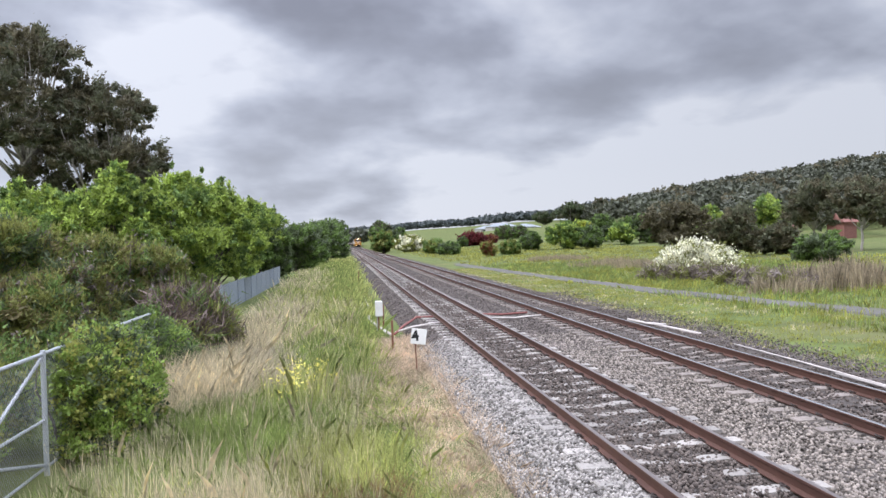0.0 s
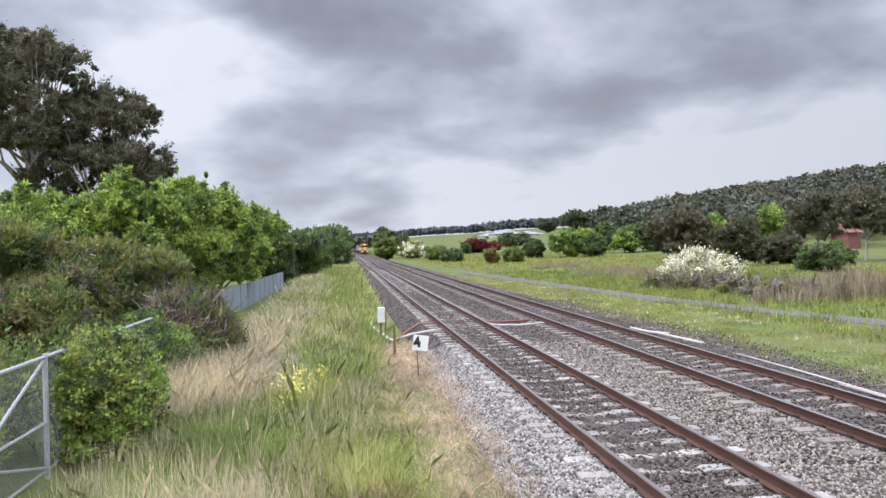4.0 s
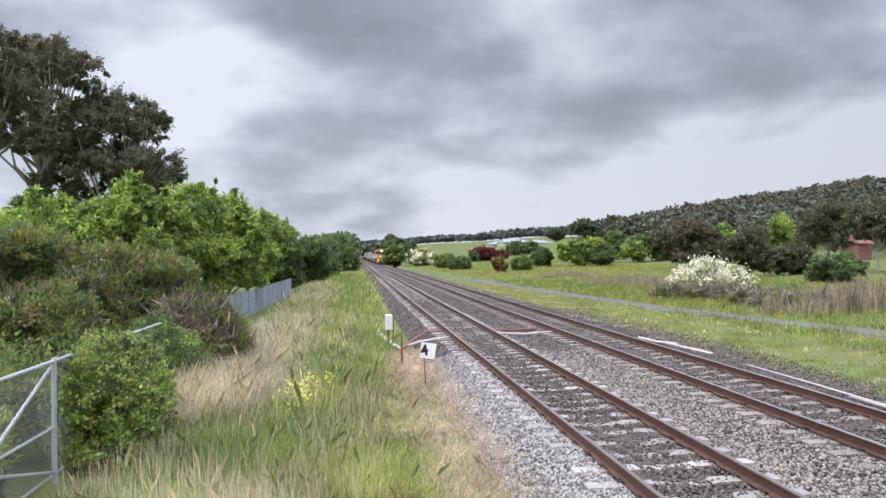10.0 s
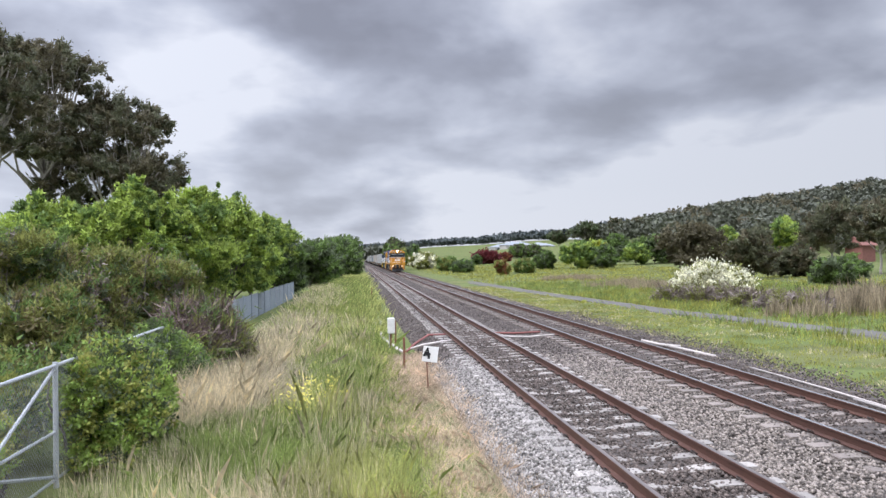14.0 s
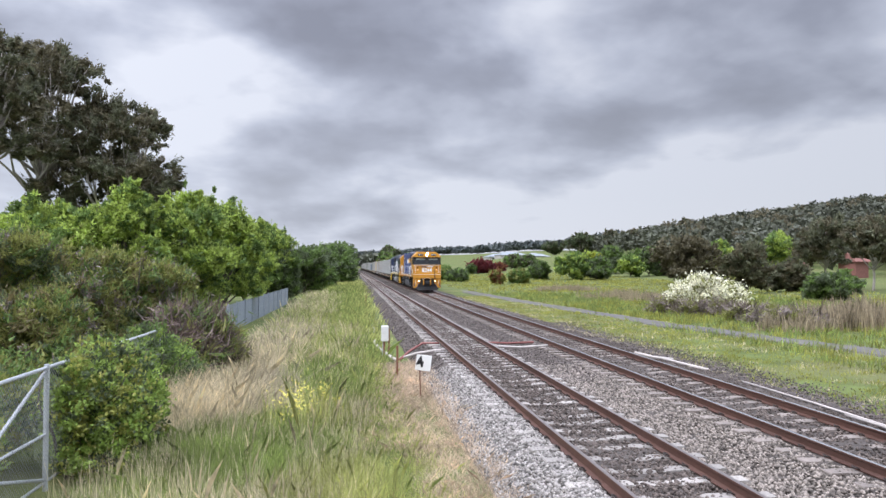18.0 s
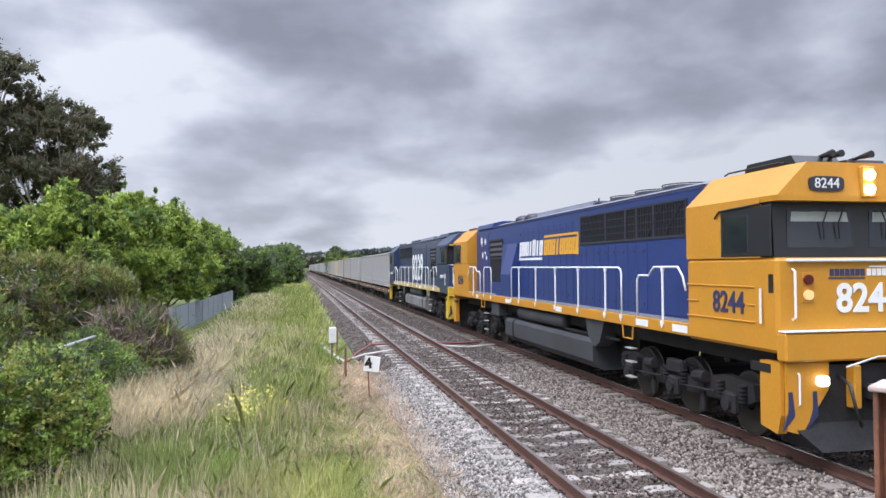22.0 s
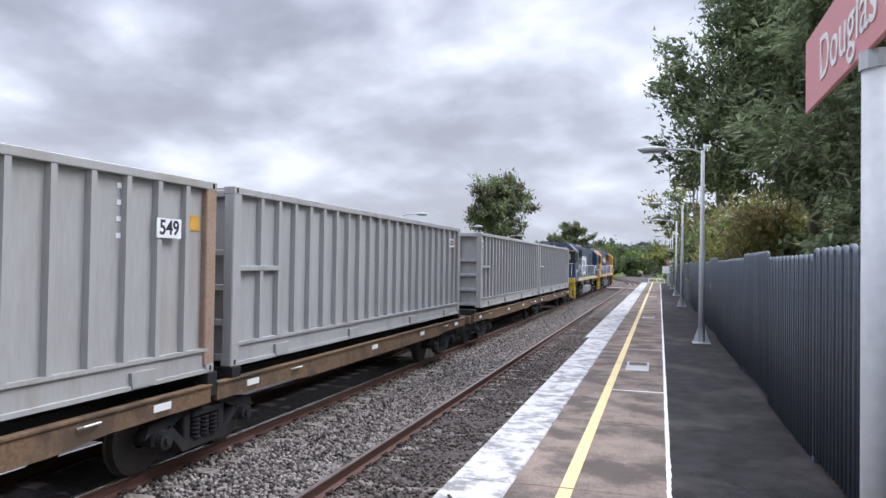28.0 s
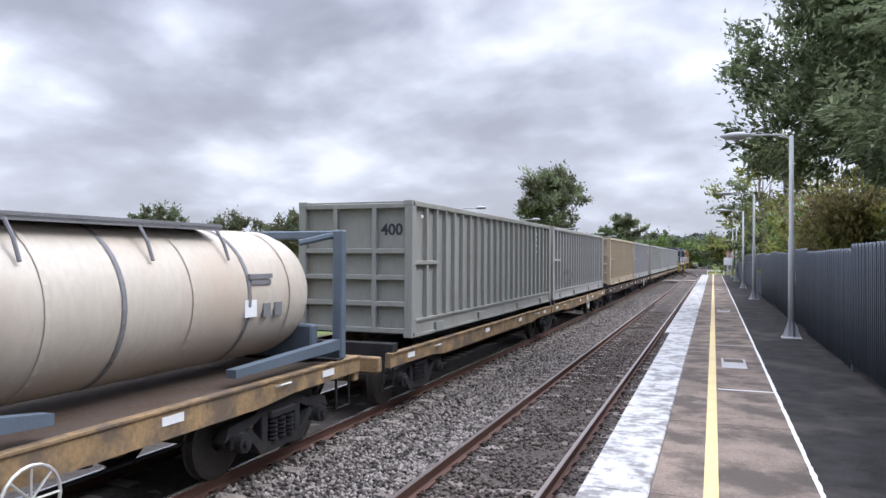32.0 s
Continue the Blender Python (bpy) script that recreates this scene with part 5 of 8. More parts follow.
def locomotive(label, paint, sill, lower, number, cab_num, num_mat, fresh):
    L = 20.6
    loco = thing("diesel_locomotive", label, "locomotive", "train locomotives")
    part("hood", G().prism([(-1.06, 1.6), (-1.06, 4.0), (-1.0, 4.09), (1.0, 4.09), (1.06, 4.0), (1.06, 1.6)], 2.35, L - 2.1), paint, loco, "long engine hood")
    part("hood_roof", G().prism([(-1.005, 4.085), (-0.66, 4.2), (0.66, 4.2), (1.005, 4.085)], 2.36, L - 2.1), M_loco_roof if fresh else paint, loco, "weathered hood roof")
    part("eave_strip", G().box(-1.09, -1.04, 2.4, L - 2.4, 4.06, 4.085).box(1.04, 1.09, 2.4, L - 2.4, 4.06, 4.085), M_plate, loco)
    part("roof_duct", G().prism([(-0.62, 4.19), (-0.56, 4.33), (0.56, 4.33), (0.62, 4.19)], 8.25, 12.6), M_loco_roof, loco, "grey roof duct")
    part("raised_roof", G().prism([(-1.04, 4.06), (-0.98, 4.24), (-0.6, 4.32), (0.6, 4.32), (0.98, 4.24), (1.04, 4.06)], 16.3, L - 2.1), paint, loco, "raised roof panel over the equipment room")
    for y in (13.2, 14.2):
        part("exhaust_dome", G().tube([(-0.45, y, 4.12), (-0.45, y, 4.28), (-0.45, y, 4.35), (-0.45, y, 4.37)], [0.36, 0.33, 0.22, 0.08], 16), M_plate, loco, "dark domed roof vent", smooth=True)
    for y in (7.2, 5.9, 4.68):
        fan = part("radiator_fan", G().tube([(0, y, 4.19), (0, y, 4.3), (0, y, 4.315)], [0.58, 0.56, 0.5], 28), M_plate, loco, "round roof radiator fan", smooth=False)
        ring = [(0.56 * math.cos(a), y + 0.56 * math.sin(a), 4.33) for a in np.linspace(0, 2 * math.pi, 25)]
        part("fan_guard", G().tube(ring, 0.012, 5), M_black, fan)
    part("radio_aerial", G().tube([(-0.5, 8.12, 4.19), (-0.5, 8.12, 4.38)], 0.02, 6).box(-0.62, -0.5, 7.95, 8.1, 4.19, 4.27, 0.01), M_plate, loco)
    part("deck", G().box(-1.44, 1.44, 2.0, L - 2.0, 1.66, 1.72), M_deck, loco, "grey walkway deck")
    part("main_frame", G().box(-1.05, 1.05, 0.6, L - 0.6, 1.18, 1.66), M_under, loco, "dark underframe")
    part("engine_floor", G().box(-0.7, 0.7, 5.6, L - 5.6, 0.5, 1.2), M_under, loco)
    for sx in (-1, 1):
        X = sx * 1.06
        part("side_sill", G().box(*sorted((sx * 1.32, sx * 1.452)), 2.3, L - 2.1, 1.49, 1.71, 0.012), sill, loco, "painted side sill")
        for y, w in ((4.0, 0.5), (8.5, 0.42), (13.0, 0.5), (16.9, 0.35), (2.6, 0.5)):
            part("sill_placard", G().box(*sorted((sx * 1.45, sx * 1.457)), y - w / 2, y + w / 2, 1.535, 1.66), M_white, loco, "worn white placard")
        # hood doors with their latches
        for a, b in zip(DOORS_HIGH, DOORS_HIGH[1:]):
            dr = part("hood_door", door_mesh(b - a, 2.04, paint), paint, loco, at=pose(X, (a + b) / 2, 2.81))
            for z in (0.86, -0.86):
                part("latch", latch_mesh(), M_plate, dr, at=pose(0, 0.1, z, 0, 0, 0 if sx < 0 else 180))
        for a, b in zip(DOORS_LOW, DOORS_LOW[1:]):
            dr = part("hood_door", door_mesh(b - a, 1.36, paint), paint, loco, at=pose(X, (a + b) / 2, 2.46))
            for z in (0.52, -0.55):
                part("latch", latch_mesh(), M_plate, dr, at=pose(0, -0.08, z, 0, 0, 0 if sx < 0 else 180))
        part("hatch", G().box(*sorted((sx * 1.05, sx * 1.072)), 2.9, 4.15, 1.76, 3.18, 0.006), paint, loco, "plain access panel")
        # radiator grille: bars over a flat sheet, the shade inside painted near-black
        x0, x1 = sorted((sx * 1.04, sx * 1.064))
        gr = part("radiator_grille", G().box(x0, x1, 3.0, 7.92, 3.24, 3.87), M_grille_shade, loco, "near-black sheet for the shade inside the radiator intake, behind bars")
        g = G()
        xb0, xb1 = sorted((sx * 1.06, sx * 1.085))
        for y0_, y1_, z0_, z1_ in ((2.97, 7.95, 3.2, 3.25), (2.97, 7.95, 3.86, 3.9), (2.97, 3.02, 3.25, 3.86), (7.9, 7.95, 3.25, 3.86)):
            g.box(xb0, xb1 + (0.01 if sx > 0 else 0), y0_, y1_, z0_, z1_)
        for y in (4.2, 4.93, 5.45, 6.45):
            g.box(xb0, xb1, y - 0.04, y + 0.04, 3.25, 3.86)
        part("grille_frame", g, M_bar, gr)
        bar_v = MESHES.setdefault("grille_bar_v", G().box(-0.007, 0.007, -0.006, 0.006, 3.25, 3.86).mesh("grille_bar", M_bar))
        bar_h = MESHES.setdefault("grille_bar_h", G().box(-0.007, 0.007, 3.02, 7.9, -0.007, 0.007).mesh("grille_bar", M_bar))
        for k in range(46):
            part("grille_bar", bar_v, M_bar, gr, at=pose(sx * 1.079, 3.05 + k * 0.105, 0))
        for z in (3.4, 3.55, 3.71):
            part("grille_bar", bar_h, M_bar, gr, at=pose(sx * 1.073, 0, z))
        for ya, yb in ((3.15, 3.75), (3.85, 4.45)):
            part("grille_brace", G().tube([(sx * 1.075, yb, 3.28), (sx * 1.075, ya, 3.84)], 0.02, 6), M_bar, gr)
        # rear louvres, on a flat sheet painted near-black for the shade inside
        y0_, y1_ = (14.85, 16.5) if fresh else (14.2, 15.6)
        lv = part("louvre_panel", G().box(*sorted((sx * 1.04, sx * 1.066)), y0_, y1_, 2.14, 3.6), M_grille_shade, loco, "ventilation louvres on a near-black sheet for the shade inside")
        g = G()
        for a, b, c, e_ in ((y0_ - 0.03, y1_ + 0.03, 3.57, 3.62), (y0_ - 0.03, y1_ + 0.03, 2.94, 2.99), (y0_ - 0.03, y0_ + 0.02, 2.97, 3.6), (y1_ - 0.02, y1_ + 0.03, 2.97, 3.6)):
            g.box(*sorted((sx * 1.05, sx * 1.085)), a, b, c, e_)
        part("louvre_frame", g, M_bar, lv)
        for k in range(3):
            z = 3.03 + k * 0.18
            part("louvre_blade", G().prism([(sx * 1.06, z + 0.02), (sx * 1.06, z + 0.14), (sx * 1.085, z + 0.02)], y0_ + 0.02, y1_ - 0.02), M_plate, lv)
        g = G()
        for k in range(int((y1_ - y0_) / 0.06)):
            g.box(*sorted((sx * 1.064, sx * 1.074)), y0_ + 0.03 + k * 0.06, y0_ + 0.045 + k * 0.06, 2.16, 2.94)
        part("louvre_mesh", g, M_plate, lv)
        if fresh:
            # filter housing that bulges over the walkway
            out = sx * 1.38
            part("filter_housing", G().prism([(sx * 1.05, 3.41), (sx * 1.12, 3.41), (out, 2.42), (out, 1.72), (sx * 1.05, 1.72)], 13.0, 14.05), paint, loco, "bulging filter housing")
            part("filter_housing_end", G().prism([(sx * 1.05, 3.41), (sx * 1.12, 3.41), (sx * 1.2, 2.42), (sx * 1.2, 1.95), (out, 1.95), (out, 1.72), (sx * 1.05, 1.72)], 14.05, 14.66), paint, loco, "stepped filter housing end")
            part("door_panel", G().box(*sorted((sx * 1.05, sx * 1.07)), 16.72, 18.15, 1.76, 3.9, 0.008), paint, loco)
            for y, z, r in ((17.66, 3.62, 0.2), (17.14, 3.6, 0.145), (17.53, 3.09, 0.15), (17.14, 3.18, 0.085), (16.98, 3.0, 0.105)):
                pts = [(y + (r if k % 2 == 0 else r * 0.45) * math.sin(math.pi * k / 7), z + (r if k % 2 == 0 else r * 0.45) * math.cos(math.pi * k / 7)) for k in range(14)]
                part("star", G().prism(pts, *sorted((sx * 1.068, sx * 1.076)), "x"), M_white, loco, "white painted star")
            if sx < 0:
                logo(loco, -1.074, 12.93, 8.05, 2.99, 0.43, M_white, M_orange_txt)
            else:
                logo(loco, 1.074, 8.1, 12.93, 2.99, 0.43, M_white, M_orange_txt)
        else:
            for i, ch in enumerate(number):
                lettering("hood_digit", ch, 2.05, M_white, loco, side_pose(sx * 1.076, 9.95 + sx * (i - 1.5) * 0.95, 2.55), "huge white digit of the fleet number", bold=0.035, wide=0.89)
            logo(loco, sx * 1.46, *((1.95, 0.65) if sx < 0 else (0.65, 1.95)), 2.18, 0.12, M_white, M_chrome)
            logo(loco, sx * 1.46, *((L - 0.65, L - 1.95) if sx < 0 else (L - 1.95, L - 0.65)), 2.18, 0.12, M_white, M_chrome)
        # handrails
        x = sx * 1.44
        if fresh:
            posts, runs = [5.69, 7.22, 8.76, 10.31, 11.85], [(4.9, 12.63), (15.0, 15.98)]
        else:
            posts, runs = [5.9, 7.45, 8.98, 10.5, 12.0, 13.6, 14.7], [(5.2, 15.5)]
        for a, b in runs:
            rail_bar(loco, x, [(a, 1.6), (a, 2.52), (a + 0.04, 2.61), (a + 0.14, 2.65), (b - 0.14, 2.65), (b - 0.04, 2.61), (b, 2.52), (b, 1.6)])
            for y in (a, b):
                part("rail_foot", G().prism([(y - 0.065, 1.69), (y + 0.065, 1.69), (y + 0.05, 1.62), (y, 1.55), (y - 0.05, 1.62)], *sorted((sx * 1.45, sx * 1.468)), "x"), M_white, loco)
        for y in posts:
            rail_post(loco, x, y)
        for y0c, dd in ((0.0, 1), (L + (0.12 if fresh else -0.4), -1)):
            Yc = lambda s: y0c + dd * s
            rail_bar(loco, x, [(Yc(4.2), 1.6), (Yc(4.2), 2.42), (Yc(4.12), 2.5), (Yc(3.72), 2.5), (Yc(3.6), 2.6), (Yc(3.5), 2.66), (Yc(2.66), 2.66), (Yc(2.5), 2.5), (Yc(2.4), 2.25)])
            rail_post(loco, x, Yc(3.2), z1=2.64)
            part("step_hoop", G().tube([(x, Yc(4.85), 1.5), (x, Yc(4.83), 1.24), (x, Yc(4.42), 1.24), (x, Yc(4.4), 1.5)], 0.018, 6), sill, loco, "hanging yellow step")
            for z in (0.45, 0.75, 1.02):
                part("ladder_step", G().box(*sorted((sx * 1.28, sx * 1.4)), *sorted((Yc(4.55), Yc(4.85))), z, z + 0.025), M_chrome, loco)
        # fuel tank, reservoir, boxes
        tank_m = M_tank if fresh else M_tank_pale
        part("reservoir", G().tube([(sx * 1.13, 8.7, 1.27), (sx * 1.13, 8.76, 1.27), (sx * 1.13, 12.4, 1.27), (sx * 1.13, 12.46, 1.27)], [0.12, 0.2, 0.2, 0.12], 16), M_tank, loco, "long air reservoir", smooth=True)
        part("sand_hopper", G().prism([(5.95, 1.48), (7.0, 1.48), (6.85, 1.12), (6.5, 0.86), (6.2, 1.0)], *sorted((sx * 1.0, sx * 1.36)), "x"), M_tank, loco, "angular sand hopper")
        part("equipment_box", G().box(*sorted((sx * 0.9, sx * 1.36)), 14.4, 15.3, 1.02, 1.48, 0.03), M_tank, loco)
        part("brake_pipe", G().tube([(sx * 1.2, 5.5, 1.1), (sx * 1.22, 8.6, 1.1)], 0.03, 6), M_under, loco)
    part("fuel_tank", G().prism([(-1.22, 1.02), (-1.3, 0.92), (-1.3, 0.5), (-1.05, 0.3), (1.05, 0.3), (1.3, 0.5), (1.3, 0.92), (1.22, 1.02)], 6.72, 13.8), M_tank if fresh else M_tank_pale, loco, "big angular fuel tank")
    part("tank_strap", G().prism([(-1.235, 1.03), (-1.315, 0.93), (-1.315, 0.49), (-1.06, 0.285), (1.06, 0.285), (1.315, 0.49), (1.315, 0.93), (1.235, 1.03)], 12.9, 13.0), M_under, loco)
    bogie(loco, 3.3, (-1.75, 0.0, 1.75))
    bogie(loco, L - 3.3, (-1.75, 0.0, 1.75))
    cab(loco, 0.0, 1, paint if not fresh else M_loco_yellow, lower, cab_num or "", num_mat, M_white, fresh)
    cab(loco, L + 0.42 if fresh else L - 0.27, -1, paint if not fresh else M_loco_yellow, lower, cab_num or "", num_mat, M_white, fresh, 1.09)
    if not fresh:
        for y0c, dd in ((0.0, 1), (L - 0.27, -1)):
            part("warning_band", G().box(-1.38, 1.38, *sorted((y0c - dd * 0.052, y0c + dd * 0.02)), 3.6, 3.66), M_bumper, loco, "yellow band over the windscreen")
    return loco


train = []
lead = locomotive("yellow and blue diesel locomotive with white handrails on the track", M_loco_blue, M_loco_yellow, M_loco_yellow, "8244", "8244", M_number_blue, True)
lead.matrix_basis = pose(FAR_C, 0, 0)
second = locomotive("dark navy diesel locomotive with yellow bumpers coupled behind", M_loco_navy, M_sill_old, M_bumper, "8229", "", M_white, False)
second.matrix_basis = pose(FAR_C, 42.55, 0, 0, 0, 180)
train += [lead, second]

# ---- wagons, containers and tanks behind the locomotives ----
M_box_grey = material("container_grey", (0.36, 0.36, 0.358), 0.55, vary=0.10, scale=0.7, fine=26, stain=0.6, stain_scale=1.6, dark=(0.25, 0.245, 0.23), stretch=(1, 1, 0.16), edge=(0.5, 0.68), spec=0.2)
M_box_pale = material("container_pale", (0.35, 0.348, 0.34), 0.55, vary=0.10, scale=0.7, fine=26, stain=0.6, stain_scale=1.6, dark=(0.27, 0.24, 0.2), stretch=(1, 1, 0.16), edge=(0.5, 0.68), spec=0.2)
M_box_tan = material("container_tan", (0.47, 0.395, 0.29), 0.55, vary=0.12, scale=0.7, fine=26, stain=0.6, stain_scale=1.6, dark=(0.27, 0.2, 0.14), stretch=(1, 1, 0.16), edge=(0.5, 0.68), spec=0.2)
M_box_olive = material("container_dull", (0.285, 0.29, 0.27), 0.6, vary=0.12, scale=0.7, fine=26, stain=0.6, stain_scale=1.6, dark=(0.24, 0.2, 0.16), stretch=(1, 1, 0.16), edge=(0.5, 0.68), spec=0.2)
M_rust_post = material("rusted_post", (0.30, 0.21, 0.15), 0.75, vary=0.25, scale=3, fine=25, stain=0.5, dark=(0.18, 0.1, 0.06))
M_wagon = material("wagon_rust", (0.095, 0.066, 0.05), 0.8, vary=0.35, scale=2.0, fine=20, stain=0.75, stain_scale=2.0, dark=(0.075, 0.062, 0.055), bump=0.1, edge=(0.42, 0.6), spec=0.2)
M_wagon_y = material("wagon_ochre", (0.31, 0.21, 0.11), 0.75, vary=0.3, scale=2.0, fine=20, stain=0.85, stain_scale=2.2, dark=(0.125, 0.098, 0.08), bump=0.1, edge=(0.42, 0.58), spec=0.2)
M_wagon_mix = material("wagon_brown_ochre", (0.185, 0.12, 0.073), 0.8, vary=0.35, scale=1.6, fine=20, stain=0.9, stain_scale=1.6, dark=(0.085, 0.06, 0.045), bump=0.1, edge=(0.44, 0.58), spec=0.2)
M_cream = material("tank_cream", (0.47, 0.425, 0.36), 0.5, vary=0.12, scale=0.8, fine=14, stain=0.7, stain_scale=1.1, dark=(0.46, 0.37, 0.29), stretch=(1, 1, 0.4))
M_frame_blue = material("tank_frame_blue", (0.10, 0.13, 0.165), 0.55, vary=0.15, stain=0.3)
M_paint_black = material("spray_paint", (0.03, 0.03, 0.032), 0.5, vary=0.2)
M_sticker = material("orange_sticker", (0.62, 0.33, 0.06), 0.5)


def shared(key, build, *mats, smooth=False):
    if key not in MESHES:
        MESHES[key] = build().mesh(key if isinstance(key, str) else key[0], *mats, smooth=smooth)
    return MESHES[key]


RIB_Y = [0.62 + k * 0.5385 for k in range(21)]


def container(label, mat, post_mat, marks=()):
    """A forty-foot bulk box; its leading end is y = 0, its floor z = 0."""
    W, Ln, Hh = 1.219, 12.19, 2.575
    c = thing("freight_container", label, "container", "containers on the train")
    part("side_wall", shared(("side_wall", mat.name, 1), lambda: G().box(-W + 0.085, -W + 0.11, 0.1, Ln - 0.1, 0.2, Hh - 0.06), mat), mat, c)
    part("side_wall", shared(("side_wall", mat.name, 2), lambda: G().box(W - 0.11, W - 0.085, 0.1, Ln - 0.1, 0.2, Hh - 0.06), mat), mat, c)
    part("roof", shared(("roof", mat.name), lambda: G().box(-W + 0.04, W - 0.04, 0.05, Ln - 0.05, Hh - 0.05, Hh - 0.02), mat), mat, c)
    part("floor", shared("floor", lambda: G().box(-W + 0.05, W - 0.05, 0.05, Ln - 0.05, 0.05, 0.16), M_under), M_under, c)
    rib = lambda: G().prism([(-0.022, -0.04), (-0.022, 0.04), (0.062, 0.052), (0.062, -0.052)], 0.32, Hh - 0.08, "z")
    for sx in (-1, 1):
        for y in RIB_Y:
            part("rib", shared(("rib", mat.name), rib, mat), mat, c, at=pose(sx * (W - 0.03), y, 0, 0, 0, 0 if sx < 0 else 180))
        part("top_rail", shared(("top_rail", mat.name), lambda: G().box(-0.035, 0.035, 0.1, Ln - 0.1, Hh - 0.11, Hh, 0.012), mat), mat, c, at=pose(sx * (W - 0.035), 0, 0))
        part("bottom_rail", shared(("bottom_rail", mat.name), lambda: G().prism([(-0.03, 0.0), (0.05, 0.0), (0.05, 0.335), (-0.03, 0.335), (-0.03, 0.29), (0.0, 0.284), (0.0, 0.056), (-0.03, 0.05)], 0.12, Ln - 0.12), mat), mat, c, at=pose(sx * (W - 0.03), 0, 0, 0, 0, 0 if sx < 0 else 180) if sx < 0 else pose(W - 0.03, Ln, 0, 0, 0, 180))
        for y in (1.4, 4.3, 7.9, 10.75):
            part("lifting_pad", shared(("lifting_pad", mat.name), lambda: G().prism([(-0.22, 0.2), (0.22, 0.2), (0.2, 0.02), (-0.2, 0.02)], -0.045, 0.03, "x"), mat), mat, c, at=pose(sx * (W - 0.03), y, 0, 0, 0, 0 if sx < 0 else 180))
        for y in (0.0, Ln):
            pm = post_mat if y == 0.0 else mat
            part("corner_post", shared(("corner_post", pm.name), lambda: G().box(-0.08, 0.08, -0.11, 0.11, 0.1, Hh - 0.1, 0.015), pm), pm, c, at=pose(sx * (W - 0.08), y + (0.11 if y == 0 else -0.11), 0))
            for z in (0.0, Hh - 0.118):
                k = part("corner_casting", shared(("corner_casting", mat.name), lambda: G().box(-0.089, 0.089, -0.089, 0.089, 0, 0.122, 0.014), mat), mat, c, at=pose(sx * (W - 0.086), y + (0.086 if y == 0 else -0.086), z))
                # no opening is cut: a dark block paints the shade of the casting's hole
                part("casting_hole", shared("casting_hole", lambda: G().box(-0.005, 0.003, -0.022, 0.022, -0.035, 0.035, 0.003), M_under), M_under, k, at=pose(sx * 0.09, 0, 0.061))
        # small discharge hatch between two ribs near the trailing end
        yh = RIB_Y[-2]
        part("hatch_bar", shared(("hatch_bar", mat.name), lambda: G().box(-0.03, 0.06, -0.02, 1.14, 1.36, 1.44, 0.008), mat), mat, c, at=pose(sx * (W - 0.03), yh if sx < 0 else yh + 1.12, 0, 0, 0, 0 if sx < 0 else 180))
    for y, s in ((0.05, 1), (Ln - 0.05, -1)):
        part("end_wall", shared(("end_wall", mat.name), lambda: G().box(-W + 0.12, W - 0.12, -0.02, 0.02, 0.1, Hh - 0.05), mat), mat, c, at=pose(0, y + s * 0.1, 0))
        for z in (0.12, 0.62, 1.12, 1.62, Hh - 0.1):
            part("end_beam", shared(("end_beam", mat.name), lambda: G().box(-W + 0.1, W - 0.1, -0.05, 0.05, -0.05, 0.05, 0.012), mat), mat, c, at=pose(0, y + s * 0.02, z))
        for x in (-0.42, 0.42):
            part("end_stud", shared(("end_stud", mat.name), lambda: G().box(-0.045, 0.045, -0.06, 0.06, 0.1, Hh - 0.1, 0.008), mat), mat, c, at=pose(x, y + s * 0.03, 0))
    for kind, *a in marks:
        if kind == "plate":          # digits on a white plate: text, y, z
            part("number_plate", G().box(-W - 0.006, -W + 0.004, a[1] - 0.23, a[1] + 0.23, a[2] - 0.12, a[2] + 0.12), M_white, c, "white plate with the box number")
            lettering("box_number", a[0], 0.25, M_plate, c, side_pose(-W - 0.0065, a[1], a[2]), "black box number", bold=0.006, depth=0.002)
        elif kind == "end":          # plate on the trailing end wall
            if a[1]:
                part("number_plate", G().box(-0.48, 0.1, Ln - 0.022, Ln - 0.01, 1.44, 1.72), M_white, c, "white plate with the box number")
            lettering("box_number", a[0], 0.3, M_plate, c, pose(-0.19, Ln - 0.009, 1.58, 90, 0, 180) if a[1] else pose(-0.745, Ln - 0.128, 2.02, 90, 0, 180), "black box number on the end wall", bold=0.008, depth=0.003)
        elif kind == "digits":
            lettering("box_number", a[0], 0.25, M_plate, c, side_pose(-W + 0.083, a[1], a[2]), "dark painted box number", depth=0.003)
        elif kind == "sticker":
            part("sticker", G().box(-W + 0.075, -W + 0.083, a[0] - a[2] / 2, a[0] + a[2] / 2, a[1] - a[2] / 2, a[1] + a[2] / 2), M_sticker, c, "orange sticker")
        elif kind == "triangle":
            part("warning_triangle", G().prism([(a[0] - 0.17, a[1] - 0.15), (a[0] + 0.17, a[1] - 0.15), (a[0], a[1] + 0.17)], -W + 0.074, -W + 0.083, "x"), M_sticker, c, "orange warning triangle")
        elif kind == "code":         # unreadable small lettering as bars
            for i in range(a[2]):
                part("code_bar", G().box(-W + 0.076, -W + 0.083, a[0] - 0.06, a[0] + 0.07, a[1] - i * 0.19 - 0.03, a[1] - i * 0.19 + 0.03), M_white, c)
        elif kind == "tag":          # sprayed scrawl: y, z, width, height
            y, z, w, h = a[:4]
            n = max(2, int(w / (0.42 * h)))
            sr = random.Random(a[4])
            # looping strokes that run from the trailing end towards the leading end
            for i in range(n):
                tall, turn, ph = sr.uniform(0.75, 1.1), sr.uniform(0.9, 1.7), sr.uniform(0, 6.28)
                path = []
                for q in range(15):
                    u = q / 14
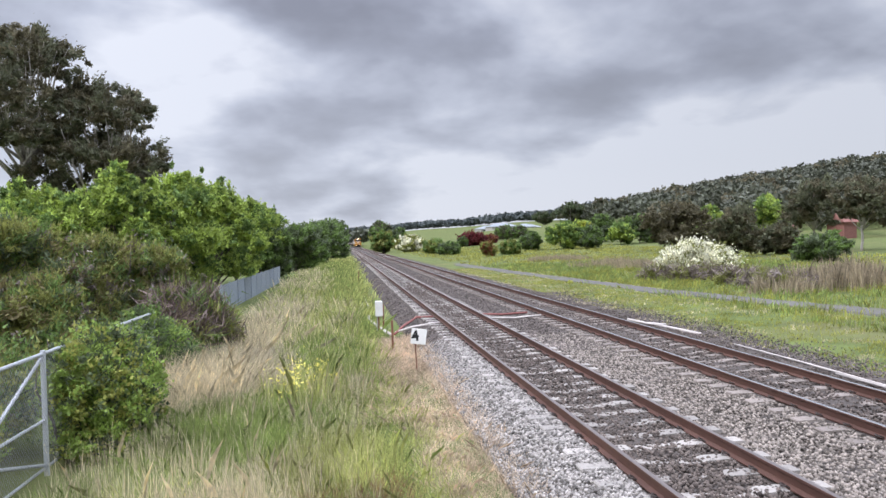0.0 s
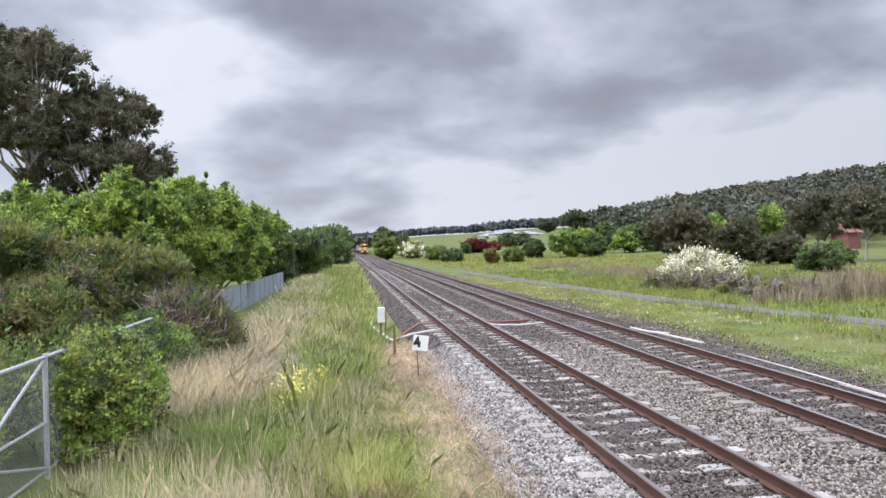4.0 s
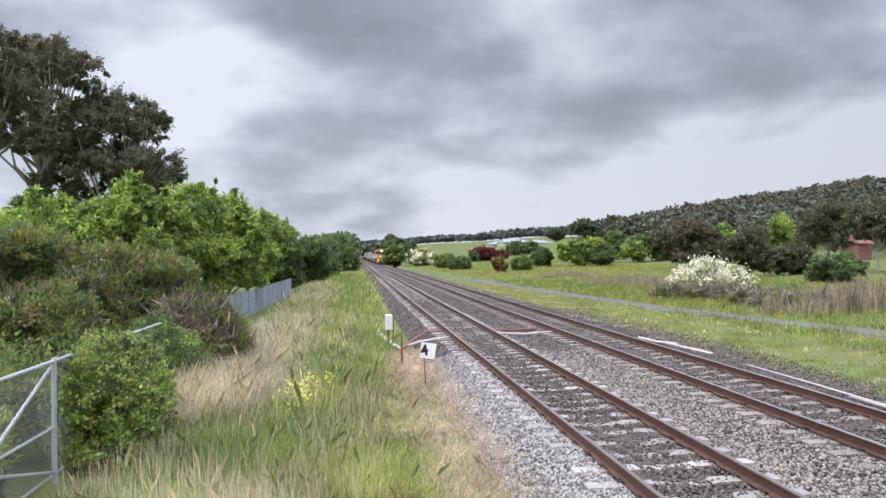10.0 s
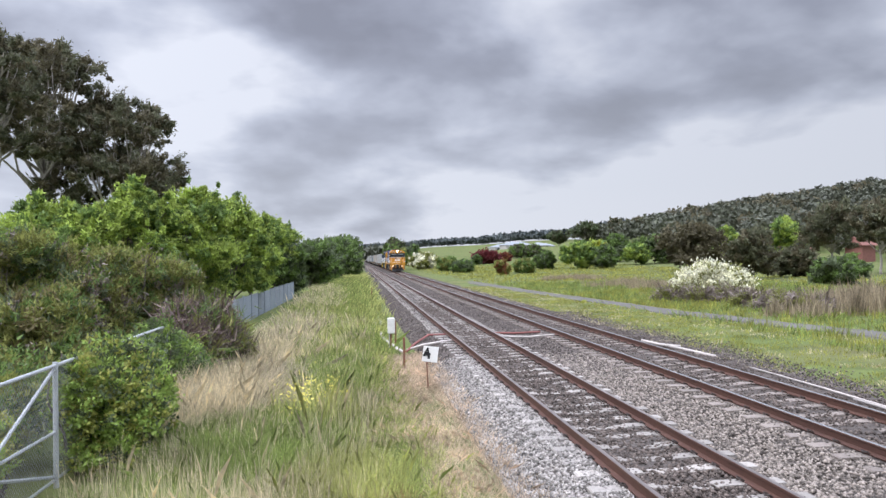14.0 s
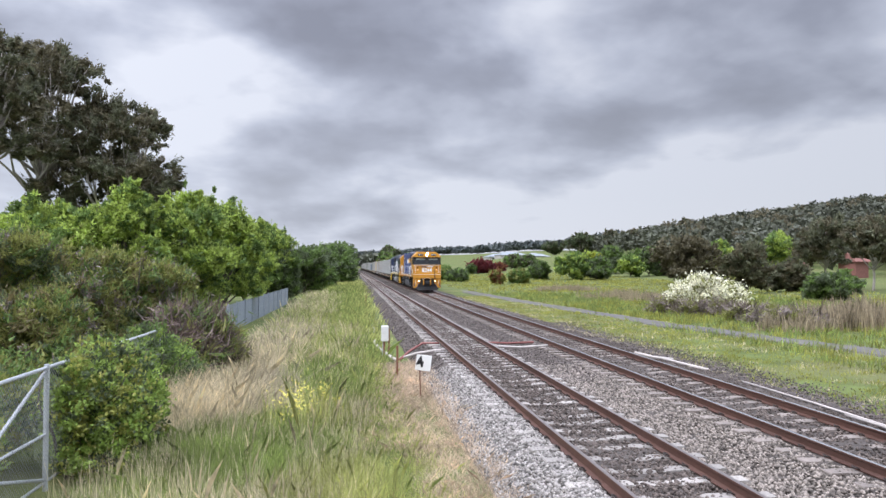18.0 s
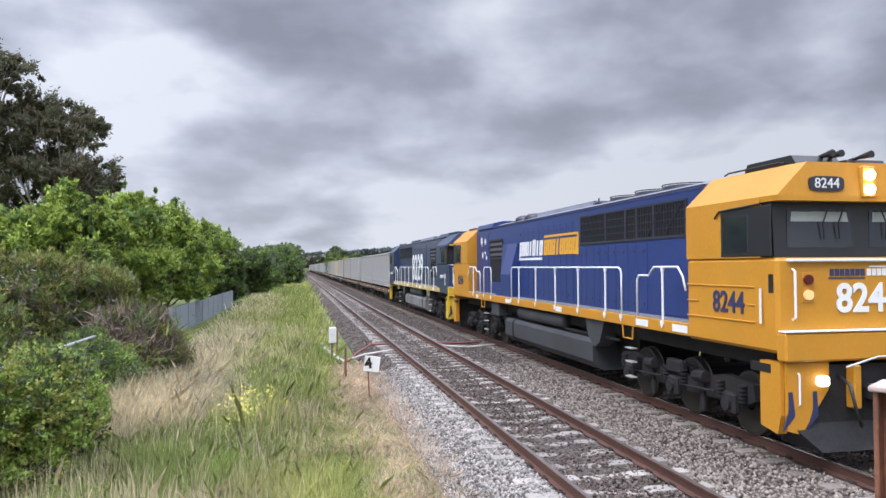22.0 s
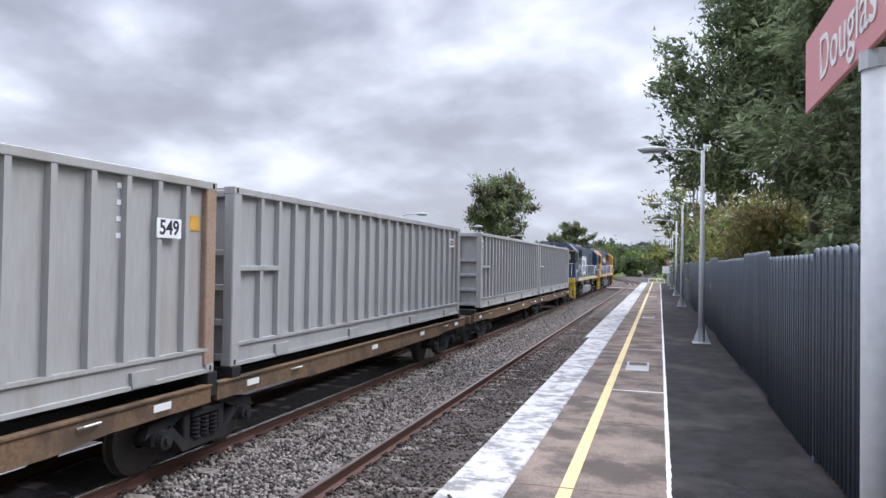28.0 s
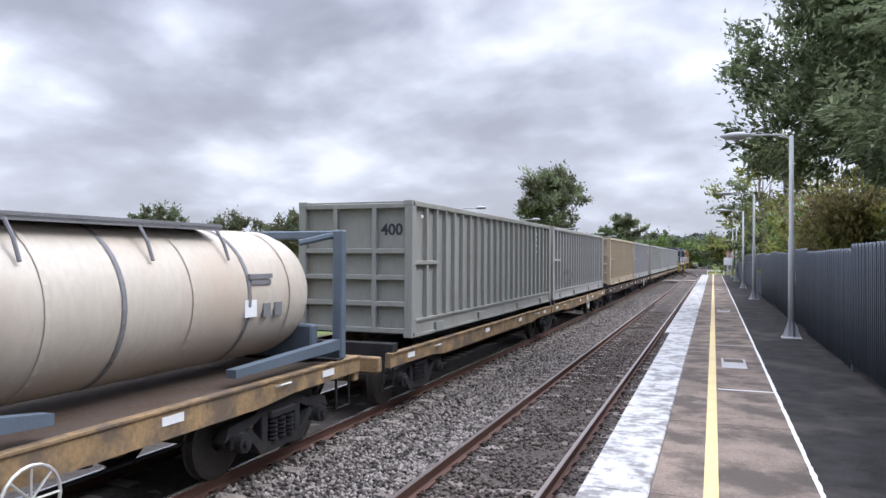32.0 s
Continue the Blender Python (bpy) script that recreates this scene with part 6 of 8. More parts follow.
                    path.append((-W + 0.08, y + w / 2 - (i + 0.1 + 0.55 * u + 0.34 * math.sin(ph + u * turn * 6.28)) * w / n, z + 0.46 * h * tall * math.cos(ph * 0.5 + u * turn * 5.2)))
                part("sprayed_stroke", G().tube(path, 0.016 * (0.6 + h * 0.6), 5), M_paint_black, c)
    return c


def wagon_truck():
    """Cast three-piece truck frame with a spring nest between two columns."""
    g = G()
    for s in (-1, 1):
        xa, xb = sorted((s * 0.99, s * 1.13))
        g.prism([(-1.2, 0.5), (-1.12, 0.66), (-0.62, 0.72), (-0.42, 0.83), (0.42, 0.83), (0.62, 0.72), (1.12, 0.66), (1.2, 0.5), (1.05, 0.56), (0.62, 0.6), (0.4, 0.7), (-0.4, 0.7), (-0.62, 0.6), (-1.05, 0.56)], xa, xb, "x")
        g.prism([(-0.78, 0.52), (-0.7, 0.58), (-0.4, 0.32), (0.4, 0.32), (0.7, 0.58), (0.78, 0.52), (0.46, 0.2), (-0.46, 0.2)], xa, xb, "x")
        for y in (-0.38, 0.38):
            g.box(xa, xb, y - 0.07, y + 0.07, 0.3, 0.74, 0.015)
        for y in (-0.9, 0.9):
            g.box(xa, xb, y - 0.15, y + 0.15, 0.36, 0.62, 0.03)
            g.tube([(s * 1.1, y, 0.45), (s * 1.22, y, 0.45)], 0.12, 14)
            g.tube([(s * 1.22, y, 0.45), (s * 1.26, y, 0.45)], 0.06, 8)
        g.box(*sorted((s * 0.9, s * 1.17)), -0.3, 0.3, 0.6, 0.7, 0.02)
        for y in (-0.19, 0.0, 0.19):
            for k in range(5):
                g.tube([(s * 1.1, y, 0.33 + k * 0.055), (s * 1.1, y, 0.36 + k * 0.055)], 0.08, 10)
    g.box(-1.0, 1.0, -0.22, 0.22, 0.5, 0.76, 0.03)
    for y in (-0.55, 0.55):
        g.box(-0.95, 0.95, y - 0.05, y + 0.05, 0.34, 0.5)
    return g


def flat_wagon(mat, wheel_y, decked=False):
    """A two-platform container flat; leading end y = 0, rail heads z = 0."""
    L = 26.75
    w = thing("flat_wagon", "rusty container flat wagon with worn ochre side sills" if not decked else "worn ochre flat wagon with a solid steel deck", "wagon", "flat wagons of the train")
    top = 1.13 if decked else 1.01
    sill_key = ("sill", mat.name, decked)
    sill = lambda: G().prism([(0.0, top), (13.1, top), (13.1, top - 0.24), (11.2, top - 0.25), (10.4, top - 0.31), (2.7, top - 0.31), (1.9, top - 0.25), (0.0, top - 0.24)], -0.05, 0.05, "x").box(-0.075, 0.05, 0, 13.1, top - 0.02, top + 0.005)
    for sx in (-1, 1):
        for y0, y1 in ((0.0, 13.1), (13.25, L)):
            part("side_sill", shared(sill_key, sill, mat), mat, w, at=pose(sx * 1.2, y0, 0, 0, 0, 0) if sx < 0 else pose(1.2, y0 + 13.1, 0, 0, 0, 180))
            for yy in (1.0, 4.2, 7.4, 12.2):
                part("reflector", shared("reflector", lambda: G().box(-0.008, 0.004, -0.16, 0.16, -0.045, 0.045), M_white), M_white, w, "white reflector panel", at=pose(sx * 1.254, y0 + yy, top - 0.12, 0, 0, 0 if sx < 0 else 180))
            for yy in (2.2, 10.9):
                part("tie_down", shared("tie_down", lambda: G().tube([(0, -0.14, 0), (-0.06, -0.12, 0.02), (-0.06, 0.12, 0.02), (0, 0.14, 0)], 0.015, 6), M_chrome), M_chrome, w, at=pose(sx * 1.255, y0 + yy, top - 0.1, 0, 0, 0 if sx < 0 else 180))
            for yy in (3.4, 5.2, 7.0, 8.8):
                part("sill_bracket", shared("sill_bracket", lambda: G().prism([(-1.2, 0.9), (-0.3, 0.88), (-0.3, 0.6), (-1.2, 0.78)], -0.03, 0.03), M_under), M_under, w, at=pose(0, y0 + yy, 0, 0, 0, 0 if sx < 0 else 180))
        part("brake_rod", shared("brake_rod", lambda: G().tube([(0, 3.4, 0.55), (0, 11.8, 0.55)], 0.02, 6), M_under), M_under, w, at=pose(sx * 0.8, 0, 0))
    if decked:
        part("deck", G().box(-1.15, 1.15, 0.05, L - 0.05, 1.05, 1.12), M_wagon, w, "worn steel deck")
    part("centre_sill", shared("csill", lambda: G().prism([(-0.45, 0.92), (0.45, 0.92), (0.4, 0.62), (0.28, 0.5), (-0.28, 0.5), (-0.4, 0.62)], 3.3, 11.9).prism([(-0.45, 0.92), (0.45, 0.92), (0.4, 0.62), (0.28, 0.5), (-0.28, 0.5), (-0.4, 0.62)], 14.5, L - 3.3).box(-0.35, 0.35, 0.1, L - 0.1, 0.66, 0.92), M_under), M_under, w)
    for y in (0.62, 12.62, 13.2, L - 0.62):
        part("container_rest", shared(("rest", mat.name), lambda: G().box(-1.24, 1.24, -0.11, 0.11, 0.84, 1.168, 0.01), M_under), M_under, w, at=pose(0, y, 0))
    for y, s in ((0.0, -1), (L, 1)):
        part("end_beam", shared(("ebeam", mat.name), lambda: G().box(-1.22, 1.22, -0.08, 0.08, 0.74, 1.0, 0.02), mat), mat, w, at=pose(0, y - s * 0.05, 0))
        part("coupler", shared("wcoupler", lambda: G().box(-0.14, 0.14, 0, 0.5, 0.78, 1.0, 0.04), M_under), M_under, w, at=pose(0, y - 0.05 if s > 0 else y - 0.42, 0))
        for x in (-1.1, 1.1):
            part("shunter_step", shared("sstep", lambda: G().tube([(0, -0.2, 0.9), (0, -0.2, 0.42), (0, 0.2, 0.42), (0, 0.2, 0.9)], 0.022, 6), M_under), M_under, w, at=pose(x * 1.08, y - s * 0.45, 0))
        part("brake_hose", shared("whose", lambda: G().tube([(0.4, 0, 0.9), (0.42, 0.25, 0.6), (0.3, 0.4, 0.5)], 0.025, 6), M_black), M_black, w, at=pose(0, y, 0) if s > 0 else pose(0, y, 0, 0, 0, 180))
    ring = lambda: G().tube([(0, 0.28 * math.cos(a), 0.28 * math.sin(a)) for a in np.linspace(0, 2 * math.pi, 21)], 0.016, 6).tube([(0, -0.27, 0), (0, 0.27, 0)], 0.012, 5).tube([(0, 0, -0.27), (0, 0, 0.27)], 0.012, 5).tube([(0, -0.19, -0.19), (0, 0.19, 0.19)], 0.012, 5).tube([(0, 0.19, -0.19), (0, -0.19, 0.19)], 0.012, 5)
    if wheel_y:
        part("brake_wheel", shared("brake_wheel", ring, M_chrome), M_chrome, w, "pale spoked hand brake wheel", at=pose(-1.32, wheel_y, 0.72))
    for y in (2.0, 13.2, L - 2.0):
        bogie(w, y, (-0.9, 0.9), r=0.46, frame_mesh=shared("wagon_truck", wagon_truck, M_under))
    return w


def tank_container():
    c = thing("tank_container", "cream tank container in a blue-grey frame with a walkway on top", "tank", "containers on the train")
    L, R, CZ, TOP = 6.06, 0.9, 1.02, 1.96
    prof = [(0.22, 0.12), (0.24, 0.45), (0.34, 0.7), (0.5, 0.84), (0.75, R), (L - 0.75, R), (L - 0.5, 0.84), (L - 0.34, 0.7), (L - 0.24, 0.45), (L - 0.22, 0.12)]
    part("barrel", G().tube([(0, y, CZ) for y, r in prof], [r for y, r in prof], 40), M_cream, c, "smooth cream barrel", smooth=True)
    for y in (1.05, 2.0, 3.05, 4.1, 5.0):
        part("band", G().tube([(0, y - 0.03, CZ), (0, y + 0.03, CZ)], R + 0.012, 40, caps=False), M_deck if y in (2.0, 4.1) else M_cream, c)
    for y in (0.08, L - 0.08):
        for sx in (-1, 1):
            part("frame_post", G().box(sx * 1.14 - 0.08, sx * 1.14 + 0.08, y - 0.08, y + 0.08, 0.0, TOP, 0.02), M_frame_blue, c)
            s = 1 if y < 1 else -1
            part("frame_brace", G().prism([(y, 0.16), (y, 0.32), (y + s * (2.6 if s > 0 else 0.8), 0.22), (y + s * (2.6 if s > 0 else 0.8), 0.12)], *sorted((sx * 1.06, sx * 1.2)), "x"), M_frame_blue, c)
            part("frame_brace", G().tube([(sx * 1.12, y, TOP - 0.06), (sx * 0.62, y + s * 0.3, TOP - 0.2)], 0.05, 6), M_frame_blue, c)
        part("frame_beam", G().box(-1.1, 1.1, y - 0.06, y + 0.06, TOP - 0.14, TOP - 0.01, 0.02), M_frame_blue, c)
        part("frame_beam", G().box(-1.1, 1.1, y - 0.06, y + 0.06, 0.02, 0.18, 0.02), M_frame_blue, c)
        part("saddle", G().box(-0.9, 0.9, y - 0.1 + (0.3 if y < 1 else -0.3), y + 0.1 + (0.3 if y < 1 else -0.3), 0.05, 0.55, 0.03), M_frame_blue, c)
    part("walkway", G().box(-0.62, 0.45, 2.2, L - 0.1, TOP - 0.06, TOP - 0.035).box(-0.62, -0.56, 2.2, L - 0.1, TOP - 0.08, TOP), M_deck, c, "dark roof walkway")
    for y in (2.3, 3.6, 5.2):
        part("walkway_bracket", G().tube([(-0.6, y, TOP - 0.06), (-0.72, y, TOP - 0.24), (-0.8, y, TOP - 0.45)], 0.02, 6), M_deck, c)
    for i, (y, z, w) in enumerate(((1.75, 1.3, 0.5), (1.75, 1.22, 0.44), (1.35, 0.85, 0.18), (1.62, 0.85, 0.16))):
        part("code_bar", G().box(-R - 0.004, -R + 0.03, y - w / 2, y + w / 2, z - 0.03 - (0.06 if i > 1 else 0), z + 0.03 + (0.06 if i > 1 else 0)), M_deck, c)
    part("placard", G().box(-R - 0.003, -R + 0.04, 1.85, 2.1, 0.78, 1.0), M_white, c)
    return c


grey = container("light grey steel bulk container with ribbed sides on a wagon", M_box_grey, M_box_grey)
pale = container("pale weathered steel bulk container with ribbed sides on a wagon", M_box_pale, M_box_pale)
dull = container("dull olive-grey ribbed bulk container with rusted stains", M_box_olive, M_box_olive)
wag_e = flat_wagon(M_wagon_mix, 0.0)
wag_a, wag_b, wag_c, wag_d = flat_wagon(M_wagon, 0.0), flat_wagon(M_wagon_y, 5.9), flat_wagon(M_wagon, 6.34), flat_wagon(M_wagon_y, 5.9, True)
BOX0, PITCH, GAP2 = 44.25, 27.5, 12.6
special = {1: container("light grey ribbed container with a white plate reading 601", M_box_grey, M_box_grey, [("end", "601", True), ("code", 11.6, 2.3, 2)]),
           2: container("pale grey ribbed container numbered 600 on a white plate", M_box_grey, M_box_grey, [("plate", "600", 0.95, 2.1), ("code", 1.5, 2.3, 4), ("sticker", 0.35, 2.1, 0.16)]),
           3: container("pale ribbed container numbered 549 with a rusted corner post", M_box_pale, M_rust_post, [("plate", "549", 1.0, 1.9), ("code", 1.75, 2.35, 4), ("sticker", 0.38, 2.0, 0.2), ("end", "549", True)]),
           4: container("light grey ribbed container numbered 634 with sprayed scrawl along its foot", M_box_grey, M_rust_post, [("plate", "634", 0.9, 1.95), ("code", 1.5, 2.2, 3), ("tag", 3.25, 0.58, 1.25, 0.45, 0), ("tag", 6.5, 0.56, 1.1, 0.55, 4)]),
           5: container("tan ribbed container numbered 220 with a rusted corner post", M_box_tan, M_rust_post, [("digits", "220", 1.966, 2.1), ("sticker", 0.95, 0.75, 0.26), ("triangle", 11.12, 0.73)]),
           6: container("pale grey ribbed container with large sprayed black scrawl", M_box_pale, M_box_pale, [("tag", 9.1, 0.72, 1.9, 0.75, 8), ("tag", 1.9, 0.75, 0.8, 0.42, 9)]),
           7: container("light grey ribbed container numbered 400 on its end", M_box_olive, M_box_olive, [("end", "400", False), ("code", 11.5, 2.3, 1), ("digits", "400", 0.89, 2.03), ("sticker", 0.42, 1.95, 0.14), ("code", 1.75, 2.25, 4)])}
tank = tank_container()
used = set()
for k in range(13):
    s = BOX0 + PITCH * k
    base = (wag_a, wag_b, wag_c, wag_d, wag_e)[4 if k in (0, 1, 6) else 1 if k in (3, 7) else 3 if k == 4 else 2 if k == 2 else 0]
    m = pose(FAR_C, s - 0.55, 0)
    if base not in used:
        base.matrix_basis = m
        w = base
    else:
        w = copy_thing(base, m)
    used.add(base)
    train.append(w)
    for j in (0, 1):
        i = 2 * k + j
        m = pose(FAR_C, s + GAP2 * j, 1.17)
        if k == 4:
            m = pose(FAR_C, s + 6.3 * j - 0.15, 1.125)
            ob = tank if j == 0 else copy_thing(tank, m)
        elif i in special:
            ob = special[i]
        else:
            src = (grey, pale, dull, grey, dull)[(i * 7 + 3) % 5]
            ob = src if src not in used else copy_thing(src, m)
            used.add(src)
        ob.matrix_basis = m
        train.append(ob)

# ---- plants ----
def leaf_material(name, base, island=0.4, thin=0.45, rough=0.55, vary=0.38, fine=7.0):
    return material(name, base, rough, vary=vary, scale=0.7, fine=fine, island=island, thin=thin, spec=0.3)


L_EUCA = leaf_material("eucalypt_leaf", (0.125, 0.13, 0.078))
L_EUCA2 = leaf_material("eucalypt_leaf_brown", (0.13, 0.115, 0.07))
L_LIME = leaf_material("spring_leaf", (0.345, 0.435, 0.10))
L_OLIVE = leaf_material("olive_leaf", (0.24, 0.25, 0.075))
L_OLIVE2 = leaf_material("olive_leaf_tawny", (0.19, 0.16, 0.075))
L_DARK = leaf_material("dark_leaf", (0.115, 0.145, 0.075))
L_VINE = leaf_material("vine_leaf", (0.275, 0.375, 0.09))
L_VINE_Y = leaf_material("vine_leaf_pale", (0.36, 0.37, 0.10))
L_MID = leaf_material("green_leaf", (0.15, 0.225, 0.065))
L_YELLOW = leaf_material("yellow_green_leaf", (0.32, 0.33, 0.04))
L_WHITE = leaf_material("cream_blossom", (0.78, 0.76, 0.60), thin=0.3)
L_RED = leaf_material("purple_red_leaf", (0.14, 0.028, 0.032))
L_RUST = leaf_material("rust_leaf", (0.24, 0.10, 0.05))
L_TWIG = leaf_material("dry_twig", (0.215, 0.175, 0.155), thin=0.0)
L_PURPLE = leaf_material("purple_brown_twig", (0.15, 0.108, 0.096), thin=0.0)
L_WILLOW = leaf_material("drooping_leaf", (0.205, 0.245, 0.135))
L_FOREST = leaf_material("far_forest", (0.076, 0.082, 0.056), island=0.28, thin=0.1)
# distance haze is put into this leaf colour: bluer and paler than far_forest
L_FOREST_HAZE = leaf_material("far_forest_hazed", (0.085, 0.10, 0.10), island=0.25, thin=0.1)
G_GREEN = leaf_material("grass_green", (0.235, 0.295, 0.09), island=0.5, thin=0.5, rough=0.7, vary=0.55, fine=9.0)
G_LIME = leaf_material("grass_pale", (0.44, 0.455, 0.165), island=0.45, thin=0.5, rough=0.7, vary=0.55, fine=9.0)
G_DRY = leaf_material("grass_dry_pink", (0.62, 0.49, 0.365), island=0.35, thin=0.45, rough=0.8, vary=0.55, fine=9.0)
G_TAN = leaf_material("grass_straw", (0.66, 0.57, 0.385), island=0.45, thin=0.45, rough=0.8, vary=0.55, fine=9.0)
G_STRIP = leaf_material("grass_lawn", (0.325, 0.325, 0.08), island=0.35, thin=0.5, rough=0.7, vary=0.55, fine=9.0)
G_REED = leaf_material("reed_brown", (0.34, 0.28, 0.19), island=0.3, thin=0.35, rough=0.8, vary=0.55, fine=9.0)
G_HAY = leaf_material("grass_dead_grey", (0.48, 0.42, 0.31), island=0.4, thin=0.4, rough=0.8, vary=0.55, fine=9.0)
G_RUSSET = leaf_material("grass_russet", (0.30, 0.19, 0.10), island=0.4, thin=0.4, rough=0.8, vary=0.55, fine=9.0)
G_FLOWER = leaf_material("yellow_flower", (0.80, 0.72, 0.18), island=0.15, thin=0.2, vary=0.55, fine=9.0)
M_BARK = material("pale_bark", (0.36, 0.33, 0.30), 0.85, vary=0.3, scale=1.5, fine=14, stain=0.5, stain_scale=1.2, dark=(0.17, 0.14, 0.12), stretch=(1, 1, 0.3), bump=0.2)
M_BARK_D = material("dark_bark", (0.11, 0.09, 0.075), 0.9, vary=0.3, scale=2, fine=16, stretch=(1, 1, 0.3), bump=0.3)


def leaf_faces(r, c, size, stretch=2.0, droop=0.0, axis=None, kite=False):
    """Small pointed leaves at the points c, three-cornered or kite-shaped; axis is the way the twigs run."""
    n = len(c)
    u = r.normal(size=(n, 3))
    if axis is not None:
        u = u * 0.7 + axis
    u[:, 2] = u[:, 2] * (1 - droop) - droop * 1.6
    u /= np.linalg.norm(u, axis=1, keepdims=True) + 1e-9
    w = r.normal(size=(n, 3))
    w[:, 2] *= 0.6
    w -= u * (w * u).sum(1, keepdims=True)
    w /= np.linalg.norm(w, axis=1, keepdims=True) + 1e-9
    s = size * r.uniform(0.6, 1.4, (n, 1))
    a, b = u * s * 0.5 * stretch ** 0.5, w * s * 0.5 / stretch ** 0.5
    if kite:
        v, k = np.stack([c - a, c + b - a * 0.1, c + a, c - b - a * 0.1], 1), 4
    else:
        v, k = np.stack([c - a * 0.9 + b, c - a * 0.9 - b, c + a], 1), 3
    return v.reshape(-1, 3), (np.arange(n)[:, None] * k + np.arange(k)[None])


def blob_points(r, blobs, n, clump=0.22, shell=0.6, per=90):
    """Points in many small tufts spread through and over a set of ellipsoids (x, y, z, rx, ry, rz), and the way each tuft points."""
    b = np.array(blobs, float)
    wt = (b[:, 3] * b[:, 4] * b[:, 5]) ** 0.7
    k = max(4, n // per)
    pick = r.choice(len(b), k, p=wt / wt.sum())
    d = r.normal(size=(k, 3))
    d /= np.linalg.norm(d, axis=1, keepdims=True)
    rad = shell + (1 - shell) * r.uniform(0, 1, (k, 1)) ** 0.6
    rad *= r.uniform(0.8, 1.12, (k, 1))
    cc = b[pick, :3] + d * b[pick, 3:] * rad
    size = b[pick, 3:].mean(1)
    which = r.integers(0, k, n)
    way = d * 0.9 + np.array([0, 0, 0.55]) + r.normal(size=(k, 3)) * 0.4
    sig = (clump * size ** 0.6 * r.uniform(0.6, 1.4, k))[which][:, None]
    along = r.normal(size=(n, 1)) * sig * 0.6
    return cc[which] + r.normal(size=(n, 3)) * sig * np.array([0.8, 0.8, 0.6]) + way[which] * along, way[which]


def crown(name, blobs, n, size, mat, parent=None, seed=1, floor=None, **kw):
    r = np.random.default_rng(seed)
    opt = {k: kw.pop(k) for k in ("clump", "shell", "per") if k in kw}
    c, way = blob_points(r, blobs, n, **opt)
    if floor is not None:
        c, way = c[c[:, 2] > floor], way[c[:, 2] > floor]
    v, f = leaf_faces(r, c, size, axis=way, **kw)
    ob = new(name, bulk_mesh(name, v, f, mat))
    if parent is not None:
        ob.parent = parent
    return ob


def limb(g, p0, p1, r0, r1, rr, bend=0.12, n=5):
    p0, p1 = Vector(p0), Vector(p1)
    ln = (p1 - p0).length
    pts = [p0.lerp(p1, i / n) + Vector((rr.uniform(-1, 1), rr.uniform(-1, 1), rr.uniform(-0.4, 0.6))) * (bend * ln * math.sin(math.pi * i / n) * 0.6) for i in range(n + 1)]
    g.tube(pts, [lerp(r0, r1, i / n) for i in range(n + 1)], 7)
    return pts


def tree(label, x, y, h, w, mats, n, leaf, seed, bark=None, trunk_h=0.35, blobs=9, lean=0.0, droop=0.0, clump=0.22, group="", cat="tree", base=None, stretch=2.0, r0=None, per=90, mass=1.0, shell=0.6, sprigs=0):
    """Tapered trunk, limbs to each mass of foliage, and a crown of loose leaf tufts."""
    rr = random.Random(seed)
    z0 = ground_z(x, y) if base is None else base
    t = thing("tree", label, cat, group, at=pose(x, y, z0))
    g = G()
    r0 = r0 or 0.022 * h
    fork = trunk_h * h
    tp = limb(g, (0, 0, -0.2), (lean * h * 0.3, 0, fork), r0, r0 * 0.7, rr, 0.05)
    bl = []
    for i in range(blobs):
        a = 2 * math.pi * (i / blobs + rr.uniform(-0.06, 0.06)) * 2.4
        lev = (i + 0.5) / blobs
        rad = w / 2 * (0.30 + 0.62 * math.sin(math.pi * min(1, 0.22 + 0.78 * lev))) * rr.uniform(0.6, 1.0)
        z = fork + (h - fork) * (0.12 + 0.78 * lev)
        br = w * rr.uniform(0.17, 0.27) * mass
        c = (lean * z * 0.4 + rad * math.cos(a) * 0.75, rad * math.sin(a) * 0.75, min(z, h - br * 0.6))
        bl.append((*c, br * 1.15, br * 1.15, br * rr.uniform(0.65, 0.9)))
        mid = limb(g, tp[-1] if i % 2 else tp[-2], c, r0 * 0.5, r0 * 0.1, rr)
        for _ in range(2):
            q = mid[3]
            e_ = Vector(c) + Vector((rr.uniform(-1, 1), rr.uniform(-1, 1), rr.uniform(-0.2, 0.7))) * br * 0.7
            limb(g, q, e_, r0 * 0.18, r0 * 0.05, rr, n=3)
    bl.append((lean * h * 0.4, 0, h - w * 0.2 * mass, w * 0.24 * mass, w * 0.24 * mass, w * 0.2 * mass))
    for i in range(sprigs):
        b = bl[rr.randrange(len(bl))]
        bl.append((b[0] + rr.uniform(-0.6, 0.6) * b[3], b[1] + rr.uniform(-0.6, 0.6) * b[4], min(b[2] + b[5] * rr.uniform(0.6, 1.1), h - 0.2), 0.2, 0.2, rr.uniform(0.45, 0.8)))
    part("trunk", g, bark or M_BARK_D, t, smooth=True)
    for i, m in enumerate(mats):
        crown("crown", bl, n // len(mats), leaf, m, t, seed=seed * 10 + i, droop=droop, clump=clump, stretch=stretch, per=per, shell=shell)
    return t


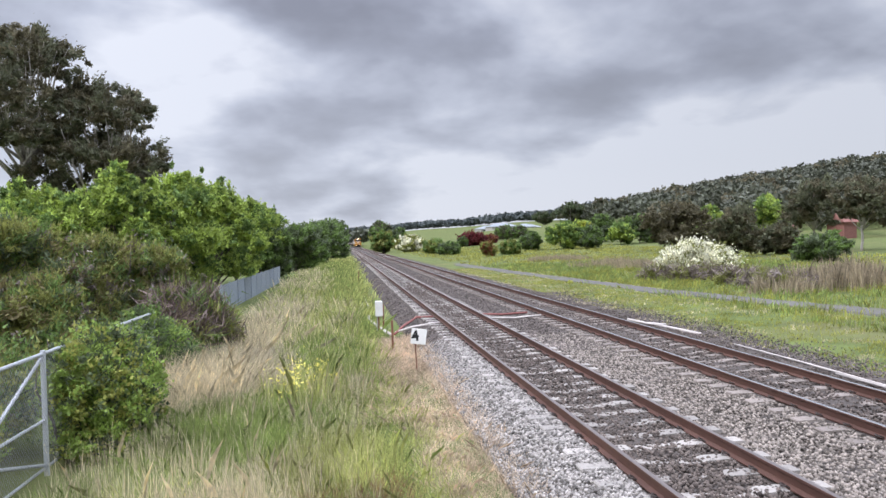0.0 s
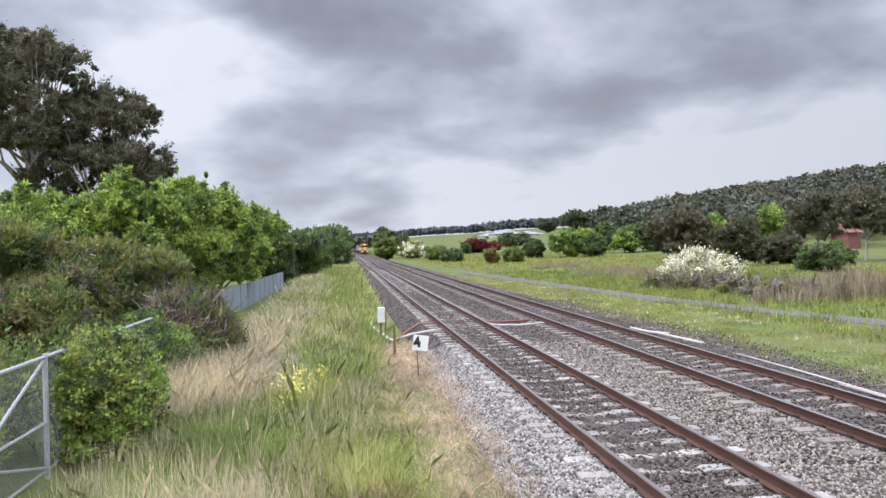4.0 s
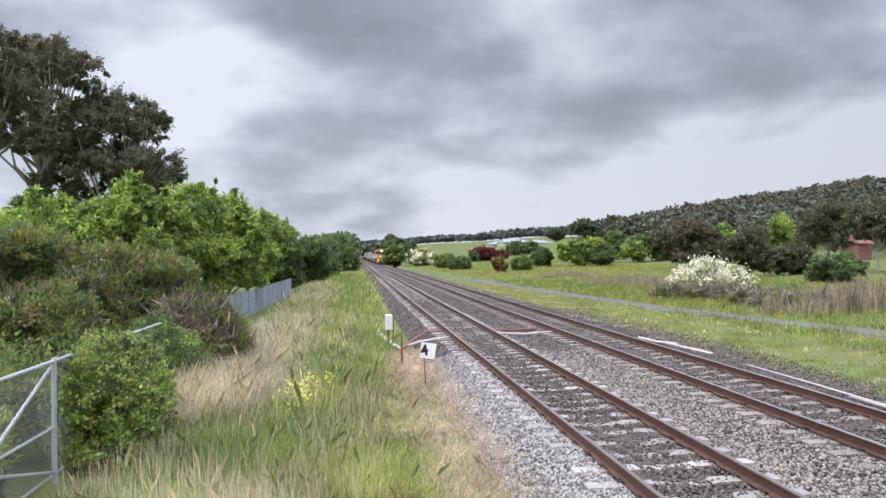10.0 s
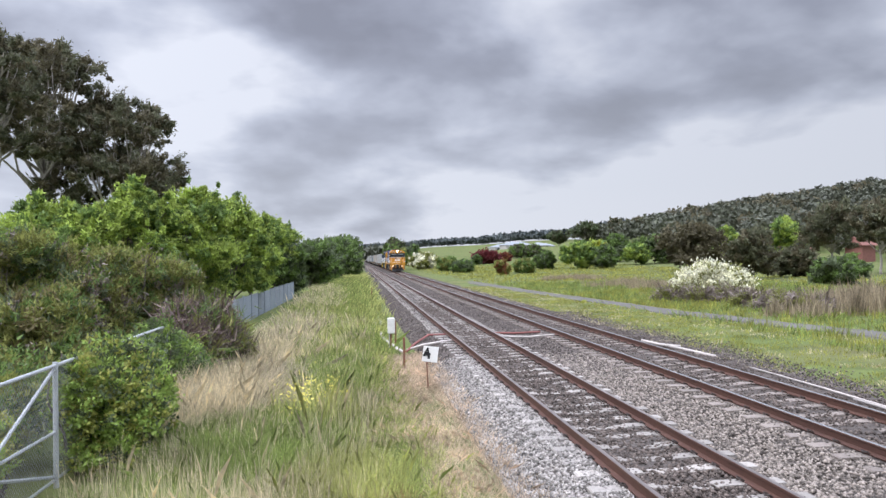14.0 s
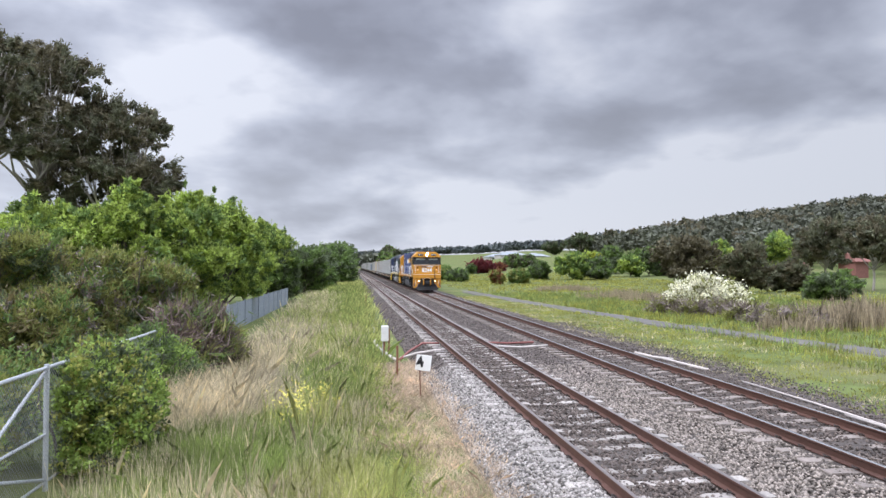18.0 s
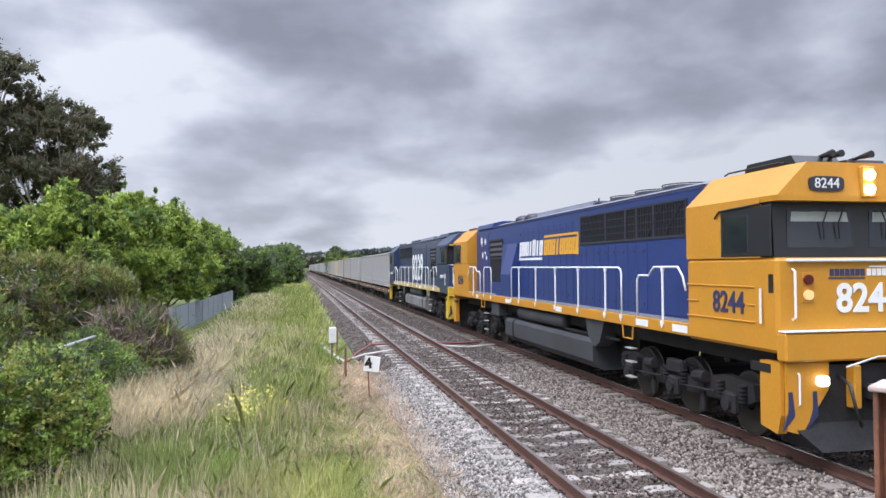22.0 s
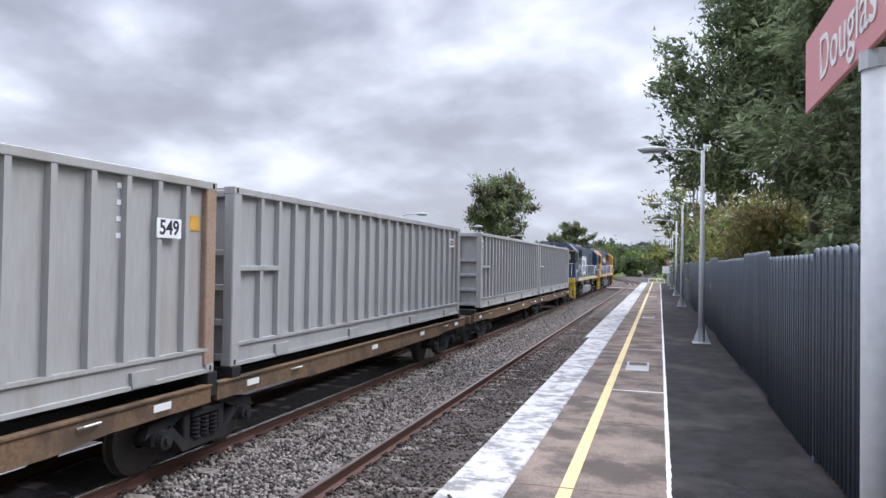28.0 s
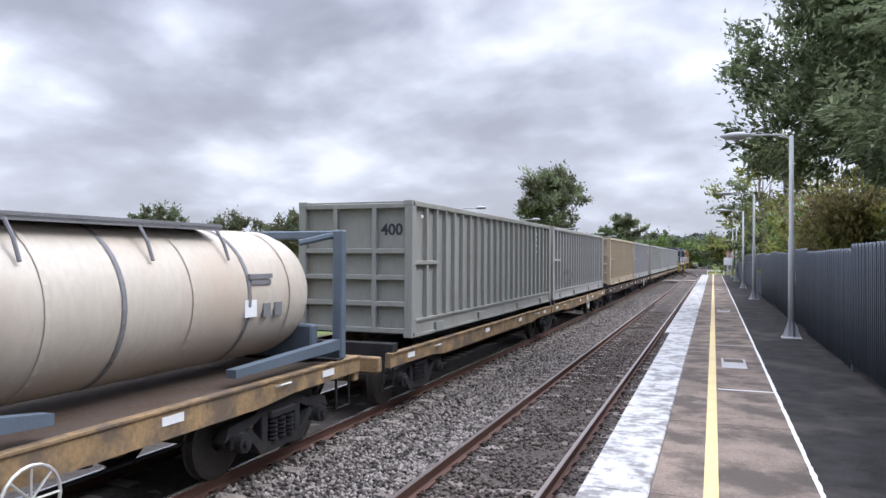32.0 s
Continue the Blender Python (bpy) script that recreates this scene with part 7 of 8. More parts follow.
def bush(label, blobs, mats, n, leaf, seed, cat="bush", group="", name="bush", twigs=12, floor=GROUND + 0.02, flowers=None, **kw):
    """Stems from the ground and a low body of leaf tufts; blobs in world metres."""
    cx = sum(b[0] for b in blobs) / len(blobs)
    cy = sum(b[1] for b in blobs) / len(blobs)
    z0 = ground_z(cx, cy)
    t = thing(name, label, cat, group, at=pose(cx, cy, z0))
    loc = [(b[0] - cx, b[1] - cy, b[2] - z0, *b[3:]) for b in blobs]
    rr = random.Random(seed)
    for i in range(twigs):
        g = G()
        b = rr.choice(loc)
        q = (b[0] + rr.uniform(-0.3, 0.3) * b[3], b[1] + rr.uniform(-0.3, 0.3) * b[4], -0.1)
        e_ = (b[0] + rr.uniform(-0.9, 0.9) * b[3], b[1] + rr.uniform(-0.9, 0.9) * b[4], max(0.2, b[2] + rr.uniform(-0.1, 0.9) * b[5]))
        limb(g, q, e_, 0.035, 0.008, rr, 0.2, 4)
        part("stem", g, M_BARK_D, t, smooth=True)
    for i, (m, share) in enumerate(mats):
        crown("foliage", loc, int(n * share), leaf, m, t, seed=seed * 10 + i, floor=0.0, **kw)
    return t


def grass(label, mat, zone, count, h, wd, seed, power=1.4, lean=0.35, cat="grass", name="grass", round_=None):
    """Loose blades over a stretch of ground."""
    r = np.random.default_rng(seed)
    x0, x1, y0, y1 = zone
    k = max(8, count // 16)
    if round_:
        a, q = r.uniform(0, 2 * np.pi, k), np.sqrt(r.uniform(0, 1, k)) * r.uniform(0.8, 1.15, k)
        tx, ty = (x0 + x1) / 2 + q * np.cos(a) * (x1 - x0) / 2, (y0 + y1) / 2 + q * np.sin(a) * (y1 - y0) / 2
    else:
        tx, ty = r.uniform(x0, x1, k), y0 + (y1 - y0) * r.uniform(0, 1, k) ** power
    p = r.integers(0, k, count)
    sp = 0.05 + 0.006 * np.abs(ty[p])
    ox, oy = r.normal(size=count) * sp, r.normal(size=count) * sp
    x, y = tx[p] + ox, ty[p] + oy
    grown = r.uniform(0.55, 1.2, k)[p]
    keep = (y > y0 - 0.5) & ((x < 1.5) | (x > 9.4))
    # the gravel path stays clear
    path_x = np.interp(y, [-8, 4, 14, 25, 38, 60, 78, 92], [36, 28, 22.5, 18.6, 16.2, 14.6, 13.6, 13.2])
    keep &= ~((np.abs(x - path_x) < 0.75) & (y < 93))
    x, y, ox, oy, sp, grown = (q[keep] for q in (x, y, ox, oy, sp, grown))
    n = len(x)
    z = np.array([ground_z(a, b) for a, b in zip(x, y)])
    bed = (x > PX[0]) & (x < PX[-1])
    z = np.where(bed, np.maximum(z, np.interp(x, PX, PZ)), z)
    far = np.clip(np.hypot(x, y) / 14.0, 0.8, 3.0)
    hh = r.uniform(*h, n) * grown
    ang = r.uniform(0, np.pi, n)
    w = wd * far * r.uniform(0.7, 1.3, n) / 2
    dx, dy = np.cos(ang) * w, np.sin(ang) * w
    lx, ly = (ox / sp * 0.7 + r.normal(size=n) * 0.6) * lean * hh, (oy / sp * 0.7 + r.normal(size=n) * 0.6) * lean * hh
    base = np.stack([x, y, z - 0.02], -1)
    v = np.stack([base + np.stack([-dx, -dy, 0 * x], -1), base + np.stack([dx, dy, 0 * x], -1),
                  base + np.stack([dx * 0.8 + lx * 0.35, dy * 0.8 + ly * 0.35, hh * 0.6], -1), base + np.stack([lx, ly, hh], -1),
                  base + np.stack([-dx * 0.8 + lx * 0.35, -dy * 0.8 + ly * 0.35, hh * 0.6], -1)], 1)
    f = np.arange(n)[:, None] * 5 + np.array([[0, 1, 2, 3, 4]])
    return tagged(new(name, bulk_mesh(name, v.reshape(-1, 3), f, mat)), label, cat, kind="stuff")


def bearing(px, d, heading=7.02, x0=-0.95, y0=0.0):
    az = radians(heading + math.degrees(math.atan((px - 784) / 1279)))
    return x0 + d * math.sin(az), y0 + d * math.cos(az)


# -- left of the line: verge grass
grass("green verge grass beside the line", G_GREEN, (-5.0, 0.0, 5.2, 34), 38000, (0.1, 0.34), 0.008, 1, 1.5, 0.5)
grass("pale seeding grass along the verge", G_LIME, (-4.4, 0.3, 5.4, 40), 26000, (0.1, 0.36), 0.007, 2, 1.4, 0.5)
grass("straw stalks through the near verge", G_TAN, (-4.8, -0.6, 5.2, 36), 15000, (0.3, 0.75), 0.006, 11, 1.5, 0.22)
grass("dry pinkish grass at the ballast edge", G_DRY, (0.1, 1.4, 6.5, 24), 30000, (0.05, 0.19), 0.007, 3, 1.2, 0.8)
grass("dry pinkish grass between the green patches", G_DRY, (-0.9, 0.6, 12.5, 24), 9000, (0.06, 0.2), 0.008, 15, 1.2, 0.8)
grass("short green grass between the dry patches", G_LIME, (-1.2, 0.6, 6.5, 16), 9000, (0.05, 0.16), 0.007, 16, 1.2, 0.6)
grass("straw-coloured tall grass clump", G_TAN, (-5.1, -3.0, 13.8, 19.0), 8000, (0.45, 0.95), 0.008, 4, round_=True, lean=0.5)
grass("dead grey weeds beside the straw clump", G_HAY, (-3.7, -2.2, 15.0, 20.5), 6000, (0.3, 0.7), 0.008, 17, round_=True, lean=0.4)
grass("straw-coloured tall grass by the fence", G_TAN, (-4.6, -2.8, 19, 30), 2200, (0.4, 0.9), 0.009, 5, round_=True)
grass("dead grey weeds by the fence", G_HAY, (-5.0, -2.6, 22, 40), 3000, (0.3, 0.75), 0.010, 18, round_=True)
grass("straw tuft in the foreground", G_TAN, (-3.5, -1.7, 6.8, 9.4), 3200, (0.3, 0.75), 0.006, 6, round_=True, lean=0.3)
grass("russet short grass in the foreground", G_RUSSET, (-1.7, -0.1, 8.3, 10.0), 3500, (0.08, 0.24), 0.006, 19, round_=True, lean=0.6)
grass("bright fine grass in the foreground", G_LIME, (-1.9, -0.3, 9.2, 11.6), 6500, (0.2, 0.5), 0.006, 20, round_=True)
grass("lush green weeds on the verge", G_GREEN, (-4.2, -1.2, 10.8, 15.4), 19000, (0.18, 0.48), 0.008, 7, round_=True, lean=0.5)
grass("lush green grass on the verge", G_GREEN, (-2.5, -0.6, 16.0, 23.0), 9500, (0.25, 0.62), 0.009, 8, round_=True, lean=0.35)
grass("green grass farther along the verge", G_LIME, (-4.8, 0.5, 28, 150), 15000, (0.25, 0.6), 0.014, 9, 1.3)
grass("dark green grass farther along the verge", G_GREEN, (-4.6, 0.0, 24, 110), 11000, (0.3, 0.7), 0.012, 12, 1.3)
grass("dry grass at the foot of the bushes", G_TAN, (-5.0, -2.4, 24, 80), 4000, (0.3, 0.75), 0.011, 10, 1.2)
grass("yellow-green seeding grass along the verge", G_LIME, (-4.4, -0.2, 17, 45), 12000, (0.25, 0.6), 0.008, 39, 1.2, 0.4)
grass("thin stems of the flowering weed", G_LIME, (-2.5, -1.0, 13.4, 15.4), 420, (0.6, 1.05), 0.007, 13, round_=True, lean=0.3)
for bl, n, fs_, sd in (([(-1.75, 14.4, 0.22, 0.6, 0.8, 0.28), (-2.1, 14.0, 0.1, 0.5, 0.6, 0.2), (-1.35, 14.6, 0.05, 0.4, 0.5, 0.2)], 330, 0.04, 31), ([(-2.9, 7.6, -0.2, 0.5, 0.5, 0.15)], 70, 0.03, 32)):
    tagged(crown("yellow_blossoms", bl, n, fs_, G_FLOWER, None, seed=sd, clump=0.2, stretch=1.2, per=6, shell=0.2, kite=True), "small yellow wildflowers in the verge", "flowers", kind="stuff")

# -- left of the line: vine on the fence, thicket, spring trees, tall eucalypts
bush("dense leafy vine smothering the chain-link fence", [(-5.0, 12.4, 0.4, 0.75, 1.1, 0.78), (-4.75, 12.7, 0.0, 0.72, 0.85, 0.6), (-5.15, 11.9, 0.8, 0.42, 0.55, 0.55), (-5.1, 13.1, 0.95, 0.5, 0.8, 0.5), (-4.9, 12.1, -0.25, 0.6, 0.8, 0.4), (-4.7, 13.3, 0.4, 0.55, 0.7, 0.6)],
     [(L_VINE, 0.56), (L_DARK, 0.22), (L_VINE_Y, 0.22)], 34000, 0.055, 41, cat="vine", name="vine", clump=0.08, shell=0.66, per=26, stretch=1.5, kite=True)
bush("pale yellow-green shrub beside the fence", [(-5.75, 10.3, 0.1, 0.25, 0.35, 0.5), (-5.75, 10.4, 0.4, 0.2, 0.3, 0.3)], [(L_VINE, 0.4), (L_VINE_Y, 0.6)], 3000, 0.055, 42, clump=0.1, per=26, kite=True, twigs=6)
bush("creeper climbing the fence farther along", [(-5.45, 15.8, 0.6, 0.45, 0.7, 0.6), (-5.4, 17.1, 0.75, 0.55, 0.8, 0.7), (-5.3, 18.0, 0.3, 0.8, 1.0, 0.7), (-5.1, 18.8, -0.1, 0.7, 0.8, 0.5)], [(L_MID, 0.55), (L_DARK, 0.3), (L_VINE, 0.15)], 13000, 0.06, 43, cat="vine", name="vine", clump=0.1, per=26, kite=True)
bush("green shrubs pressed behind the chain-link fence", [(-6.4, 9.0, 0.0, 0.6, 1.0, 0.6), (-6.5, 10.6, 0.1, 0.6, 1.0, 0.7), (-6.6, 12.2, 0.3, 0.7, 1.0, 0.7), (-7.6, 11.0, 0.4, 0.8, 1.2, 0.6), (-7.2, 13.8, 0.4, 0.8, 1.0, 0.8), (-8.6, 13.0, 0.5, 1.0, 1.2, 0.8)], [(L_OLIVE, 0.45), (L_MID, 0.35), (L_DARK, 0.2)], 26000, 0.07, 44, clump=0.12, per=30, stretch=2.4, shell=0.7)
rr = random.Random(11)
thicket = [((-13.2, 18.0), 3.8, 0), ((-10.2, 20.5), 4.1, 1), ((-8.2, 21.8), 3.6, 2), ((-7.0, 24.0), 3.2, 3), ((-16.0, 20.0), 3.7, 4), ((-11.0, 15.5), 2.6, 5), ((-8.0, 17.5), 2.4, 6)]
for (x, y), top, i in thicket:
    bl = [(x + rr.uniform(-1.2, 1.2), y + rr.uniform(-1.3, 1.3), GROUND + top * rr.uniform(0.2, 0.8), rr.uniform(0.6, 1.1), rr.uniform(0.6, 1.1), rr.uniform(0.45, 0.8)) for _ in range(15)]
    bl += [(x + rr.uniform(-0.8, 0.8), y + rr.uniform(-0.8, 0.8), GROUND + top * 0.86, 0.8, 0.8, 0.55) for _ in range(3)]
    bush("tangled olive-green thicket with bare twigs showing", bl, [(L_OLIVE, 0.46), (L_MID, 0.22), (L_OLIVE2, 0.08 if i != 2 else 0.2), (L_DARK, 0.16), (L_TWIG, 0.08)], 50000, 0.085, 50 + i, cat="shrub", group="thicket by the fence", twigs=60, clump=0.13, per=36, stretch=3.4, shell=0.7)
bush("purplish dead twiggy shrub in the thicket", [(-5.5, 20.2, 0.3, 0.9, 1.0, 0.85), (-5.1, 21.4, 0.5, 0.9, 1.1, 0.8), (-4.8, 22.2, 0.1, 0.7, 1.0, 0.65), (-5.6, 21.0, 1.0, 0.7, 0.8, 0.5)], [(L_PURPLE, 0.66), (L_OLIVE, 0.2), (L_MID, 0.14)], 22000, 0.13, 60, twigs=70, stretch=12.0, clump=0.2, per=40, shell=0.45)
bush("yellow-green bush by the sheet fence", [(-5.8, 27.5, -0.1, 0.5, 0.9, 0.5), (-5.7, 26.0, -0.15, 0.45, 0.8, 0.45), (-5.4, 29.6, -0.2, 0.35, 0.5, 0.5)], [(L_VINE, 0.7), (L_VINE_Y, 0.3)], 7000, 0.07, 61, clump=0.1, per=26)
for i, (px, d, top, w) in enumerate(((60, 40, 5.6, 6.5), (150, 37, 5.2, 5.0), (235, 38, 6.5, 5.0), (330, 40, 6.4, 6.5), (400, 44, 6.1, 5.5), (440, 54, 6.0, 5.5), (480, 66, 6.2, 5.5), (495, 84, 6.6, 6.0))):
    x, y = bearing(px, d)
    tree("young deciduous tree in fresh bright green spring leaf", x, y, top - GROUND, w, [L_LIME, L_LIME, L_MID], 42000, 0.15, 70 + i, trunk_h=0.16, blobs=20, group="spring trees", clump=0.15, stretch=1.5, mass=0.62, per=44, sprigs=40, shell=0.7)
for i, (px, d, top, w) in enumerate(((500, 66, 3.9, 4.4), (545, 84, 4.6, 6.6), (572, 104, 4.8, 6.0), (590, 130, 6.0, 9.0), (603, 190, 7.0, 11.0), (610, 260, 9.0, 14.0), (600, 320, 11.0, 20.0))):
    x, y = bearing(px, d)
    tree("dense dark green tree along the line", x, y, top - GROUND, w, [L_DARK, L_MID], 18000, 0.14 + 0.0012 * d, 90 + i, trunk_h=0.12, blobs=11, group="dark trees by the line", clump=0.18, per=45, shell=0.7)
for i, (px, d, top, w, ms) in enumerate(((75, 62, 19.4, 15.5, (L_EUCA, L_EUCA2)), (210, 60, 15.4, 14.5, (L_EUCA, L_EUCA2)), (-50, 52, 17.5, 12, (L_EUCA2, L_EUCA)), (270, 64, 11.2, 7.5, (L_EUCA,)))):
    x, y = bearing(px, d)
    tree("tall eucalypt with pale limbs and dark open foliage", x, y, top - GROUND, w, list(ms), (54000, 60000, 34000, 26000)[i], 0.19, 110 + i, bark=M_BARK, trunk_h=(0.5, 0.3, 0.52, 0.3)[i], blobs=34, group="tall eucalypts", clump=0.125, stretch=2.4, r0=0.27, per=75, mass=0.56, shell=0.62, droop=0.1)

# -- right of the line: lawn, reeds, blossom bush, mixed trees
grass("bright short grass beside the far ballast", G_STRIP, (10.3, 17.5, 7, 75), 38000, (0.04, 0.15), 0.011, 21, 1.3)
grass("dry blades in the short grass", G_TAN, (9.7, 17.5, 7, 75), 9000, (0.04, 0.16), 0.010, 37, 1.3)
grass("rough grass beyond the path", G_GREEN, (15, 42, 6, 80), 34000, (0.15, 0.5), 0.014, 22, 1.0)
grass("lush grass along the path", G_STRIP, (15.5, 26, 8, 60), 9000, (0.2, 0.5), 0.012, 38, 1.0)
grass("pale meadow grass beyond the path", G_STRIP, (14, 60, 40, 190), 26000, (0.12, 0.4), 0.035, 23, 1.1)
for i, (px, d, w, hh, cnt) in enumerate(((1110, 74, 4.5, (0.4, 1.1), 1300), (1160, 68, 2.4, (0.5, 1.1), 700), (1545, 44, 3.0, (0.7, 1.8), 1500), (1500, 52, 3.0, (0.5, 1.4), 800), (1400, 40, 1.6, (0.4, 1.1), 500), (1010, 95, 4, (0.4, 0.9), 1800))):
    x, y = bearing(px, d)
    grass("dry brown reeds standing in the meadow", G_REED, (x - w, x + w, y - w * 0.6, y + w * 0.6), cnt, hh, 0.016, 24 + i, round_=True, lean=0.14, cat="reeds", name="reeds")
x, y = bearing(1258, 57)
bush("rounded bush covered in cream-white blossom", [(x, y, 0.6, 2.4, 1.8, 1.15), (x - 1.4, y + 0.3, 0.3, 1.5, 1.4, 0.95), (x + 1.7, y, 0.2, 1.5, 1.4, 0.95), (x - 0.3, y, 1.3, 1.4, 1.2, 0.75)], [(L_WHITE, 0.74), (L_OLIVE, 0.26)], 24000, 0.15, 130, clump=0.16, per=30, shell=0.7, stretch=1.6)
for i, (px, d) in enumerate(((1195, 52), (1290, 50), (1335, 47), (1375, 44), (1415, 42), (1240, 50))):
    x, y = bearing(px, d)
    bush("grey leafless brush at the meadow edge", [(x, y, -0.15, 1.5, 1.1, 0.5), (x + 0.8, y, -0.25, 1.1, 1.0, 0.4)], [(L_TWIG, 0.6), (L_OLIVE, 0.4)], 7000, 0.16, 140 + i, cat="brush", group="grey brush in the meadow", twigs=26, stretch=7.0, clump=0.16, per=36)
for i, (px, d, top, w, ms, lab) in enumerate((
        (1223, 125, 7.4, 11, (L_EUCA2, L_EUCA2), "broad grey-brown tree in the meadow"), (1329, 92, 5.4, 6.8, (L_EUCA, L_EUCA2), "dark bushy tree in the meadow"),
        (1380, 140, 8.3, 9, (L_LIME, L_MID), "bright green tree behind the meadow"), (1279, 150, 7.6, 7, (L_LIME, L_MID), "bright green tree behind the meadow"),
        (1468, 118, 9.6, 9.5, (L_EUCA2, L_EUCA), "gum tree with pale bare limbs"), (1554, 110, 9.2, 9, (L_EUCA2, L_EUCA), "gum tree with pale bare limbs"),
        (1403, 100, 3.1, 6, (L_EUCA2, L_EUCA), "brownish bush behind the meadow"), (1480, 78, 2.0, 5, (L_MID, L_DARK), "low dark bush beside the red shed"),
        (1155, 175, 6.8, 9, (L_DARK, L_MID), "dark green tree at the meadow edge"), (1122, 170, 4.8, 7, (L_MID, L_LIME), "green tree at the meadow edge"), (1190, 180, 6.0, 9, (L_DARK, L_EUCA), "dark tree at the meadow edge"),
        (1019, 150, 5.2, 7.8, (L_LIME, L_MID), "rounded lime green tree"), (1054, 168, 5.5, 8, (L_YELLOW, L_LIME), "rounded yellow-green tree in the meadow"), (962, 150, 3.3, 5.4, (L_MID, L_DARK), "rounded green tree in the meadow"),
        (1063, 150, 4.2, 7, (L_MID, L_DARK), "rounded green tree in the meadow"), (915, 235, 6.2, 8, (L_EUCA, L_MID), "grey-green tree at the field edge"), (939, 240, 6.0, 7, (L_EUCA, L_MID), "grey-green tree at the field edge"),
        (859, 205, 3.8, 9, (L_RED, L_RED), "purple-red leaved tree in the field"), (889, 215, 2.6, 5, (L_RED, L_RUST), "purple-red leaved shrub in the field"), (1090, 190, 7.5, 9, (L_DARK, L_MID), "dark green tree at the meadow edge"),
        (885, 120, 0.7, 2.6, (L_RUST, L_OLIVE), "rust-coloured low bush in the grass"), (924, 128, 1.2, 4.2, (L_OLIVE, L_MID), "low olive bush in the grass"),
        (745, 175, 3.4, 7.5, (L_WHITE, L_OLIVE), "pale blossoming shrub beside the line"), (790, 150, 2.2, 5, (L_MID, L_OLIVE), "green shrub beside the line"), (815, 140, 1.6, 5, (L_MID, L_DARK), "green shrub beside the line"),
        (700, 180, 5.0, 7, (L_MID, L_OLIVE), "green shrub beside the line"), (725, 230, 6.0, 9, (L_MID, L_DARK), "green tree beside the line"), (700, 330, 9.5, 13, (L_MID, L_EUCA), "tall tree beside the line"),
        (690, 400, 13.5, 13, (L_EUCA, L_MID), "tall dark tree beside the line"), (840, 200, 2.5, 4, (L_MID, L_DARK), "green shrub in the field"),
        (1032, 330, 17.2, 15, (L_EUCA, L_DARK), "dark gum tree on the rise"), (1085, 345, 19.2, 10, (L_EUCA, L_EUCA2), "dark gum tree on the rise"), (1128, 350, 19.5, 14, (L_EUCA, L_EUCA2), "dark gum tree on the rise"),
        (985, 340, 13.5, 12, (L_EUCA, L_DARK), "dark gum tree on the rise"), (1176, 360, 21, 13, (L_EUCA, L_DARK), "dark gum tree on the rise"), (1219, 370, 26, 6, (L_EUCA, L_EUCA2), "tall thin gum tree on the rise"))):
    x, y = bearing(px, d)
    h = max(2.2, top - ground_z(x, y))
    tree(lab, x, y, h, w, list(ms), 12000 if d < 220 else 7000, 0.13 + 0.0021 * d, 200 + i, bark=M_BARK if "gum" in lab else M_BARK_D, trunk_h=0.34 if "gum" in lab else 0.1, blobs=12, group="trees beyond the meadow", clump=0.19, stretch=1.6, mass=0.8, per=40, shell=0.68, r0=min(0.2, 0.02 * h))

# -- wooded hills, as one scatter of tree crowns a side
def woods(name, label, mat, az0, az1, r0, r1, count, leaf, seed, per=34, hmin=8, hmax=15):
    r = np.random.default_rng(seed)
    az, q = r.uniform(az0, az1, count), r.uniform(0, 1, count) ** 0.5
    pts = []
    for a, k in zip(az, q):
        e_, far = skyline(a)
        d = lerp(r0, r1, k) * far
        x, y = d * math.sin(radians(a)), d * math.cos(radians(a))
        pts.append((x, y, ground_z(x, y)))
    p = np.array(pts)
    h = r.uniform(hmin, hmax, count)
    which = np.repeat(np.arange(count), per)
    m = len(which)
    d = r.normal(size=(m, 3))
    d /= np.linalg.norm(d, axis=1, keepdims=True)
    c = p[which] + d * (np.stack([h * 0.36, h * 0.36, h * 0.26], -1))[which] * r.uniform(0.5, 1.1, (m, 1))
    c[:, 2] += (h * 0.62)[which]
    v, f = leaf_faces(r, c, leaf, stretch=1.4)
    return tagged(new(name, bulk_mesh(name, v, f, mat)), label, "woods", kind="stuff")


woods("hill_woods", "dark wooded hillside of gum trees", L_FOREST, 18, 75, 0.4, 1.05, 2900, 1.35, 301, 100, 6, 13)
woods("hill_woods", "browner gum trees mixed over the hillside", L_EUCA2, 22, 75, 0.5, 1.04, 800, 1.35, 302, 100, 6, 13)
# these far ridges look hazy through their leaf colour alone
woods("distant_woods", "distant wooded ridge with haze blue put into its leaf colour", L_FOREST_HAZE, -20, 22, 0.86, 1.04, 1500, 4.0, 303, 44, 9, 15)
woods("valley_woods", "dark trees closing the valley beside the line", L_FOREST, -14, 2.5, 0.3, 0.42, 220, 2.6, 304, 46, 8, 13)
woods("distant_woods", "distant low wooded ridge", L_FOREST_HAZE, 120, 180, 0.6, 1.04, 700, 5.0, 305, 30, 12, 20)
woods("distant_woods", "distant low wooded ridge", L_FOREST_HAZE, -180, -140, 0.6, 1.04, 500, 5.0, 306, 30, 12, 20)


# -- down the platform: trees over the fence and beyond the crossing
def back(px, d, heading=163.3):
    return bearing(px, d, heading, -0.04, 0.0)


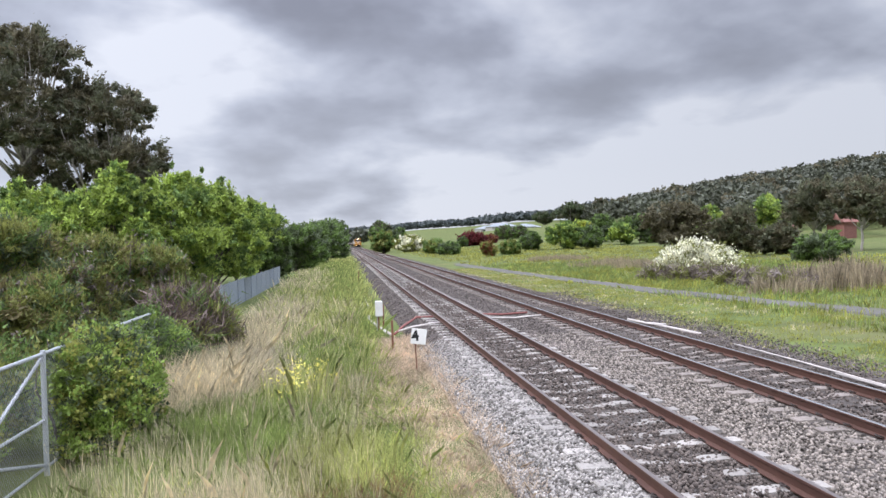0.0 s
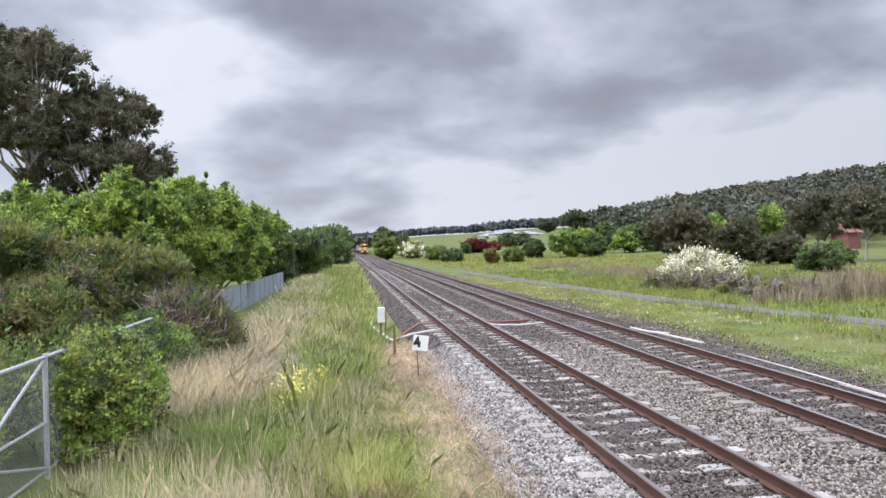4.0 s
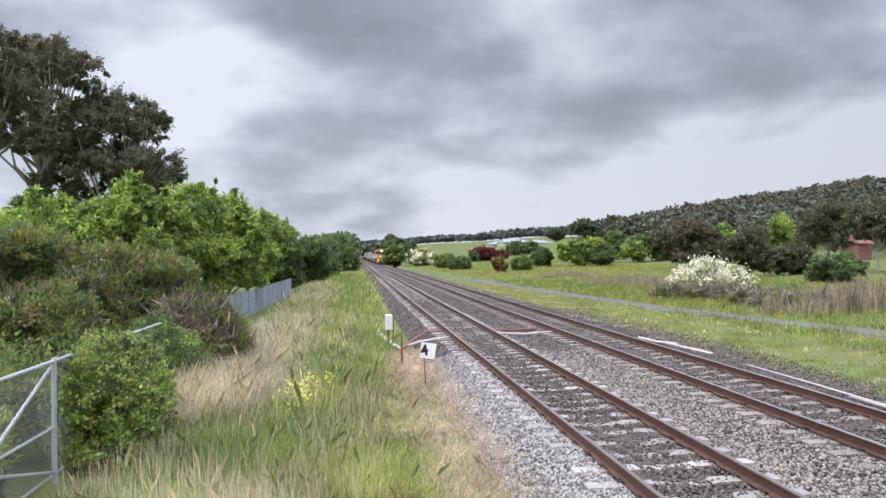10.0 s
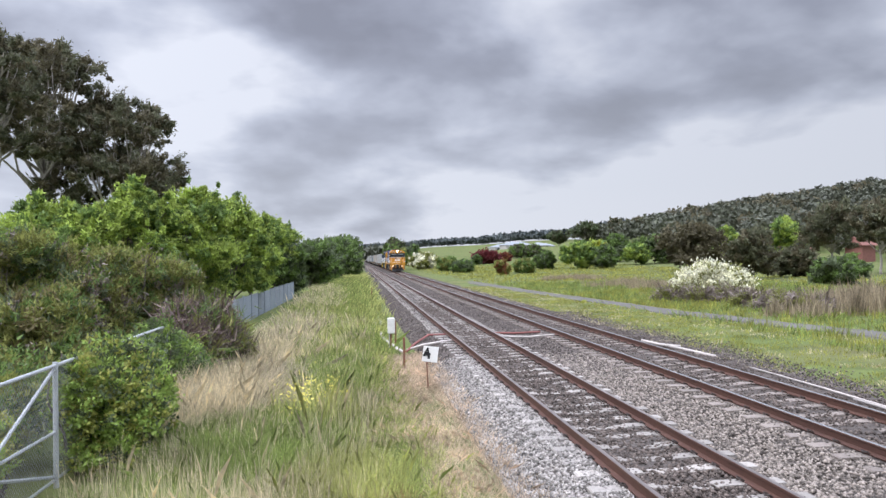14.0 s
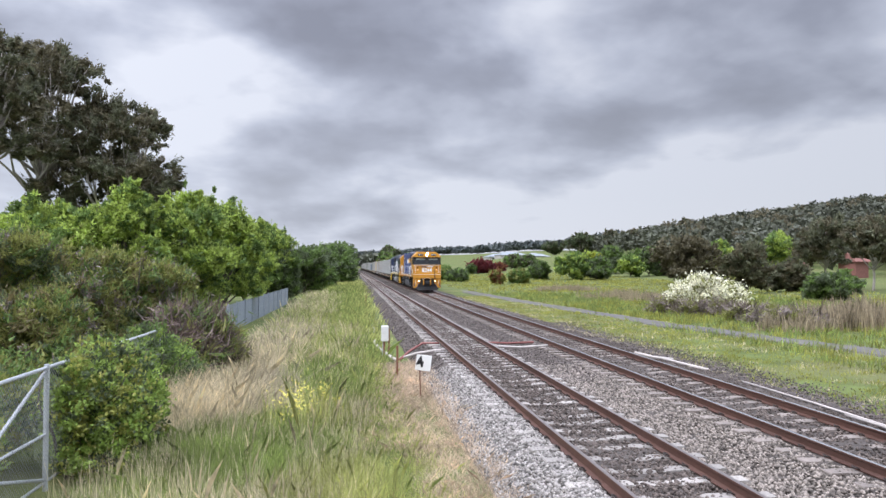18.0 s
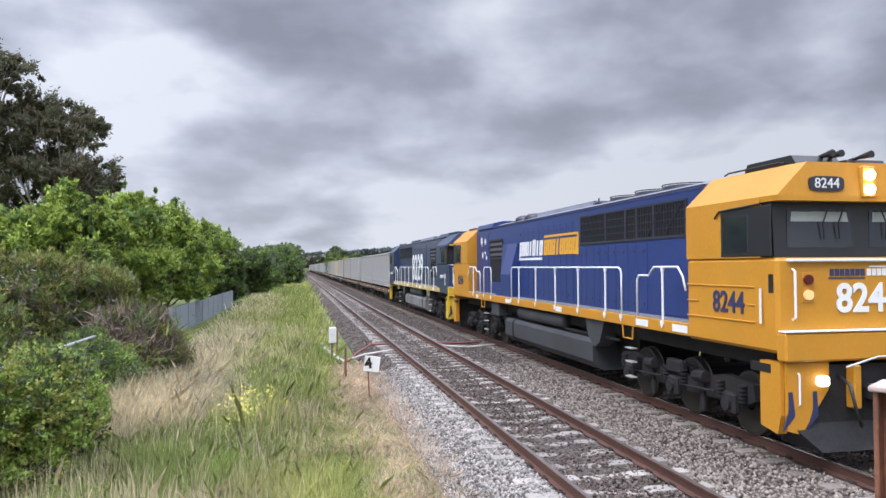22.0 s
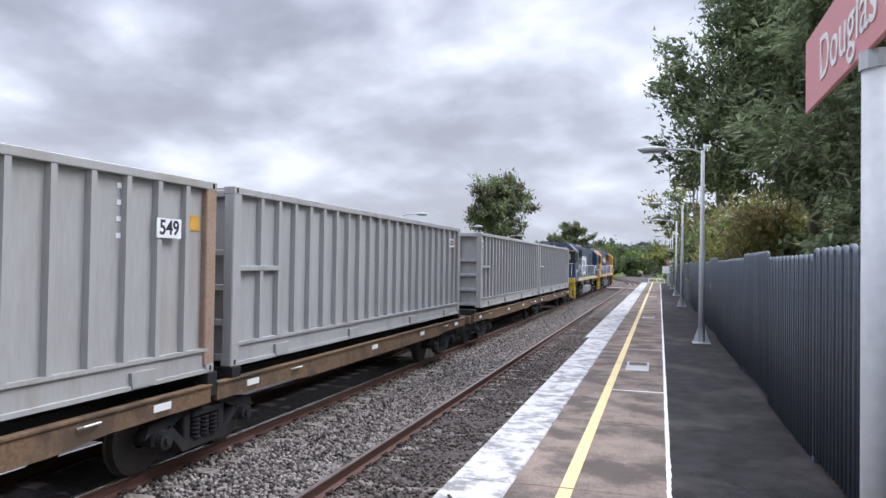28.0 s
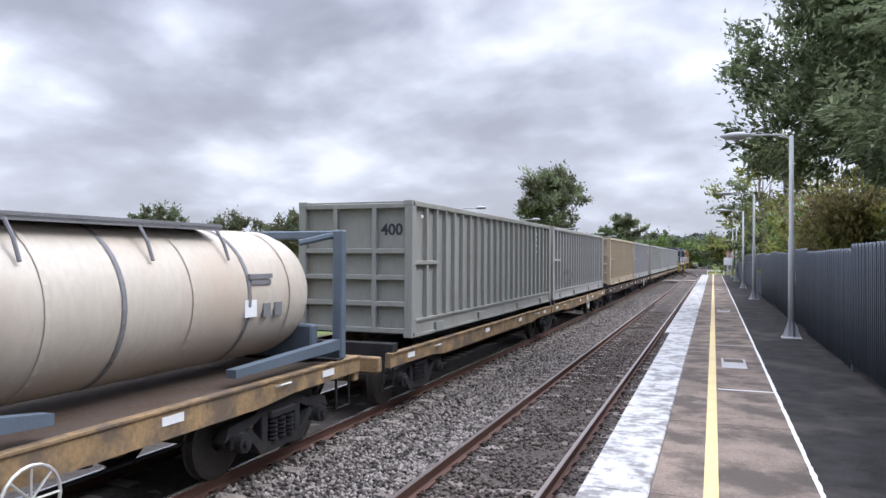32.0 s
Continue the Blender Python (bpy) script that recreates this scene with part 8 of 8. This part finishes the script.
tree("large leafy tree overhanging the platform fence", -4.6, -24.0, 12.2, 8.2, [L_WILLOW, L_DARK, L_DARK], 110000, 0.13, 401, trunk_h=0.5, blobs=22, base=GROUND, clump=0.13, droop=0.1, stretch=2.2, per=60, shell=0.7, mass=1.08)
tree("large leafy tree overhanging the platform fence", -5.6, -14.0, 9.6, 8.0, [L_WILLOW, L_WILLOW, L_DARK], 110000, 0.115, 402, trunk_h=0.26, blobs=17, base=GROUND, clump=0.13, droop=0.35, stretch=3.0, per=60, shell=0.68, mass=1.05)
tree("large leafy tree behind the platform fence", -7.5, -19.0, 12.5, 8.5, [L_DARK, L_WILLOW], 40000, 0.15, 407, trunk_h=0.2, blobs=13, base=GROUND, clump=0.3, droop=0.2)
tree("airy pale-leaved tree behind the platform lamps", -2.6, -46.0, 10.5, 7.0, [L_OLIVE, L_WILLOW], 11000, 0.17, 403, bark=M_BARK, trunk_h=0.3, blobs=13, base=GROUND, clump=0.2, stretch=1.8)
tree("olive bushy tree behind the fence", -5.0, -31.0, 6.2, 6.5, [L_OLIVE, L_OLIVE2], 20000, 0.16, 404, trunk_h=0.12, blobs=11, base=GROUND, clump=0.28)
tree("olive bushy tree behind the fence", -4.0, -37.5, 5.6, 5.0, [L_OLIVE, L_MID], 12000, 0.16, 405, trunk_h=0.12, blobs=9, base=GROUND, clump=0.28)
for i, (px, d, top, w, ms) in enumerate(((890, 160, 22.0, 16, (L_EUCA, L_WILLOW)), (1018, 250, 17, 15, (L_WILLOW, L_EUCA)), (975, 230, 11, 12, (L_DARK, L_MID)), (1080, 240, 9.5, 16, (L_EUCA, L_DARK)), (1115, 200, 7.0, 15, (L_MID, L_DARK)),
                                         (1160, 230, 8.0, 14, (L_MID, L_EUCA)), (1050, 190, 6.5, 14, (L_MID, L_DARK)), (1010, 180, 6.0, 12, (L_DARK, L_MID)), (1200, 150, 7.5, 12, (L_DARK, L_OLIVE)), (1240, 120, 8.5, 12, (L_OLIVE, L_DARK)),
                                         (180, 190, 14, 16, (L_EUCA, L_DARK)), (320, 210, 13, 18, (L_DARK, L_EUCA)), (440, 200, 13, 20, (L_EUCA, L_DARK)), (560, 230, 13, 18, (L_DARK, L_EUCA)), (700, 250, 12, 22, (L_EUCA, L_MID)), (800, 260, 12, 20, (L_DARK, L_MID)))):
    x, y = back(px, d)
    tree("broad tree beyond the station" if d < 200 else "distant tree beyond the station", x, y, top - GROUND, w, list(ms), 9000 if i else 22000, 0.16 + 0.0020 * d, 420 + i, bark=M_BARK if i == 0 else M_BARK_D, trunk_h=0.22, blobs=11, group="trees beyond the station", clump=0.3)
grass("grass beyond the platform end", G_STRIP, (-4, 12, -170, -90), 9000, (0.1, 0.35), 0.03, 28, 1.0)

# ---- buildings and station furniture ----
M_wall_pale = material("rendered_wall", (0.42, 0.40, 0.38), 0.8, vary=0.1)
M_roof_grey = material("sheet_roof_grey", (0.24, 0.26, 0.29), 0.5, vary=0.1, scale=1)
M_red_wall = material("red_brick_shed", (0.20, 0.085, 0.07), 0.85, vary=0.25, scale=2, fine=20)
M_shelter = material("shelter_green_sheet", (0.21, 0.26, 0.24), 0.5, vary=0.12, scale=2)
M_slab = material("crossing_slab", (0.34, 0.29, 0.27), 0.85, vary=0.2, scale=1, fine=20, stain=0.4)


def house(label, x, y, w, d, h, roof_h, wall_m, roof_m, turn=0.0, hip=True, cat="house"):
    b = thing("house", label, cat, at=pose(x, y, ground_z(x, y), 0, 0, turn))
    part("wall", G().box(-w / 2, w / 2, -d / 2, d / 2, -1, h), wall_m, b)
    o, k = 0.5, (d / 2 if hip else 0.0)
    vs = [(-w / 2 - o, -d / 2 - o, h), (w / 2 + o, -d / 2 - o, h), (w / 2 + o, d / 2 + o, h), (-w / 2 - o, d / 2 + o, h), (-w / 2 + k, 0, h + roof_h), (w / 2 - k, 0, h + roof_h)]
    part("roof", G().add(vs, [(0, 1, 5, 4), (2, 3, 4, 5), (1, 2, 5), (3, 0, 4), (3, 2, 1, 0)]), roof_m, b)
    for s in range(3 if cat == "house" else 0):
        wx = -w / 2 + (s + 0.5) * w / 3
        win = part("window", G().box(wx - 0.8, wx + 0.8, -d / 2 - 0.05, -d / 2 + 0.05, 0.9, 2.1), M_white, b)
        part("pane", G().box(wx - 0.7, wx + 0.7, -d / 2 - 0.07, -d / 2 - 0.04, 1.0, 2.0), M_glass, win)
    return b


for px, d, w in ((885, 395, 12), (910, 380, 15), (950, 395, 10), (962, 400, 8)):
    x, y = bearing(px, d)
    house("pale house with a grey sheet roof on the green rise", x, y, w, 8, 2.4, 1.7, M_wall_pale, M_roof_grey, 15)
x, y = bearing(1518, 185)
house("red brick shed with a red roof among the trees", x, y, 4.6, 4, 3.6, 2.0, M_red_wall, M_red_wall, 20, False, "shed")
x, y = bearing(1392, 150)
house("small house with an orange tiled roof", x, y, 7, 6, 3.0, 1.8, M_red_wall, M_red_wall, 20, True)

# far platform
fp = thing("platform_opposite", "station platform across the tracks with a pale edge", "platform", kind="structure")
part("platform_core", G().box(9.25, 13.0, -86, -27, -0.8, 1.0), M_coping, fp)
part("platform_top", G().box(9.22, 13.0, -86, -27, 1.0, 1.05), M_asphalt, fp)
for k in range(24):
    part("edge_slab", G().box(8.62, 9.2, -86 + k * 2.45, -86 + k * 2.45 + 2.43, 0.93, 1.06, 0.01), M_edge_white, fp)
ff = thing("picket_fence", "dark steel fence along the far platform", "fence")
picket_me = G().tube([(0, 0, 0), (0, 0, 1.3)], 0.02, 5).mesh("picket", M_fence)
far_rail_me = G().box(-0.02, 0.02, 0, 2.4, -0.02, 0.02).mesh("cross_rail", M_fence)
for k in range(24):
    pn_ = part("fence_panel", far_rail_me, M_fence, ff, at=pose(12.8, -86 + k * 2.45, 1.27))
    part("cross_rail", far_rail_me, M_fence, pn_, at=pose(0, 0, 0.85))
    for i in range(12):
        part("picket", picket_me, M_fence, pn_, at=pose(0, i * 0.2, -0.22))
for yy in (-32, -43, -57, -70, -80):
    copy_thing(lamp0, pose(11.6, yy, 1.05, 0, 0, 180))
sh = thing("platform_shelter", "small grey-green station shelter with a sheet roof", "shelter", at=pose(11.3, -58, 1.05))
part("back_wall", G().box(1.0, 1.08, -4, 4, 0, 2.4), M_shelter, sh)
for s in (-4, 3.92):
    part("end_wall", G().box(-0.9, 1.0, s, s + 0.08, 0, 2.4), M_shelter, sh)
part("roof", G().prism([(-1.5, 2.75), (1.3, 2.4), (1.3, 2.47), (-1.5, 2.82)], -4.4, 4.4), M_shelter, sh)
for yy in (-3.6, 0, 3.6):
    part("post", G().tube([(-1.2, yy, 0), (-1.2, yy, 2.7)], 0.05, 8), M_pole_grey, sh)
part("bench", G().box(0.4, 0.85, -2.5, 2.5, 0.4, 0.46, 0.01), M_sleeper, sh)
hs = house("white gabled station building beyond the far platform", 17.0, -47.0, 8, 6, 3.2, 1.9, M_wall_pale, M_roof_grey, 90, False, "station building")

# crossing, end rails and signals
cr = thing("level_crossing", "pale concrete pedestrian crossing slabs between the rails", "crossing", kind="structure")
for a, b in ((0.9, 2.3), (2.48, 3.82), (4.0, 6.14), (6.34, 7.65), (7.84, 10.2)):
    part("crossing_slab", G().box(a, b, -90.2, -87.8, -0.2, 0.0, 0.01), M_slab, cr)
for x, y in ((10.4, -87.2), (10.4, -91), (0.3, -90.5)):
    ge = thing("crossing_gate", "white tubular crossing gate", "gate", at=pose(x, y, 0))
    for dx in (-0.9, 0, 0.9):
        part("post", G().tube([(dx, 0, -0.5), (dx, 0, 1.15)], 0.04, 8), M_white, ge)
    for z in (0.4, 0.75, 1.12):
        part("rail", G().tube([(-0.9, 0, z), (0.9, 0, z)], 0.03, 8), M_white, ge)
for x, y, h in ((-0.9, -66.5, 4.6), (-0.95, -86.0, 5.0), (9.9, -86.8, 4.2)):
    sg = thing("signal_mast", "slim railway signal mast with a black lamp case", "signal", at=pose(x, y, -0.3))
    part("mast", G().tube([(0, 0, 0), (0, 0, h)], 0.06, 10), M_pole_grey, sg)
    part("lamp_case", G().box(-0.16, 0.16, 0.05, 0.25, h - 1.1, h - 0.2, 0.03), M_black, sg)
    part("lens", G().tube([(0, 0.25, h - 0.85), (0, 0.27, h - 0.85)], 0.08, 12), M_red, sg)
    part("marker", G().box(-0.2, 0.2, 0.06, 0.08, h - 1.7, h - 1.4), M_sign_red, sg)
    part("ladder", G().tube([(0.14, -0.1, 0), (0.14, -0.1, h - 1.2)], 0.015, 5), M_galv, sg)
pb = thing("notice_board", "white notice board at the platform end", "sign", at=pose(-0.6, -64.0, PLAT))
part("board", G().box(-0.35, 0.35, -0.02, 0.02, 0.9, 1.5, 0.01), M_white, pb)
for dx in (-0.3, 0.3):
    part("leg", G().tube([(dx, 0, 0), (dx, 0, 1.0)], 0.025, 6), M_galv, pb)

# lettering on the place's signs
lettering("name_lettering", "Douglas Park", 0.27, M_line_white, sign, side_pose(0.0745, 0.0, 2.42), "white station name lettering", depth=0.002)
lettering("sign_digit", "4", 0.36, M_black, num4, pose(-0.005, -0.036, 0.81, 90, -8, 0), "black digit four", bold=0.012, depth=0.002)


# ---- the train runs past ----
TRAIN_Y = [(0.0, 352.0), (3.0, 308.5), (6.0, 263.5), (8.0, 233.0), (10.0, 202.0), (12.0, 170.5), (14.0, 138.7), (16.0, 106.8),
           (18.0, 75.0), (19.0, 58.7), (20.0, 42.3), (21.0, 25.6), (21.5, 17.1), (22.0, 8.8), (22.4, 2.1), (22.8, -4.63),
           (23.2, -11.25), (23.6, -17.88), (24.0, -24.5), (24.5, -32.8), (25.0, -41.1), (25.5, -49.5), (26.5, -66.6),
           (27.5, -84.0), (28.0, -92.9), (29.0, -110.5), (30.0, -128.2), (31.0, -146.0), (32.0, -164.0)]


def motions():
    for ob in train:
        base = ob.matrix_basis.copy()
        walk(ob, [(t, Matrix.Translation((0, y, 0)) @ base) for t, y in TRAIN_Y])


motions()
